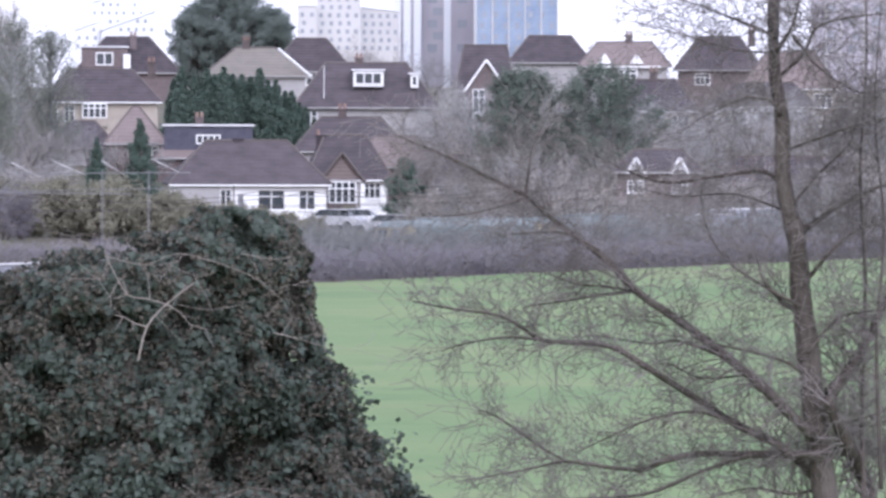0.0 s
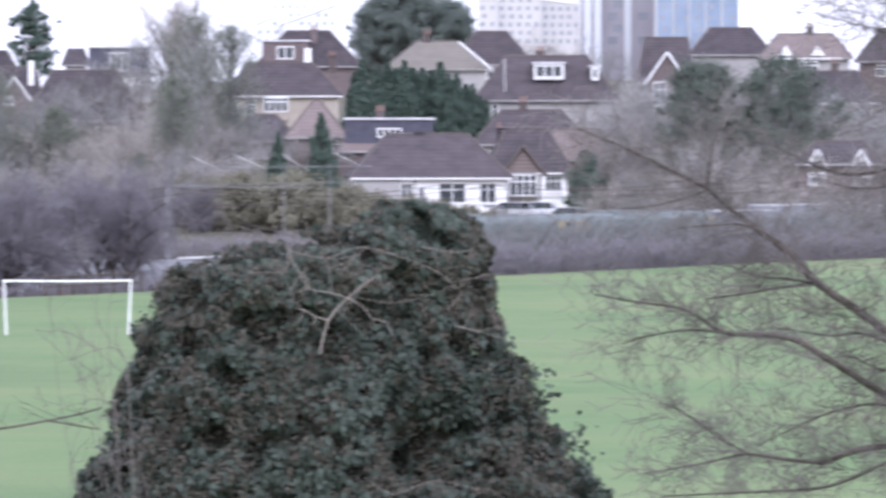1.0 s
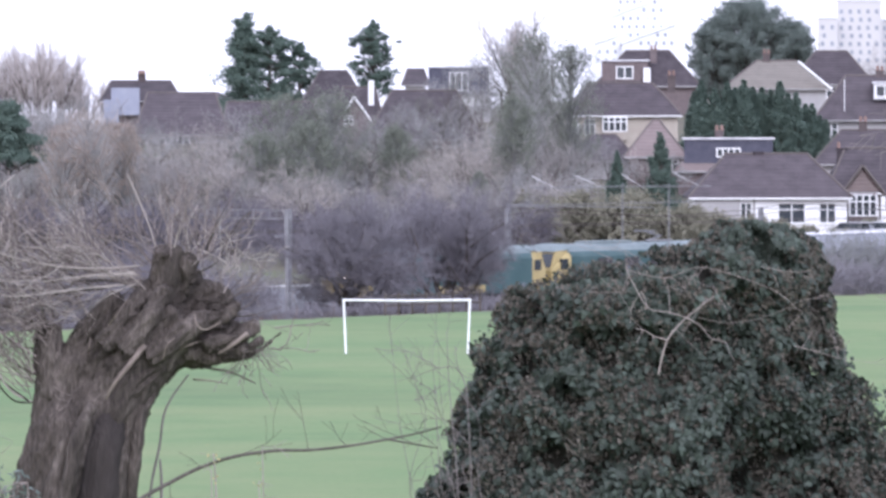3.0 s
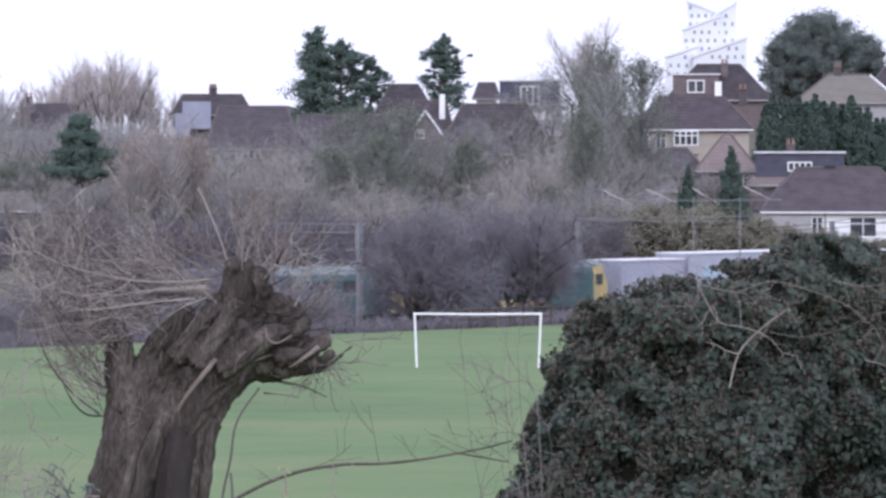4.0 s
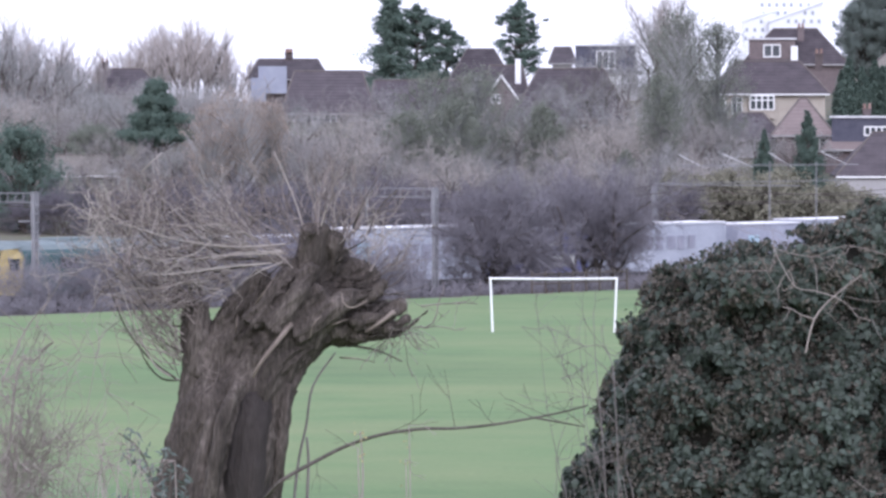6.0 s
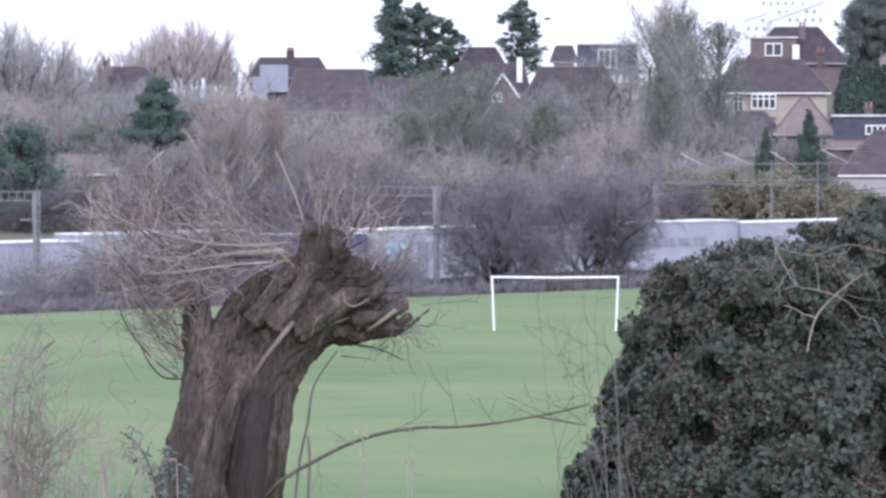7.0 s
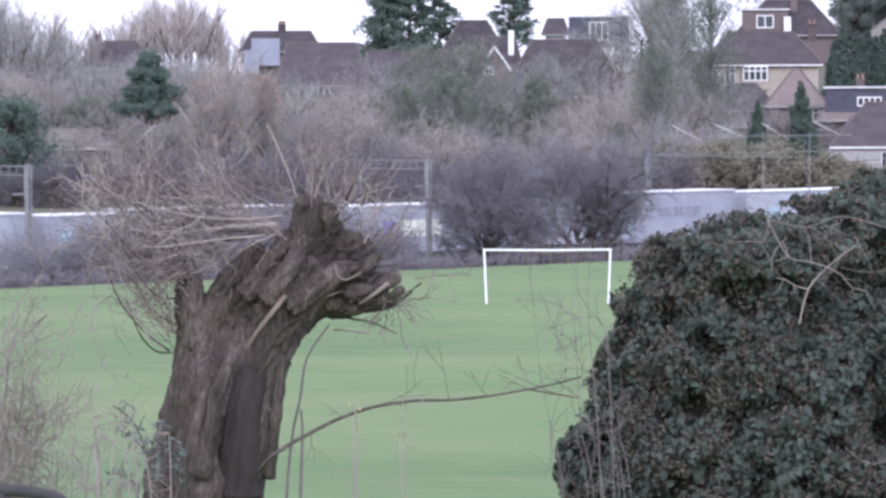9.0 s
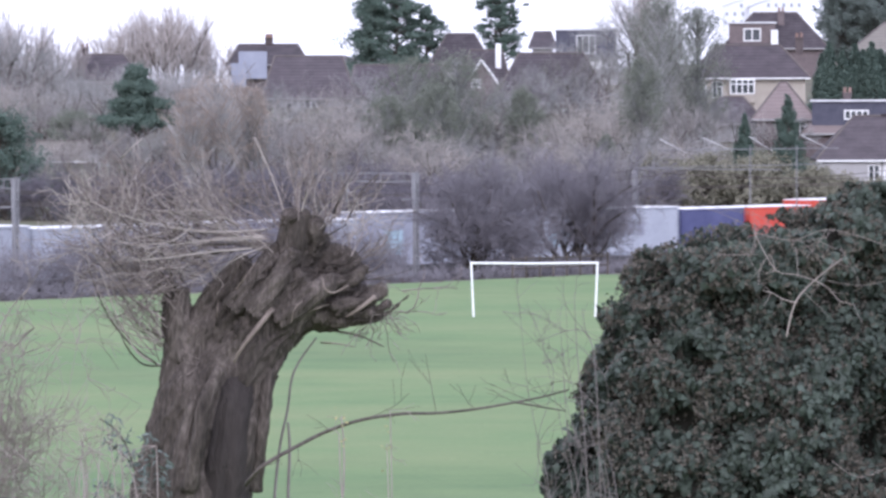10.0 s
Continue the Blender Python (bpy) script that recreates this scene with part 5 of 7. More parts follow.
    for u, v, d, k in ((1090, 200, 440, 0),
                       (860, 190, 420, 0), (930, 200, 415, 0), (770, 180, 440, 1), (690, 210, 425, 1), (1040, 230, 400, 1), (1140, 240, 400, 1), (900, 260, 385, 1), (980, 250, 390, 1), 
                       (962, 122, 520, 0), (1008, 112, 500, 0), (930, 156, 500, 0), (1000, 165, 470, 0), (1150, 235, 420, 0), (1185, 252, 420, 1), (1232, 264, 422, 0), (1292, 278, 424, 1), (1338, 288, 424, 0), (205, 90, 630, 2), (236, 87, 640, 2), (145, 128, 620, 2), (292, 132, 610, 2), (178, 98, 640, 2), (262, 102, 625, 2), (-60, 125, 470, 0), (-20, 140, 472, 0), (-100, 112, 468, 0), (12, 165, 470, 0), (42, 182, 474, 0), (62, 204, 498, 0), (112, 196, 500, 1), (152, 200, 495, 0), (22, 215, 480, 1), (92, 222, 470, 0), (202, 196, 482, 1), (240, 188, 500, 1), (290, 190, 505, 0), (420, 250, 470, 0), (500, 252, 472, 1), (590, 246, 470, 0), (160, 105, 590, 2), (275, 110, 600, 2), (190, 92, 610, 2), (250, 88, 600, 2), (310, 150, 580, 2), (1074, 22, 560, 2), (1062, 40, 560, 2), (108, 132, 640, 2), (-5, 130, 520, 2), (-60, 110, 500, 2), (-110, 120, 480, 2), (40, 160, 520, 2), (130, 130, 585, 2), (-90, 80, 495, 2), (-30, 95, 505, 2), (20, 130, 515, 2), (70, 150, 520, 2), (340, 160, 590, 2),
                       (250, 190, 440, 1), (300, 178, 450, 1), (345, 196, 445, 1), (215, 215, 440, 1), (280, 205, 432, 1), (330, 215, 430, 1), (450, 212, 432, 1), (540, 205, 430, 1), (590, 200, 430, 0), (400, 225, 430, 0), (2170, 300, 352, 1), (2240, 310, 354, 4), (2300, 290, 352, 1), (350, 230, 390, 1), (260, 250, 375, 1), (390, 260, 370, 1), (220, 290, 360, 1), (60, 230, 400, 1), (10, 240, 390, 1), (100, 260, 380, 1), (-90, 200, 400, 1), (-40, 190, 410, 1), (-140, 190, 410, 0),
                       (500, 270, 370, 4), (560, 260, 365, 4), (620, 290, 360, 4), (690, 300, 350, 4), (480, 240, 400, 1), (550, 235, 410, 1), (600, 250, 400, 0), (430, 245, 395, 0),
                       (2000, 110, 560, 0), (1830, 130, 520, 0), (1760, 100, 560, 1), (1700, 95, 570, 1), (1900, 130, 500, 1), (1870, 200, 430, 1), (1910, 240, 420, 1), (2060, 200, 420, 1), (1830, 270, 400, 1), (1950, 280, 385, 1), (2010, 300, 380, 4), (2070, 290, 382, 4), (2120, 270, 388, 1), (2230, 260, 400, 1), (2290, 250, 400, 0), (2350, 240, 410, 0), (2420, 230, 410, 1), (2480, 220, 420, 0), (2540, 230, 410, 1), (2600, 200, 430, 0), (2440, 300, 380, 1), (2330, 320, 375, 4), (2570, 310, 380, 4), (2200, 330, 372, 4), (1885, 320, 378, 4), (2040, 340, 372, 4), (2130, 350, 370, 4), (2260, 350, 370, 4), (2480, 330, 370, 4)):
        P[k].append((u, d, tall(u, v, d), (u * 37 + d) % 360))
    rng = np.random.default_rng(8)
    for u in range(-130, 700, 26):       # dark thickets between the field and the line on the left
        P[3].append((u + rng.uniform(-8, 8), 318 + rng.uniform(-4, 20), tall(u, 342 + rng.uniform(0, 45), 330), rng.uniform(0, 360)))
    for u in range(700, 1130, 38):
        P[3].append((u + rng.uniform(-8, 8), 340 + rng.uniform(-4, 16), tall(u, 345 + rng.uniform(0, 50), 345), rng.uniform(0, 360)))
    # fill: a low and a high layer of bare crowns up the slope
    tops = [(-140, 190), (120, 190), (160, 150), (310, 170), (350, 235), (420, 255), (600, 255), (640, 205), (790, 205), (850, 225), (1000, 200), (1040, 190), (1180, 200), (1220, 270), (1260, 320)]
    for i, u in enumerate(range(-135, 1175, 24)):
        uu = u + rng.uniform(-9, 9)
        P[(1, 4, 0, 4)[i % 4]].append((uu, 350 + rng.uniform(0, 22), tall(uu, 300 + rng.uniform(0, 60), 360), rng.uniform(0, 360)))
        d = 390 + rng.uniform(0, 45)
        P[(0, 1, 0, 1)[i % 4]].append((uu + 12, d, tall(uu, ramp(uu, tops) + rng.uniform(15, 60), d), rng.uniform(0, 360)))
    for i, u in enumerate(range(1830, 2680, 26)):
        uu = u + rng.uniform(-9, 9)
        P[(1, 4, 0, 4)[i % 4]].append((uu, 366 + rng.uniform(0, 14), tall(uu, 300 + rng.uniform(0, 70), 370), rng.uniform(0, 360)))
        d = 410 + rng.uniform(0, 30)
        P[(0, 1, 0, 1)[i % 4]].append((uu + 12, d, tall(uu, 205 + rng.uniform(0, 70), d), rng.uniform(0, 360)))
    for i, u in enumerate(range(1850, 2680, 22)):
        uu, d = u + rng.uniform(-9, 9), 425 + rng.uniform(0, 18)
        P[i % 2].append((uu, d, tall(uu, 172 + rng.uniform(0, 50), d), rng.uniform(0, 360)))
    for (first, h), spots in zip(protos, P):
        clones(first, spots, h)


middle_trees()


def thicket(name, u0, u1, d_of, low, high, seed, mat, label, count, thin=0.0105, levels=2):
    """A hedge of countless bare stems along the bearings u0 to u1."""
    rng = np.random.default_rng(seed)
    out = []
    for i in range(count):
        u = rng.uniform(u0, u1)
        d = d_of(u) + rng.uniform(0, 3.5)
        a = (u - MID) / STEP
        x, y = d * math.sin(a), d * math.cos(a)
        h = rng.uniform(low, high)
        p = np.array([x, y, ground_z(x, y) - 0.1])
        dr = np.array([rng.normal(0, 0.3), rng.normal(0, 0.3), 1.0])
        grow(out, p, dr / np.linalg.norm(dr), h * 0.65, 0.015, levels, rng, 4, 0.8, 0.05, steps=2, thin=thin)
    ob = new(name, tubes(name, [s[:4] for s in out if s[4]], mat, 3, tips=[s[:4] for s in out if not s[4]]))
    return tagged(ob, label, "hedge", kind="stuff")


def edge_d(u):
    """Where the mown field ends."""
    k = math.tan((u - MID) / STEP)
    px, py = TRACK0.x - 30.0 * ACROSS.x, TRACK0.y - 30.0 * ACROSS.y
    a = (px - py * k) / (ALONG.y * k - ALONG.x)
    return math.hypot(px + a * ALONG.x, py + a * ALONG.y)


thicket("field_hedge", -140, 1250, lambda u: edge_d(u) + 1.0, 0.4, 1.15, 71, M_TWIG_DARK, "low bare scrub along the edge of the playing field", 850)
thicket("lineside_thicket", 120, 520, lambda u: edge_d(u) + 12, 3.2, 4.8, 75, M_TWIG_THICKET, "tall dark bare thicket screening the railway", 400)
thicket("lineside_scrub", 35, 640, lambda u: edge_d(u) + 7, 1.8, 3.4, 74, M_TWIG_DARK, "dark bare scrub between the field and the railway", 560)
thicket("railway_hedge", 1240, 2680, lambda u: edge_d(u) + 1.5, 1.3, 2.5, 72, M_TWIG_DARK, "dense bare purple-brown hedge before the railway", 1700)
thicket("railway_thicket", 1560, 2680, lambda u: edge_d(u) + 10, 3.0, 4.5, 73, M_TWIG, "tall bare thicket hiding the railway", 1250)


thicket("bank_scrub", 940, 1300, lambda u: edge_d(u) + 63.0, 0.8, 1.7, 78, M_TWIG, "low grey scrub on the bank above the retaining wall", 260)
thicket("bank_scrub", 940, 1300, lambda u: edge_d(u) + 73.0, 1.2, 2.2, 80, M_TWIG_DARK, "low purple-grey scrub on the bank above the retaining wall", 300)
thicket("trackside_scrub", 900, 1300, lambda u: edge_d(u) + 17.0, 0.9, 1.9, 79, M_TWIG_DARK, "low purple-grey scrub beside the track", 260)


# ---- parked cars by the bungalows ----
M_CARS = [material("car_paint_" + n, [c, tuple(x * 1.15 for x in c)], scale=1.0, rough=0.25, spec=0.5) for n, c in (("silver", (0.5, 0.5, 0.52)), ("white", (0.75, 0.75, 0.76)), ("dark", (0.05, 0.055, 0.07)), ("blue", (0.25, 0.3, 0.42)))]
M_TYRE = material("tyre_rubber", [(0.02, 0.02, 0.02), (0.04, 0.04, 0.04)], scale=4)


def car(u, d, paint, turn, label):
    c = thing("parked_car", stand(u, d, 0, turn), label, "car", "parked cars")
    body = [(-2.1, 0.3), (2.1, 0.3), (2.15, 0.7), (1.9, 0.92), (1.1, 0.98), (-1.7, 0.98), (-2.1, 0.85)]
    cabin = [(-1.75, 0.95), (1.15, 0.95), (0.45, 1.42), (-1.15, 1.45)]
    for name, prof, half, mat in (("body", body, 0.85, paint), ("cabin_glass", cabin, 0.72, M_GLASS)):
        bm = prism([(x, z) for x, z in prof], -half, half)
        bmesh.ops.rotate(bm, verts=bm.verts, matrix=Matrix.Rotation(math.pi / 2, 3, "Z"))
        bmesh.ops.bevel(bm, geom=list(bm.edges), offset=0.06, segments=2, affect="EDGES")
        part(name, bm, mat, c)
    part("roof", a_box(-1.1, 0.5, -0.66, 0.66, 1.42, 1.49, bevel=0.03), paint, c)
    for x in (-1.3, 1.3):
        for y in (-0.8, 0.8):
            bm = bmesh.new()
            bmesh.ops.create_cone(bm, cap_ends=True, segments=16, radius1=0.32, radius2=0.32, depth=0.2, matrix=Matrix.Translation((x, y, 0.32)) @ Matrix.Rotation(math.pi / 2, 4, "X"))
            part("wheel", bm, M_TYRE, c)
    for y in (-0.6, 0.6):
        part("headlight", a_box(2.08, 2.16, y - 0.16, y + 0.16, 0.66, 0.8), M_FRAME, c)


for u, d, k, turn, label in ((1672, 372, 0, 150, "silver parked car beside a white bungalow"), (1712, 374, 1, 160, "white parked car beside a white bungalow"), (1772, 370, 0, 170, "silver parked estate car by the hedge"),
                             (1840, 376, 2, 10, "dark parked car before small bungalows"), (2205, 372, 1, 5, "white parked van-like car by the railway"), (2262, 373, 3, 0, "pale blue parked car by the railway"), (2318, 374, 1, 0, "white parked car by the railway")):
    car(u, d, M_CARS[k], turn, label)


def fence():
    """A short post-and-rail fence at the field's edge."""
    f = thing("wooden_fence", Matrix(), "weathered grey post-and-rail fence at the field's edge", "fence")
    pts = []
    for u in range(836, 1010, 24):
        a, d = (u - MID) / STEP, edge_d(u) + 0.6
        x, y = d * math.sin(a), d * math.cos(a)
        pts.append(np.array([x, y, ground_z(x, y)]))
        child("post", tubes("post", [(pts[-1] - [0, 0, 0.2], pts[-1] + [0, 0, 1.05], 0.06, 0.055)], M_BARK, 6), f)
    for p, q in zip(pts, pts[1:]):
        for z in (0.45, 0.9):
            child("rail", tubes("rail", [(p + [0, 0, z], q + [0, 0, z], 0.04, 0.04)], M_BARK, 4), f)


fence()

thicket("lineside_scrub", -150, 250, lambda u: edge_d(u) + 9.0, 2.2, 3.8, 77, M_TWIG_DARK, "tall dark bare scrub in front of the railway", 170)

# ---- the goal ----
M_GOAL = material("white_goal_paint", [(0.78, 0.78, 0.78), (0.88, 0.88, 0.88)], scale=3.0, rough=0.4)


def goal():
    d = 198.0
    g = thing("football_goal", stand(874, d), "white steel football goal frame without a net", "goal")
    z0 = g.matrix_world.translation.z
    k = d / STEP
    top = EYE + (LEVEL - 559) * k - z0
    xl, xr = (762.5 - 874) * k, (986 - 874) * k
    bl, br = (766.5 - 874) * k, (982 - 874) * k
    child("crossbar", tubes("crossbar", [((xl - 0.05, 0, top), (0, 0, top - 0.025), 0.045, 0.045), ((0, 0, top - 0.025), (xr + 0.05, 0, top), 0.045, 0.045)], M_GOAL, 10), g)
    child("post", tubes("post", [((xl, 0, top), (bl, 0, -0.05), 0.046, 0.046)], M_GOAL, 10), g)
    child("post", tubes("post", [((xr, 0, top), (br, 0, -0.05), 0.046, 0.046)], M_GOAL, 10), g)


goal()

# ---- the near trees ----
M_IVY = material("dark_ivy_leaves", [(0.0355, 0.0455, 0.0355), (0.0557, 0.0708, 0.0546), (0.101, 0.129, 0.103)], scale=3.0, island=0.9, rough=0.55, spec=0.3, thin=0.2)
M_IVY_DRY = material("brown_ivy_flower_heads", [(0.108, 0.098, 0.08), (0.185, 0.166, 0.138)], scale=3.0, island=0.7, rough=0.9, thin=0.2)
M_IVY_CORE = material("ivy_gap_shade", [(0.012, 0.012, 0.009), (0.03, 0.028, 0.022)], scale=5.0, fine=0.5)
M_WILLOW = material("weathered_willow_bark", [(0.0176, 0.0141, 0.0123), (0.081, 0.0669, 0.0572), (0.198, 0.167, 0.148)], scale=4.0, fine=0.9, bump=1.0, stretch=(1.6, 1.6, 0.35))
M_SHOOT = material("thin_brown_shoots", [(0.115, 0.093, 0.086), (0.215, 0.18, 0.165), (0.38, 0.33, 0.3)], scale=5.0, island=0.8)
M_BLEACHED = material("bleached_dry_shoots", [(0.27, 0.232, 0.21), (0.5, 0.45, 0.415)], scale=3.0, island=0.6)
# dark wood for the willow's hollow, with the cavity's shade in its colour
M_HOLLOW = material("hollow_shade_wood", [(0.028, 0.023, 0.022), (0.06, 0.05, 0.046)], scale=5.0, fine=0.8, bump=0.8, stretch=(1.6, 1.6, 0.3))
M_TWIG_NEAR = material("near_grey_twigs", [(0.13, 0.114, 0.11), (0.25, 0.222, 0.21)], scale=2.0, fine=0.4)
M_SPLIT = material("split_pale_wood", [(0.12, 0.096, 0.082), (0.27, 0.225, 0.19)], scale=6.0, fine=0.4, stretch=(1, 1, 0.2))


def pts_at(d, rows):
    """Bearings and elevations at one distance, as places; a third number shifts the distance."""
    return [np.array(spot(r[0], r[1], d + (r[2] if len(r) > 2 else 0.0))) for r in rows]


def limb(points, r0, r1, fine=3):
    """A bent branch through points, with a taper."""
    out = []
    n = len(points)
    dense = []
    for i in range(n - 1):
        p0, p1, p2, p3 = points[max(i - 1, 0)], points[i], points[i + 1], points[min(i + 2, n - 1)]
        for j in range(fine):
            t = j / fine
            dense.append(0.5 * ((2 * p1) + (p2 - p0) * t + (2 * p0 - 5 * p1 + 4 * p2 - p3) * t * t + (3 * p1 - p0 - 3 * p2 + p3) * t ** 3))
    dense.append(points[-1])
    m = len(dense) - 1
    for i in range(m):
        out.append((dense[i], dense[i + 1], r0 + (r1 - r0) * i / m, r0 + (r1 - r0) * (i + 1) / m))
    return out


def skin(segs_list, name, mat, sides=10, knobs=0.0, seed=0, ridge=0.0):
    """Round limbs as joined rings, with lumps."""
    verts, faces = [], []
    for segs in segs_list:
        pts = [s[0] for s in segs] + [segs[-1][1]]
        rad = [s[2] for s in segs] + [segs[-1][3]]
        b0 = len(verts)
        up = np.array([0.0, 1.0, 0.0])
        for i, p in enumerate(pts):
            d = pts[min(i + 1, len(pts) - 1)] - pts[max(i - 1, 0)]
            d = d / (np.linalg.norm(d) + 1e-9)
            a = np.cross(d, up)
            a /= np.linalg.norm(a) + 1e-9
            b = np.cross(d, a)
            for j in range(sides):
                t = 2 * math.pi * j / sides
                o = math.cos(t) * a + math.sin(t) * b
                q = p + o * rad[i]
                k = 1 + knobs * noise.noise(Vector((q * (1.2 / max(rad[i] * 4, 0.02))).tolist()) + Vector((seed, 0, 0))) + knobs * 0.5 * noise.noise(Vector((q * 9).tolist()))
                if ridge:
                    f = noise.noise(Vector((math.cos(t) * 3.2, math.sin(t) * 3.2, i * 0.11 + seed))) + 0.5 * noise.noise(Vector((math.cos(t) * 8, math.sin(t) * 8, i * 0.16)))
                    k += ridge * (0.35 - abs(f) * 2.0 if f < 0 else f)
                verts.append(p + o * rad[i] * k)
        for i in range(len(pts) - 1):
            for j in range(sides):
                k = (j + 1) % sides
                faces.append((b0 + i * sides + j, b0 + i * sides + k, b0 + (i + 1) * sides + k, b0 + (i + 1) * sides + j))
        c = len(verts)
        verts += [pts[-1], pts[0]]
        e = b0 + (len(pts) - 1) * sides
        for j in range(sides):
            faces.append((e + j, e + (j + 1) % sides, c, e + j))
            faces.append((b0 + (j + 1) % sides, b0 + j, c + 1, b0 + (j + 1) % sides))
    quads = [f for f in faces if len(set(f)) == 4]
    tris = [f[:3] for f in faces if len(set(f)) == 3]
    return np_mesh(name, verts, [quads, tris], mat, True)


def fused(limbs, name, mat, voxel, bend, seed):
    """Limbs grown into one another, with bark furrows that follow the grain; bend: the heights between which the grain turns outward."""
    tmp = new(name, skin(limbs, name, mat, 28, 0.14, seed, 0.1))
    mod = tmp.modifiers.new("grown_together", "REMESH")
    mod.mode, mod.voxel_size = "VOXEL", voxel
    me = bpy.data.meshes.new_from_object(tmp.evaluated_get(bpy.context.evaluated_depsgraph_get()))
    bpy.data.objects.remove(tmp)
    n = len(me.vertices)
    co, nr = np.zeros(n * 3, np.float32), np.zeros(n * 3, np.float32)
    me.vertices.foreach_get("co", co)
    me.vertex_normals.foreach_get("vector", nr)
    co, nr = co.reshape(-1, 3), nr.reshape(-1, 3)
    k = np.clip((co[:, 2] - bend[0]) / (bend[1] - bend[0]), 0, 1)
    dx, dz = 0.3 + 0.45 * k, 0.95 - 0.3 * k
    h = co[:, 2] - 0.5 * (bend[0] + bend[1])
    across, along = co[:, 0] * dz - h * dx, co[:, 0] * dx + h * dz
    push = np.zeros(n)
    for i in range(n):
        a, f, y = float(across[i]), float(along[i]), float(co[i, 1])
        big = noise.noise((a * 9 + seed, y * 9, f * 2.2))
        mid = noise.noise((a * 26, y * 26 + seed, f * 4.5))
        fine = noise.noise((a * 62, y * 62, f * 13 + seed))
        push[i] = 0.030 * big + 0.026 * (0.3 - abs(mid) * 1.5) + 0.008 * fine
    me.vertices.foreach_set("co", (co + nr * push[:, None]).astype(np.float32).ravel())
    me.polygons.foreach_set("use_smooth", np.full(len(me.polygons), True))
    me.materials.clear()
    me.materials.append(mat)
    me.update()
    return me


def ivy_bush():
    D = 32.0
    k = D / STEP
    a = (1390 - MID) / STEP
    m = pose(D * math.sin(a), D * math.cos(a), 0, 0, 0, -math.degrees(a))
    base = ground_z(m.translation.x, m.translation.y)
    m.translation.z = base
    rng = np.random.default_rng(90)
    t = thing("ivy_covered_tree", m, "old tree stump thickly covered with dark green ivy", "tree")
    V = [428, 440, 470, 490, 512, 540, 575, 600, 650, 700, 750, 800, 850, 900, 950, 1010, 1150]
    LFT = [1436, 1420, 1384, 1300, 1172, 1076, 1056, 1050, 1024, 996, 970, 955, 944, 930, 916, 904, 910]
    RGT = [1560, 1582, 1608, 1622, 1624, 1612, 1598, 1596, 1618, 1650, 1688, 1722, 1752, 1790, 1818, 1845, 1850]

    def surface(v, th, bulge=0.0):
        l, r = np.interp(v, V, LFT), np.interp(v, V, RGT)
        c, w = (l + r) / 2, (r - l) / 2
        x = (c - 1390 + w * np.cos(th)) * k
        y = -np.sin(th) * w * 0.75 * k
        z = EYE + D * (LEVEL - v) / STEP - base
        n = np.stack([np.cos(th), -np.sin(th), 0.35 + 0 * th], -1)
        p = np.stack([x, y, z], -1)
        lump = np.array([0.9 * noise.noise(Vector((q * 1.5).tolist()) + Vector((3, 5, 0))) + noise.noise(Vector((q * 2.8).tolist())) + 0.6 * noise.noise(Vector((q * 6.5).tolist())) for q in p])
        hollow = (np.exp(-(((x / k + 1390 - 1530) / 75) ** 2 + ((v - 830) / 65) ** 2)) + 0.6 * np.exp(-(((x / k + 1390 - 1340) / 45) ** 2 + ((v - 655) / 40) ** 2))) * (y < 0)
        return p + n * (lump[:, None] * 0.13 - 0.03 + bulge - 0.6 * hollow[:, None]), n
    # inner mass: a solid core, near black to give the shade between leaves
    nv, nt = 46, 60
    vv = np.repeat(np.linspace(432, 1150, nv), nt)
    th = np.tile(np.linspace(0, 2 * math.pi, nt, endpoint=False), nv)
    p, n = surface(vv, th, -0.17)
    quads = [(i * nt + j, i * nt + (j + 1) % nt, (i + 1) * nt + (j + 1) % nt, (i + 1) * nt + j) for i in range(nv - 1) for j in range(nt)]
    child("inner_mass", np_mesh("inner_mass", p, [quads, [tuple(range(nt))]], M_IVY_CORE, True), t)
    n_leaf = 120000
    v = rng.uniform(424, 1060, n_leaf)
    ang = np.where(rng.uniform(0, 1, n_leaf) < 0.8, rng.uniform(-0.25, math.pi + 0.25, n_leaf), rng.uniform(math.pi, 2 * math.pi, n_leaf))
    p, n = surface(v, ang)
    hole = np.array([noise.noise(Vector((q * 4.2).tolist()) + Vector((9, 0, 0))) for q in p])
    p = p + n * (rng.uniform(-0.13, 0.05, n_leaf) - 0.16 * (hole < -0.16))[:, None]
    keep = (hole > -0.24) | (rng.uniform(0, 1, n_leaf) < 0.6)
    dry = (np.array([noise.noise(Vector((q * 2.2).tolist()) + Vector((0, 7, 0))) + 1.3 * noise.noise(Vector((q * 11.0).tolist())) for q in p]) > -0.22) & (rng.uniform(0, 1, n_leaf) < 0.85)
    vs, f = leaf_cloud(p[keep & ~dry], n[keep & ~dry] + [0, 0, 0.3], 0.058, rng, slim=0.74, fold=0.1, mess=0.6, hang=1.6)
    tagged(child("ivy_foliage", np_mesh("ivy_foliage", vs, [f], M_IVY), t), kind="stuff")
    vs, f = leaf_cloud(p[keep & dry], n[keep & dry], 0.032, rng, slim=0.6, fold=0.3, mess=1.2)
    tagged(child("flower_head_layer", np_mesh("flower_head_layer", vs, [f], M_IVY_DRY), t, "brown dry flower heads"), kind="stuff")
    # sprays that stick out at the sides
    out = []
    for u, v0, n0 in ((1034, 662, 14), (1640, 700, 10), (1700, 790, 16), (1770, 880, 14)):
        for i in range(n0):
            c = np.array(spot(u + rng.normal(0, 12), v0 + rng.normal(0, 30), D - 0.2)) 
            out.append(c)
    inv = np.array(m.inverted())
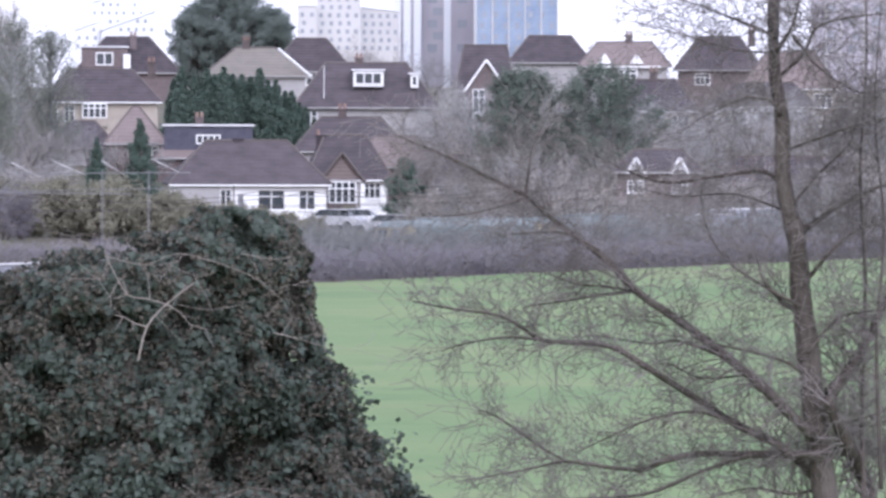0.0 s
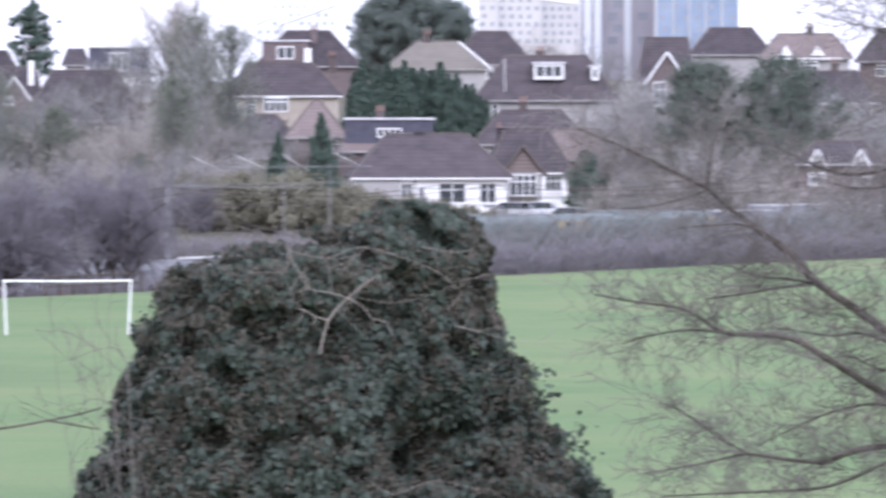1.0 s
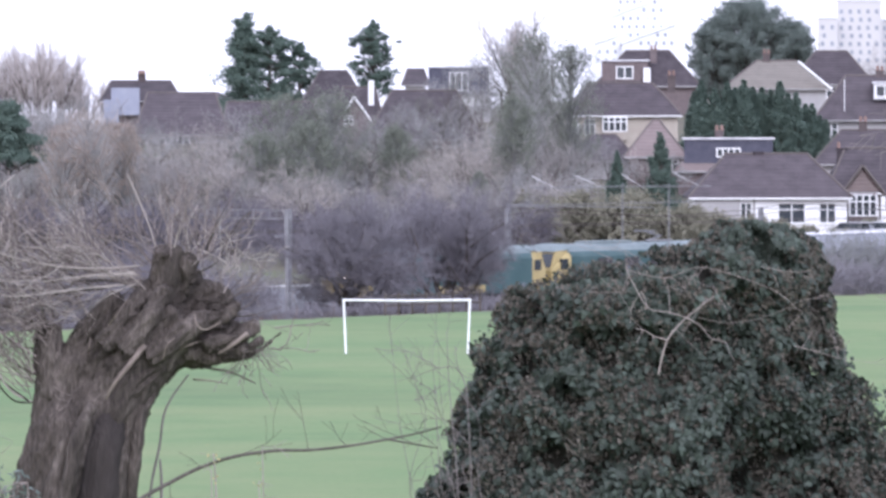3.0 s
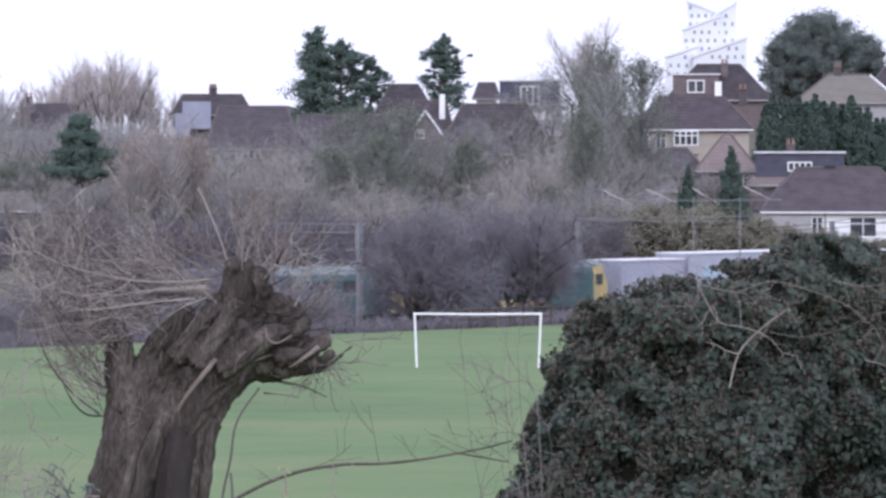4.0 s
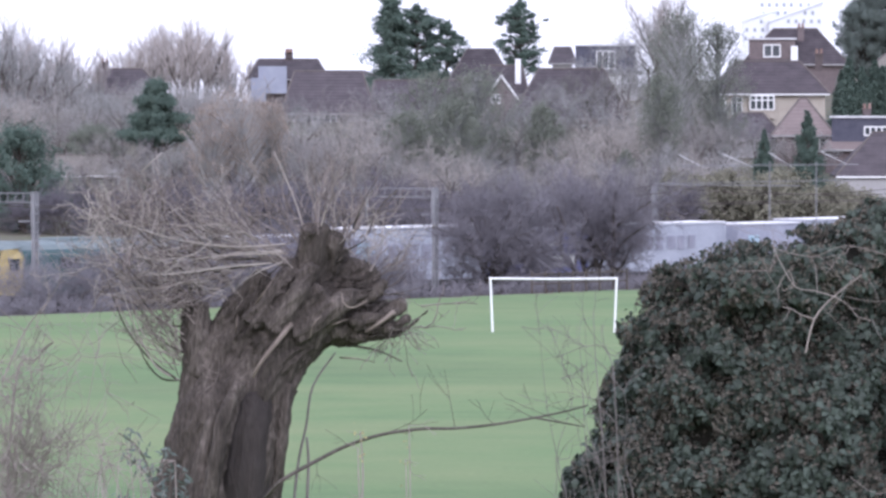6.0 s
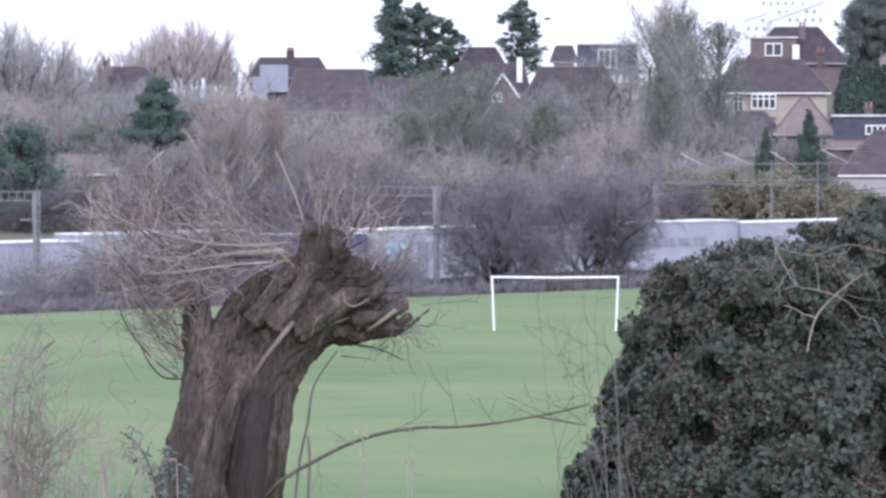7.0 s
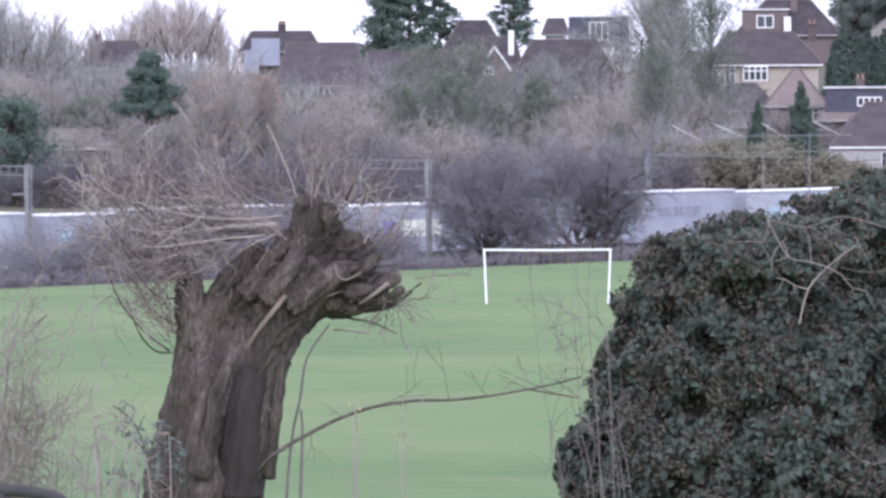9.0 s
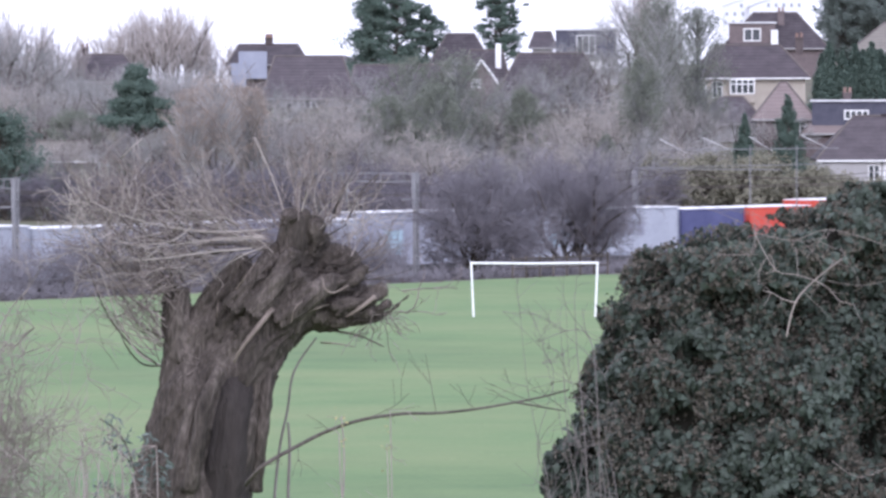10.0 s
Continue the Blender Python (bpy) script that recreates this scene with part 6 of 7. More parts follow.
    loc = np.array(out) @ inv[:3, :3].T + inv[:3, 3]
    loc = np.repeat(loc, 6, 0) + rng.normal(0, 0.05, (len(out) * 6, 3))
    vs, f = leaf_cloud(loc, rng.normal(0, 1, loc.shape) + [0, -1, 0.5], 0.045, rng, slim=0.85, fold=0.12)
    tagged(child("ivy_fringe", np_mesh("ivy_fringe", vs, [f], M_IVY), t), kind="stuff")
    # bare branches over its face
    world_limbs = [
        ([(1320, 690), (1335, 630), (1370, 590), (1418, 552)], 0.028, 0.022), ([(1370, 590), (1335, 580), (1300, 572), (1270, 520), (1262, 500)], 0.018, 0.008),
        ([(1300, 572), (1290, 545), (1270, 578)], 0.012, 0.005), ([(1340, 585), (1338, 540), (1330, 520)], 0.012, 0.006),
        ([(1262, 505), (1330, 520), (1390, 500), (1470, 520), (1530, 545), (1560, 570)], 0.012, 0.007), ([(1390, 590), (1450, 600), (1520, 585), (1568, 560)], 0.008, 0.004),
        ([(1200, 545), (1270, 545)], 0.008, 0.005), ([(1500, 500), (1560, 510), (1590, 505)], 0.01, 0.006), ([(1255, 495), (1200, 470), (1160, 460), (1110, 455)], 0.008, 0.003),
        ([(1300, 500), (1260, 470), (1200, 462), (1130, 440)], 0.006, 0.003), ([(1560, 640), (1600, 650), (1640, 662)], 0.012, 0.008), ([(1400, 910), (1450, 940), (1520, 915), (1600, 930)], 0.01, 0.006),
        ([(1350, 610), (1395, 655)], 0.008, 0.004), ([(1405, 555), (1360, 620)], 0.007, 0.005), ([(1640, 662), (1700, 670), (1790, 690)], 0.006, 0.002), ([(1620, 540), (1650, 530), (1690, 545)], 0.006, 0.002),
    ]
    segs = []
    for rows, r0, r1 in world_limbs:
        pl = [q + np.array([0, rng.normal(0, 0.03), 0]) for q in pts_at(D - 1.45, rows)]
        segs += limb(pl, r0 * 0.22, r1 * 0.22)
        tips = []
        for q in pl[1:]:
            if rng.uniform() < 0.5:
                dr = np.array([rng.normal(0, 1), rng.normal(0, 0.3), rng.normal(0.1, 0.6)])
                grow(tips, q, dr / np.linalg.norm(dr), rng.uniform(0.1, 0.3), r1 * 0.2, 1, rng, 2, 0.8, 0.02, thin=0.0012)
        segs += [s[:4] for s in tips]
    segs = [(np.array(s[0]) @ inv[:3, :3].T + inv[:3, 3], np.array(s[1]) @ inv[:3, :3].T + inv[:3, 3], s[2], s[3]) for s in segs]
    tagged(child("bare_branch_tangle", tubes("bare_branch_tangle", segs, M_TWIG_PALE, 6), t, "pale grey leafless branches"), kind="stuff")


ivy_bush()


def willow():
    D = 30.0
    rng = np.random.default_rng(77)
    a = (330 - MID) / STEP
    m = pose(D * math.sin(a), D * math.cos(a), 0)
    m.translation.z = ground_z(m.translation.x, m.translation.y)
    inv = np.array(m.inverted())
    loc = lambda q: np.array(q) @ inv[:3, :3].T + inv[:3, 3]
    t = thing("pollarded_willow", m, "old pollarded willow with gnarled head and thin bare shoots", "tree")
    L = lambda rows, r0, r1, fine=4: limb([loc(q) for q in pts_at(D, rows)], r0 * D / STEP, r1 * D / STEP, fine)
    high = lambda v: EYE + D * (LEVEL - v) / STEP - m.translation.z
    body = [L([(212, 1330), (236, 1100), (268, 900), (308, 780), (352, 690), (404, 604), (440, 550)], 118, 40, 8),
            L([(285, 1100, 0.1), (322, 900, -0.1), (356, 770, -0.1), (414, 650, -0.12), (470, 590, -0.1)], 62, 50, 8),
            L([(236, 900), (245, 790), (248, 700), (250, 660)], 36, 26, 7),
            L([(266, 840), (270, 740), (274, 680), (280, 648)], 40, 22, 7),
            L([(262, 860), (276, 760), (292, 690), (322, 624), (380, 564)], 56, 30, 7)]
    child("trunk", fused(body, "trunk", M_WILLOW, 0.012, (high(800), high(660)), 3), t)
    child("stub", fused([L([(252, 730), (248, 680), (242, 630), (240, 600)], 34, 23, 7)], "stub", M_WILLOW, 0.01, (high(300), high(200)), 6), t, "short upright sawn stub")
    head = [L([(372, 700), (450, 640), (520, 612), (552, 598)], 62, 34, 7), L([(400, 620), (440, 560), (470, 530)], 60, 40, 7),
            L([(440, 540), (486, 520), (500, 505)], 34, 14), L([(440, 570), (490, 548), (535, 552), (562, 574)], 36, 17), L([(480, 650), (550, 652), (596, 648)], 30, 12),
            L([(510, 610), (560, 614), (592, 614)], 30, 15), L([(470, 580), (520, 580), (550, 580)], 40, 22), L([(420, 560), (408, 540), (398, 528)], 24, 10),
            L([(340, 640, -0.2), (376, 590, -0.22), (408, 545, -0.15)], 22, 12), L([(380, 650, -0.25), (420, 590, -0.28), (446, 540, -0.2)], 24, 14), L([(420, 660, -0.25), (480, 612, -0.28), (530, 590, -0.15)], 22, 12)]
    child("head", fused(head, "head", M_WILLOW, 0.011, (high(720), high(660)), 5), t, "gnarled knuckled pollard head")
    # torn strands that run up and outward over the head
    dark_strands, pale_strands = [], []
    for i in range(95):
        f = rng.uniform(0, 1)
        u0, v0 = 290 + 190 * f + rng.normal(0, 24), 690 - 120 * f + rng.normal(0, 36)
        ln = rng.uniform(30, 95)
        ang = math.radians(rng.normal(64 - 34 * f, 13))
        off = -0.12 - 0.15 * rng.uniform() - 0.08 * (1 - abs(2 * f - 1))
        bend = rng.normal(0, 8)
        rows = [(u0, v0, off + 0.16), (u0 + 0.5 * ln * math.cos(ang) + bend * 0.5, v0 - 0.5 * ln * math.sin(ang), off), (u0 + ln * math.cos(ang), v0 - ln * math.sin(ang) + bend, off + 0.12)]
        r = rng.uniform(0.7, 2.3)
        (pale_strands if i % 11 == 0 else dark_strands).append(L(rows, r * 0.9, r * 0.35, 4))
    for i in range(46):
        u0, v0 = 500 + rng.normal(0, 22), 610 + rng.normal(0, 34)
        ln, ang = rng.uniform(40, 110), math.radians(rng.normal(8, 22))
        off = -0.13 - 0.1 * rng.uniform()
        rows = [(u0, v0, off + 0.14), (u0 + 0.5 * ln, v0 - 0.3 * ln * math.sin(ang), off), (u0 + ln * math.cos(ang), v0 - ln * math.sin(ang), off + 0.08)]
        r = rng.uniform(1.0, 2.8)
        (pale_strands if i == 5 else dark_strands).append(L(rows, r, r * 0.4, 4))
    tagged(child("torn_strand", skin(dark_strands, "torn_strand", M_WILLOW, 7, 0.3, 8), t), kind="stuff")
    tagged(child("pale_strand", skin(pale_strands, "pale_strand", M_SPLIT, 7, 0.3, 9), t, "pale splintered wood"), kind="stuff")
    for rows, r0, r1 in (([(342, 733, -0.36), (356, 708, -0.4), (384, 672, -0.38), (410, 640, -0.3)], 2.0, 5.5), ([(444, 664, -0.34), (449, 640, -0.38), (466, 624, -0.34)], 0.9, 1.4), ([(499, 584, -0.34), (503, 602, -0.38), (518, 611, -0.38), (545, 598, -0.34)], 1.0, 1.6), ([(540, 654, -0.26), (566, 638, -0.3), (592, 618, -0.26)], 1.5, 4.5)):
        child("split_wood", skin([L(rows, r0, r1)], "split_wood", M_SPLIT, 8, 0.2, 9), t, "pale splintered wood")
    # the sawn stub on the head, and long torn limbs that lean out of it
    def at(rows, off):
        return [(x / 1.484 - 57, y / 1.484 + 280, o + off) for x, y, o in rows]
    for rows, r0, r1 in (([(735, 470, 0.36), (745, 370, 0.2), (752, 280, 0.14)], 31, 22), ([(780, 460, 0.34), (798, 370, 0.2), (814, 305, 0.14)], 20, 11)):
        child("sawn_stub", fused([L(at(rows, -0.3), r0, r1, 6)], "sawn_stub", M_WILLOW, 0.01, (high(400), high(300)), 12), t, "upright sawn stub on the head")
    # limbs torn down to the tips of the head
    for i, (rows, r0, r1) in enumerate((([(480, 650, -0.1), (550, 660, -0.12), (605, 652, -0.05), (652, 614, 0)], 15, 3), ([(520, 640, -0.2), (570, 626, -0.22), (606, 604, -0.15)], 13, 8),
                                        ([(500, 600, -0.2), (548, 590, -0.2), (574, 562, -0.12)], 12, 8), ([(540, 650, -0.18), (590, 642, -0.2), (618, 628, -0.15)], 11, 6))):
        child("torn_limb", fused([L(rows, r0, r1, 6)], "torn_limb", M_WILLOW, 0.008, (high(720), high(660)), 20 + i), t)
    sticks = [([(690, 322), (560, 330), (430, 318), (300, 285), (215, 245)], 2.4, 1.0), ([(670, 342), (590, 345), (480, 358), (380, 370)], 2.3, 0.9), ([(640, 374), (520, 384), (405, 398), (310, 405)], 2.1, 0.8),
              ([(665, 345), (560, 352), (470, 350)], 1.8, 0.8), ([(772, 276), (780, 245), (790, 220)], 2.4, 1.2), ([(800, 295), (822, 230), (836, 150)], 1.8, 0.7),
              ([(560, 318), (530, 285), (490, 272), (440, 280)], 1.6, 0.9), ([(600, 310), (560, 290), (500, 300), (470, 280)], 1.4, 0.8), ([(300, 135), (330, 105), (355, 82)], 2.4, 1.2), ([(215, 250), (170, 160), (140, 118)], 1.6, 0.8),
              ([(670, 370), (600, 400), (545, 440)], 1.8, 1.0), ([(410, 560), (300, 480), (225, 380), (180, 240)], 2.2, 0.9), ([(405, 620), (290, 580), (240, 480), (190, 400)], 2.0, 0.8), ([(400, 640), (330, 620), (270, 540), (235, 480)], 1.9, 0.8),
              ([(840, 290), (870, 240), (920, 165)], 1.5, 0.6), ([(900, 350), (930, 290), (950, 200)], 1.3, 0.5), ([(720, 260), (750, 160), (760, 60)], 1.2, 0.5), ([(780, 260), (820, 120), (850, 20)], 1.2, 0.5)]
    for i, (rows, r0, r1) in enumerate(sticks):
        child("long_shoot", skin([limb([loc(q) for q in pts_at(D, at([(x, y, rng.normal(0, 0.06)) for x, y in rows], -0.3))], r0 * 0.62 * D / STEP, r1 * 0.62 * D / STEP, 4)], "long_shoot", M_BLEACHED if i in (0, 1, 2, 3, 4, 6, 7, 8, 10) else M_SHOOT, 5), t)
    # a slab of loose bark and stems by the trunk
    slab = [L([(385, 900), (395, 830), (408, 770), (418, 755)], 9, 6), L([(396, 1320), (408, 1050), (420, 900), (436, 820), (448, 750), (488, 690)], 3.0, 1.5), L([(430, 1320), (436, 1000), (440, 890), (437, 840)], 3.2, 2)]
    # bark lips round a hollow; the inset's dark colour stands in for its shade
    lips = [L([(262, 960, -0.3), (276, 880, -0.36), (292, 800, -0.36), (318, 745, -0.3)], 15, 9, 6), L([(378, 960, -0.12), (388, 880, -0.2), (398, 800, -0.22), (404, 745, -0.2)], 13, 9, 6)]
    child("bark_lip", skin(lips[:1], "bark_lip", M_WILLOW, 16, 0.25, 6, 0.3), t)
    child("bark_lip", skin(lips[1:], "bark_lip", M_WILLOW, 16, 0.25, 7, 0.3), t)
    child("decayed_heartwood", skin([L([(322, 990, -0.16), (330, 900, -0.2), (342, 800, -0.2), (360, 742, -0.1)], 44, 28, 7)], "decayed_heartwood", M_HOLLOW, 30, 0.1, 8, 0.25), t, "dark wood in the hollow, coloured for its shade")
    for i, sg in enumerate(slab):
        child("side_stem", skin([sg], "side_stem", M_WILLOW if i == 0 else M_TWIG_NEAR, 8, 0.2, 2), t)
    shoots = []

    def shoot(u, v, du, dv, n, spread, r=1.15, lev=1, back=0.0, kids=3):
        for i in range(n):
            p = loc(spot(u + rng.normal(0, 9), v + rng.normal(0, 9), D + rng.normal(back, 0.15)))
            d = np.array([du + rng.normal(0, spread), rng.normal(0, 0.4), -dv + rng.normal(0, spread)])
            ln = np.linalg.norm([du, dv]) * rng.uniform(0.6, 1.15) * D / STEP
            d /= np.linalg.norm(d)
            grow(shoots, p, d, ln, r * rng.uniform(0.7, 1.3) * D / STEP, lev, rng, kids, 0.55, 0.03, steps=5, shrink=0.5, thin=0.0019, wob=0.26)
    S = lambda u, v, du, dv, n, sp, **kw: shoot(u, v, du / 1.0, dv / 1.0, n, sp * math.hypot(du, dv), **kw)
    for row in ((405, 520, -230, -30, 30, 0.25), (400, 530, -210, -110, 20, 0.3), (240, 590, -150, -110, 22, 0.4), (236, 600, -110, 30, 16, 0.4), (212, 715, -80, -110, 16, 0.5),
                (460, 475, -20, -140, 14, 0.35), (500, 490, 50, -110, 16, 0.4), (430, 490, -120, -140, 14, 0.35), (560, 560, 60, -80, 16, 0.6), (300, 560, -210, -90, 18, 0.4), (120, 540, -70, -120, 16, 0.5), (520, 470, 30, -90, 16, 0.6)):
        S(*row[:4], int(row[4] * 0.7), row[5])
    for row in ((150, 470, -60, -80, 30, 0.9), (250, 500, -120, -50, 34, 0.7), (330, 485, -70, -50, 34, 0.9), (100, 440, -40, -60, 24, 1.0), (190, 430, -60, -40, 24, 1.0), (150, 600, -50, -70, 20, 0.8), (480, 400, 10, -60, 20, 0.8)):
        S(*row[:4], int(row[4] * 0.75), row[5], r=0.6)
    S(214, 690, -110, -110, 18, 0.25)
    S(228, 610, -130, -100, 14, 0.3)
    S(600, 645, 30, 60, 18, 0.7, r=0.9)
    S(640, 625, 100, -20, 3, 0.2, r=1.4)
    S(280, 690, 30, 50, 16, 0.9, r=1.0)
    tagged(child("shoot_tangle", tubes("shoot_tangle", [s[:4] for s in shoots], M_SHOOT, 3), t, "thin brown bare shoots"), kind="stuff")
    shoots.clear()
    for row in ((400, 522, -190, -20, 10, 0.22), (330, 500, -110, -40, 14, 0.5), (250, 500, -110, -20, 16, 0.7), (160, 470, -80, -60, 18, 0.9), (90, 450, -50, -40, 14, 0.9), (200, 560, -120, -40, 12, 0.6), (90, 520, -60, -80, 12, 0.8), (300, 590, -130, -80, 12, 0.5), (470, 480, 20, -110, 8, 0.5), (540, 520, 40, -80, 8, 0.8), (560, 470, 40, -70, 8, 0.9)):
        S(*row, r=0.85, kids=4)
    tagged(child("bleached_shoot_tangle", tubes("bleached_shoot_tangle", [s[:4] for s in shoots], M_BLEACHED, 3), t, "pale bleached curling shoots"), kind="stuff")
    arcs = ([(240, 600), (200, 560), (150, 520), (110, 470)], [(236, 596), (190, 590), (140, 560), (90, 500)], [(205, 735), (160, 700), (120, 650), (95, 590), (80, 540)], [(215, 738), (180, 735), (150, 700), (128, 640)],
            [(240, 640), (190, 640), (150, 600), (120, 540)], [(300, 560), (240, 520), (170, 500), (100, 430)], [(330, 540), (260, 500), (200, 440), (150, 400)], [(520, 470), (540, 420), (575, 360)],
            [(545, 480), (570, 430), (600, 400)], [(220, 690), (170, 660), (140, 610), (70, 580)], [(250, 700), (300, 720), (330, 745), (350, 790)], [(238, 596), (215, 540), (160, 480), (70, 440)], [(250, 590), (235, 520), (190, 460), (180, 400)],
            [(380, 520), (290, 525), (190, 520), (110, 545), (60, 600)], [(370, 530), (280, 545), (190, 560), (150, 600)])
    for rows in arcs:
        child("arched_shoot", skin([limb([loc(q) for q in pts_at(D, [(p[0], p[1], rng.normal(0, 0.1)) for p in rows])], 2.1 * D / STEP, 0.9 * D / STEP, 5)], "arched_shoot", M_BARK, 5), t)
    for rows, r0, r1 in (([(435, 480), (420, 430), (400, 380), (380, 335)], 3, 1.6), ([(400, 515), (340, 508), (270, 500), (200, 484)], 3, 1.4), ([(395, 528), (320, 536), (230, 548)], 3, 1.4), ([(400, 510), (310, 496), (250, 470), (170, 462), (110, 470)], 2.6, 1.2),
                         ([(380, 520), (330, 478), (280, 462), (200, 468), (140, 500)], 2.4, 1.2), ([(490, 470), (486, 430), (505, 390)], 2.4, 1.2), ([(212, 738), (172, 715), (140, 660), (118, 600), (105, 560)], 3, 1.5), ([(205, 700), (150, 660), (125, 590)], 2.4, 1.2)):
        child("long_shoot", skin([limb([loc(q) for q in pts_at(D, rows)], r0 * 0.58 * D / STEP, r1 * 0.58 * D / STEP, 4)], "long_shoot", M_BLEACHED, 5), t)


willow()


def right_tree():
    D = 27.0
    k = D / STEP
    rng = np.random.default_rng(101)
    a = (2545 - MID) / STEP
    m = pose(D * math.sin(a), D * math.cos(a), 0)
    m.translation.z = ground_z(m.translation.x, m.translation.y)
    inv = np.array(m.inverted())
    loc = lambda q: np.array(q) @ inv[:3, :3].T + inv[:3, 3]
    t = thing("bare_alder_tree", m, "bare winter tree with a mossy grey trunk and twiggy spreading limbs", "tree")
    L = lambda rows, r0, r1, fine=4: limb([loc(q) for q in pts_at(D, [(r[0] + 1075, r[1] + 52) + tuple(r[2:]) for r in rows])], r0 * k, r1 * k, fine)
    trunk = [L([(1500, 1250), (1480, 1000), (1462, 880), (1440, 720), (1428, 600), (1415, 500), (1408, 420), (1385, 320), (1382, 210), (1368, 120), (1366, 0), (1372, -120)], 27, 8)]
    child("trunk", skin(trunk, "trunk", M_BARK, 14, 0.16, 1), t)
    limbs = [
        ([(1440, 770), (1360, 690), (1290, 630), (1210, 570), (1130, 515), (1070, 455), (1010, 410), (965, 375), (930, 345), (860, 310), (790, 275), (735, 252), (700, 238)], 17, 4),
        ([(1450, 850), (1390, 790), (1300, 745), (1230, 700), (1150, 650), (1085, 612), (1020, 604), (960, 600), (920, 575), (880, 556), (800, 545), (730, 532)], 15, 3),
        ([(1455, 800), (1330, 800), (1240, 800), (1180, 812), (1140, 828), (1080, 825), (1000, 815), (930, 830), (820, 850)], 13, 3),
        ([(930, 345), (935, 300), (945, 250), (985, 205)], 5, 1.5), ([(1130, 515), (1080, 505), (1020, 500), (970, 480)], 5, 2), ([(1130, 512), (1060, 520), (1000, 530), (930, 540)], 6, 2),
        ([(960, 600), (900, 595), (830, 605), (780, 620)], 5, 2), ([(930, 770), (880, 735), (850, 725)], 5, 3), ([(1012, 818), (985, 805), (950, 785), (930, 770)], 5, 4), ([(1290, 630), (1200, 600), (1150, 605), (1050, 590)], 6, 2),
        ([(1412, 410), (1440, 390), (1490, 355), (1568, 320)], 12, 5), ([(1470, 690), (1510, 640), (1540, 580), (1580, 500)], 22, 9), ([(1385, 330), (1350, 300), (1260, 310), (1180, 320), (1110, 300), (1050, 270)], 8, 2),
        ([(1380, 200), (1360, 175), (1320, 170), (1290, 180), (1230, 210)], 5, 2), ([(1366, 60), (1320, 40), (1270, 20), (1200, -5)], 6, 2), ([(1370, 90), (1400, 40), (1420, -40)], 8, 4), ([(1380, 130), (1420, 90), (1450, 40), (1560, 20)], 7, 3),
        ([(1430, 560), (1385, 530), (1350, 490), (1335, 440)], 9, 3), ([(1530, 900), (1525, 700), (1530, 500), (1520, 300), (1530, 100), (1525, -60)], 8, 4), ([(1560, 860), (1550, 600), (1562, 400), (1545, 200), (1555, 0)], 7, 3),
        ([(1420, 500), (1470, 440), (1520, 400), (1580, 390)], 8, 3), ([(1390, 370), (1300, 340), (1200, 345), (1130, 330)], 4, 1.5), ([(930, 348), (880, 365), (820, 378), (780, 380)], 4, 1.5), ([(1060, 440), (1000, 410), (940, 410), (880, 415)], 4, 1.5),
        ([(1330, 802), (1250, 828), (1150, 870), (1050, 880), (950, 885), (850, 890)], 7, 3), ([(1300, 745), (1230, 725), (1150, 740), (1080, 770), (1020, 800)], 5, 2), ([(1440, 690), (1400, 640), (1290, 610), (1230, 600)], 6, 2), ([(1320, 660), (1240, 665), (1180, 640), (1120, 655)], 4, 1.5),
        ([(1560, 960), (1535, 860), (1500, 780), (1462, 700)], 26, 18), ([(1400, 60), (1450, 120), (1520, 160), (1580, 150)], 5, 1.5), ([(1395, 260), (1450, 240), (1520, 215), (1590, 200)], 5, 1.5), ([(1368, 90), (1300, 85), (1210, 60), (1120, 35)], 4, 1.2),
        ([(1400, 360), (1450, 300), (1500, 250), (1520, 180)], 5, 1.5), ([(1440, 720), (1500, 740), (1568, 720)], 6, 2), ([(1430, 620), (1480, 560), (1540, 545), (1600, 540)], 6, 2), ([(1450, 860), (1400, 870), (1330, 860), (1250, 880)], 6, 2),
        ([(1420, 540), (1300, 470), (1250, 400), (1240, 330)], 5, 1.5), ([(1366, 20), (1390, -20), (1470, -60)], 5, 2)]
    limb_segs, twigs = [], []
    for rows, r0, r1 in limbs:
        rows = [(r[0], r[1], rng.normal(0, 0.12)) for r in rows]
        ss = L(rows, r0 * 0.58, min(r1, 2.2) * 0.5 if r1 < 5 else r1 * 0.6)
        limb_segs.append(ss)
        for s in ss[2:]:
            for j in range(6 if r0 > 4.5 else 4):
                if rng.uniform() < (0.95 if s[0][0] > -150 * k or s[0][2] + m.translation.z > EYE + 0.1 else 0.6):
                    d0 = s[1] - s[0]
                    d0 = d0 / (np.linalg.norm(d0) + 1e-9)
                    dr = d0 * 0.5 + np.array([rng.normal(-0.2, 0.6), rng.normal(0, 0.5), rng.normal(0.12, 0.6)])
                    grow(twigs, s[0], dr / np.linalg.norm(dr), rng.uniform(0.08, 0.34), max(s[2] * 0.2, 0.002), 2, rng, 2 + int(rng.uniform() < 0.7), 0.8, 0.02, steps=2, shrink=0.62, thin=0.0015, wob=0.2)
    for i, ss in enumerate(limb_segs):
        child("limb", skin([ss], "limb", M_BARK, 8, 0.15, 4 + i), t)
    tagged(child("twig_mass", tubes("twig_mass", [s[:4] for s in twigs], M_TWIG_NEAR, 3), t, "fine bare twigs"), kind="stuff")


right_tree()


M_YELLOWED = material("yellowed_leaves", [(0.3, 0.28, 0.13), (0.45, 0.41, 0.22)], scale=6.0, island=0.5, thin=0.3)


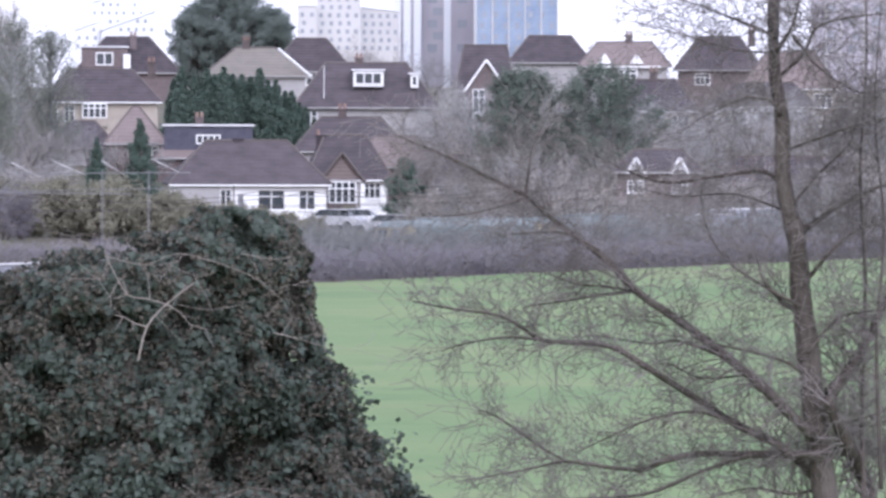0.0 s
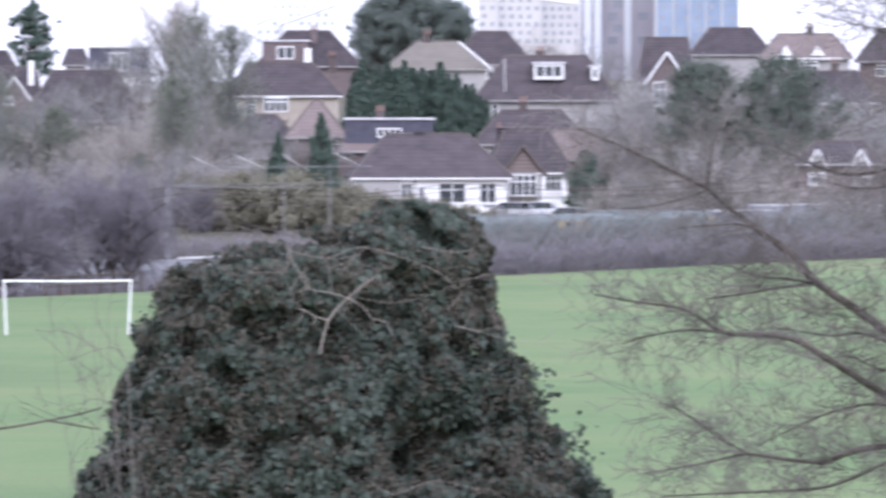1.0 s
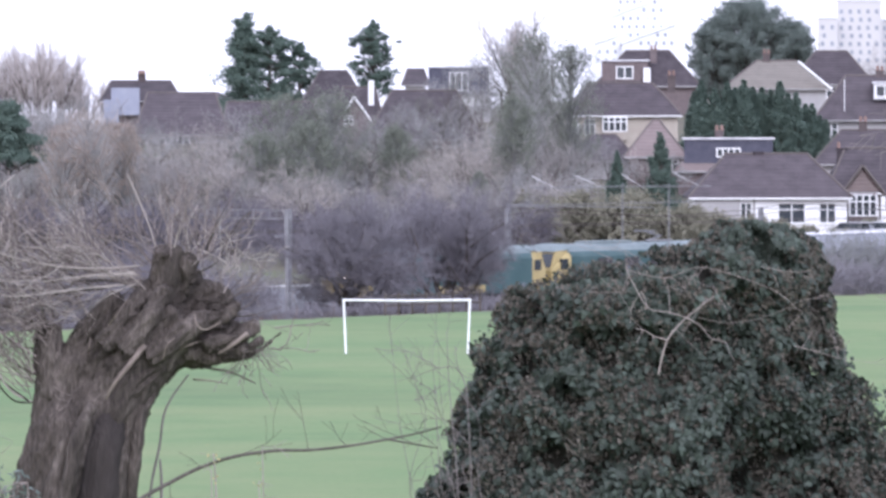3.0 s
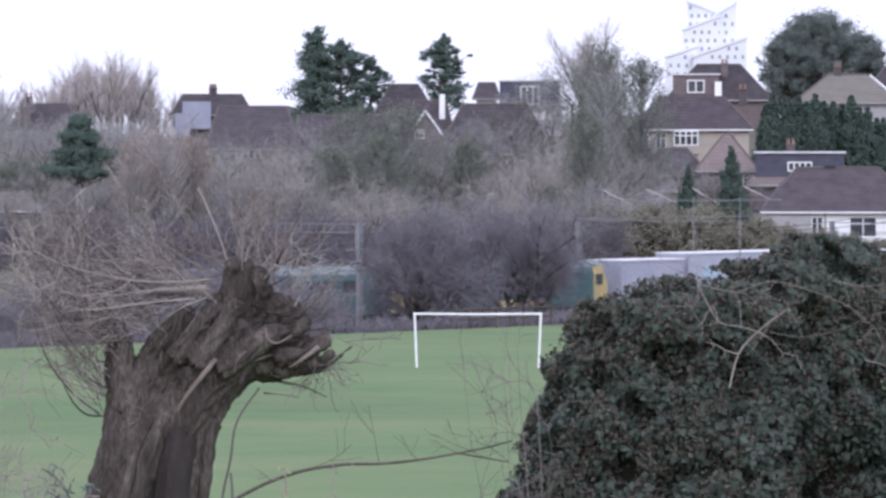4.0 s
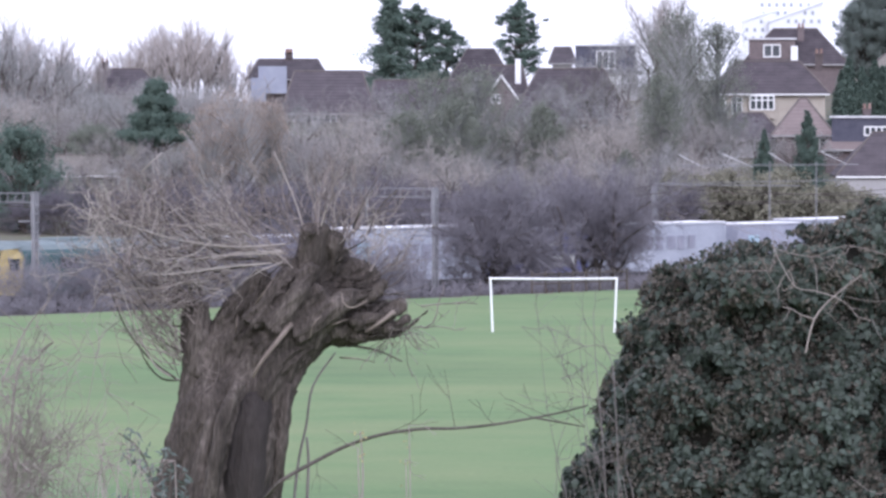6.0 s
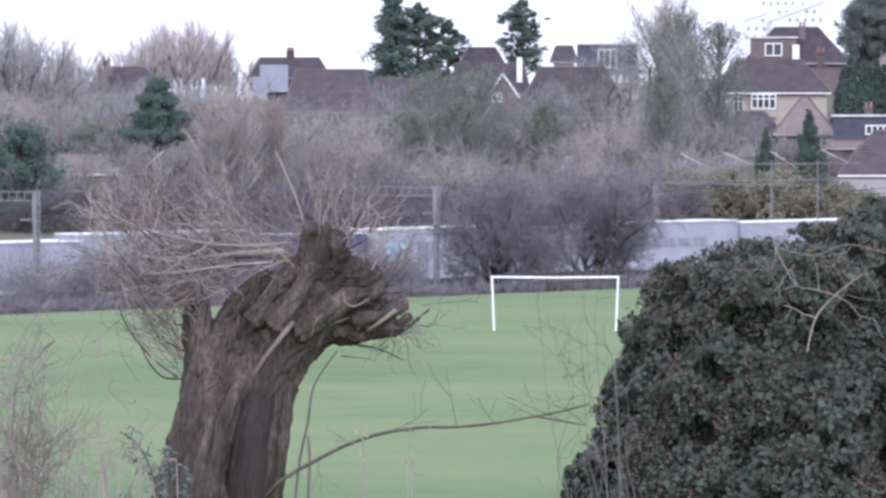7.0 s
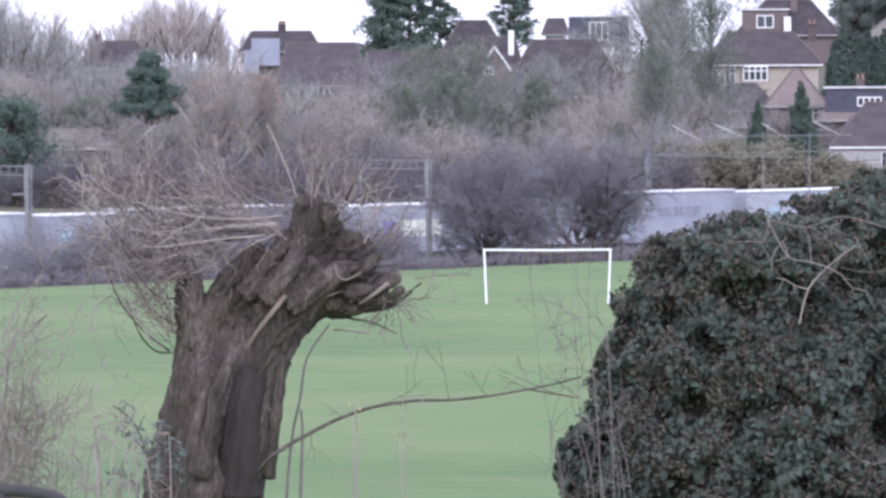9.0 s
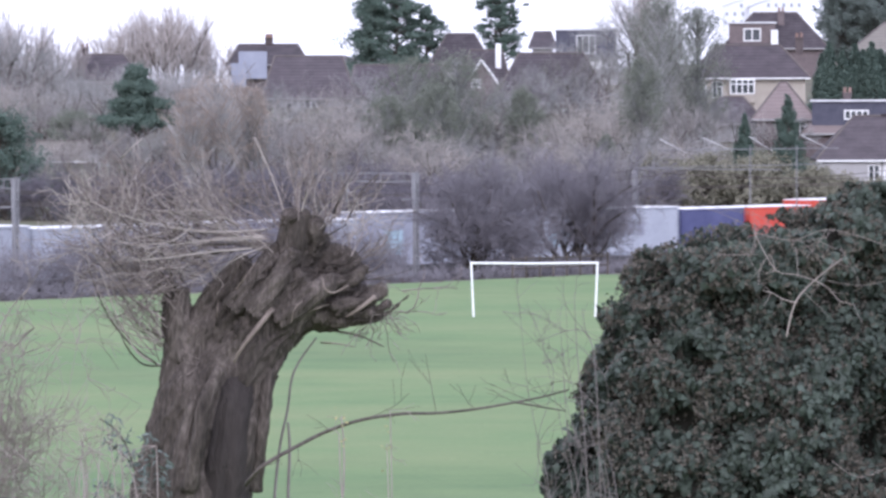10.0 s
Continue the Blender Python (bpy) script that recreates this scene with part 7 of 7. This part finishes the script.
def near_scrub():
    """Brambles and pale dry stems below the trees."""
    rng = np.random.default_rng(55)
    D = 26.0

    def stems(name, rows, label, mat, d=D, cat="shrub", tip=(2, 3), size=(0.1, 0.35)):
        c = pts_at(d, [rows[0][0][0]])[0]
        ob = thing(name, pose(c[0], c[1], ground_z(c[0], c[1])), label, cat)
        o = np.array(ob.matrix_world.translation)
        tips = []
        for pts, r0, r1 in rows:
            pl = [q - o for q in pts_at(d, [(p[0], p[1], rng.normal(0, 0.06)) for p in pts])]
            child("stem", skin([limb(pl, r0 * d / STEP, r1 * d / STEP, 4)], "stem", mat, 5), ob)
            for q in pl[1:]:
                for j in range(rng.integers(*tip) if tip[1] > tip[0] else tip[0]):
                    dr = np.array([rng.normal(0, 1), rng.normal(0, 0.4), rng.normal(0.3, 0.7)])
                    grow(tips, q, dr / np.linalg.norm(dr), rng.uniform(*size), 0.0024, 1, rng, 3, 0.7, 0.03, thin=0.0012)
        tagged(child("twig_mass", tubes("twig_mass", [s[:4] for s in tips], mat, 3), ob), kind="stuff")
        return ob
    bottom = lambda u: (u, 1290)
    stems("fallen_branch", [([(362, 950), (395, 916), (455, 882), (510, 855), (570, 836), (640, 826), (700, 825), (770, 818), (840, 806), (890, 796), (935, 784)], 4.2, 1.6), ([(840, 806), (890, 815), (930, 822)], 2, 1)], "long thin bare branch arching from the willow", M_BARK, 29.0, "branch", (1, 1))
    weed = stems("dry_stems", [([bottom(500), (535, 960), (532, 830)], 3, 1.2), ([bottom(625), (620, 900), (618, 820)], 1.5, 0.8), ([bottom(575), (535, 1000), (528, 860)], 2, 1), ([bottom(620), (615, 980), (612, 880)], 1.6, 0.8)], "thin upright dry weed stems", M_TWIG_PALE, 26.0, "weed", (1, 1), (0.05, 0.15))
    spots = np.array([spot(u + rng.normal(0, 5), v + rng.normal(0, 12), 26.0) for u, v in ((532, 850), (525, 835), (538, 870), (618, 840), (612, 890)) for i in range(4)]) - np.array(weed.matrix_world.translation)
    vs, f = leaf_cloud(spots, rng.normal(0, 1, spots.shape) + [0, -1, 0.4], 0.022, rng, slim=0.6, fold=0.15)
    tagged(child("withered_leaves", np_mesh("withered_leaves", vs, [f], M_YELLOWED), weed, "small yellowed leaves"), kind="stuff")
    rows = []
    for i in range(8):
        u = 940 + rng.normal(0, 40)
        rows.append(([bottom(u + 30), (u + 10, 980), (u - 10, 880), (u - 30 + rng.normal(0, 25), 800 + rng.normal(0, 50)), (u - 70 + rng.normal(0, 40), 730 + rng.normal(0, 50))], 0.9, 0.4))
    rows.append(([bottom(980), (965, 900), (950, 720), (945, 620)], 1.3, 0.6))
    rows.append(([bottom(1000), (985, 800), (970, 690), (930, 680), (880, 700)], 1.2, 0.6))
    stems("bramble", rows, "thin arching bare bramble stems", M_TWIG_NEAR, 30.5, "shrub", (1, 3), (0.08, 0.3))
    rows = []
    for i in range(40):
        u = -100 + abs(rng.normal(0, 50))
        top = 690 + rng.uniform(0, 240)
        rows.append(([bottom(u - 20), (u - 10, 1000), (u, (1000 + top) / 2), (u + rng.normal(15, 25), top)], 1.0, 0.5))
    rows += [([bottom(-110), (-80, 760), (-40, 700), (-10, 670)], 3, 1.2), ([(-100, 740), (-60, 650), (-20, 600)], 2, 1)]
    stems("pale_bare_shrub", rows, "tangled pale bare shrub", M_TWIG_PALE, 24.0, "shrub", (3, 5), (0.08, 0.3))
    rows = []
    for i in range(42):
        u = 2440 + 240 * rng.uniform()
        rows.append(([(u + rng.normal(0, 10), 1290), (u + rng.normal(0, 10), 1000), (u + rng.normal(0, 25), 850), (u + rng.normal(0, 50), 700 + rng.uniform(0, 130))], 1.8, 0.7))
    stems("twiggy_undergrowth", rows, "dense tangle of dark bare twigs under the tree", M_TWIG_NEAR, 27.5, "shrub", (3, 6), (0.08, 0.3))
    rows = []
    for i in range(16):
        u = 130 + rng.normal(0, 45)
        rows.append(([bottom(u), (u, 980), (u + rng.normal(0, 20), 880 + rng.uniform(-40, 60))], 1.8, 0.8))
    stems("low_dry_scrub", rows, "low tangle of dry pale twigs", M_TWIG_PALE, 28.0, "shrub", (2, 4), (0.06, 0.2))


near_scrub()


def trunk_plant():
    """A grey-green weed that leans out beside the willow's foot."""
    rng = np.random.default_rng(33)
    D = 28.6
    c = spot(175, 1000, D)
    ob = thing("grey_leaved_weed", pose(c.x, c.y, ground_z(c.x, c.y)), "grey-green leafy weed at the willow's foot", "weed")
    o = np.array(ob.matrix_world.translation)
    pts, nrm = [], []
    for rows in ([(175, 1260), (178, 1000), (165, 920), (140, 860), (105, 832)], [(175, 1260), (182, 1000), (172, 930), (150, 900), (115, 872)], [(175, 1260), (190, 980), (196, 900), (180, 862)], [(175, 1260), (150, 1010), (130, 960), (95, 952)], [(200, 1260), (215, 1000), (222, 940), (215, 905)]):
        sg = limb([q - o for q in pts_at(D, rows)], 0.008, 0.004, 6)
        child("stem", skin([sg], "stem", M_BARK, 6), ob)
        for s in sg[8:]:
            for j in range(3):
                pts.append(s[0] + rng.normal(0, 0.026, 3))
                nrm.append(rng.normal(0, 1, 3) + [0, -1, 0.6])
    vs, f = leaf_cloud(np.array(pts), np.array(nrm), 0.062, rng, slim=0.28, fold=0.1, hang=0.8)
    tagged(child("foliage", np_mesh("foliage", vs, [f], M_WEED), ob), kind="stuff")


M_WEED = material("grey_green_weed_leaves", [(0.09, 0.115, 0.105), (0.17, 0.2, 0.18)], scale=4.0, island=0.6)
trunk_plant()


def handrail():
    D = 18.0
    c = spot(-60, 985, D)
    ob = thing("metal_handrail", pose(c.x, c.y, ground_z(c.x, c.y)), "dark curved metal handrail in the garden", "handrail")
    o = np.array(ob.matrix_world.translation)
    child("rail", skin([limb([q - o for q in pts_at(D, [(-240, 978), (-94, 980), (-40, 984), (10, 998), (30, 1030), (34, 1100)])], 0.022, 0.022, 4)], "rail", M_UNDER, 10), ob)
    for u in (-94, -10):
        p = np.array(spot(u, 985, D))
        child("post", skin([[(p - o, np.array([p[0] - o[0], p[1] - o[1], -0.2]), 0.02, 0.02)]], "post", M_UNDER, 8), ob)


handrail()

motions()
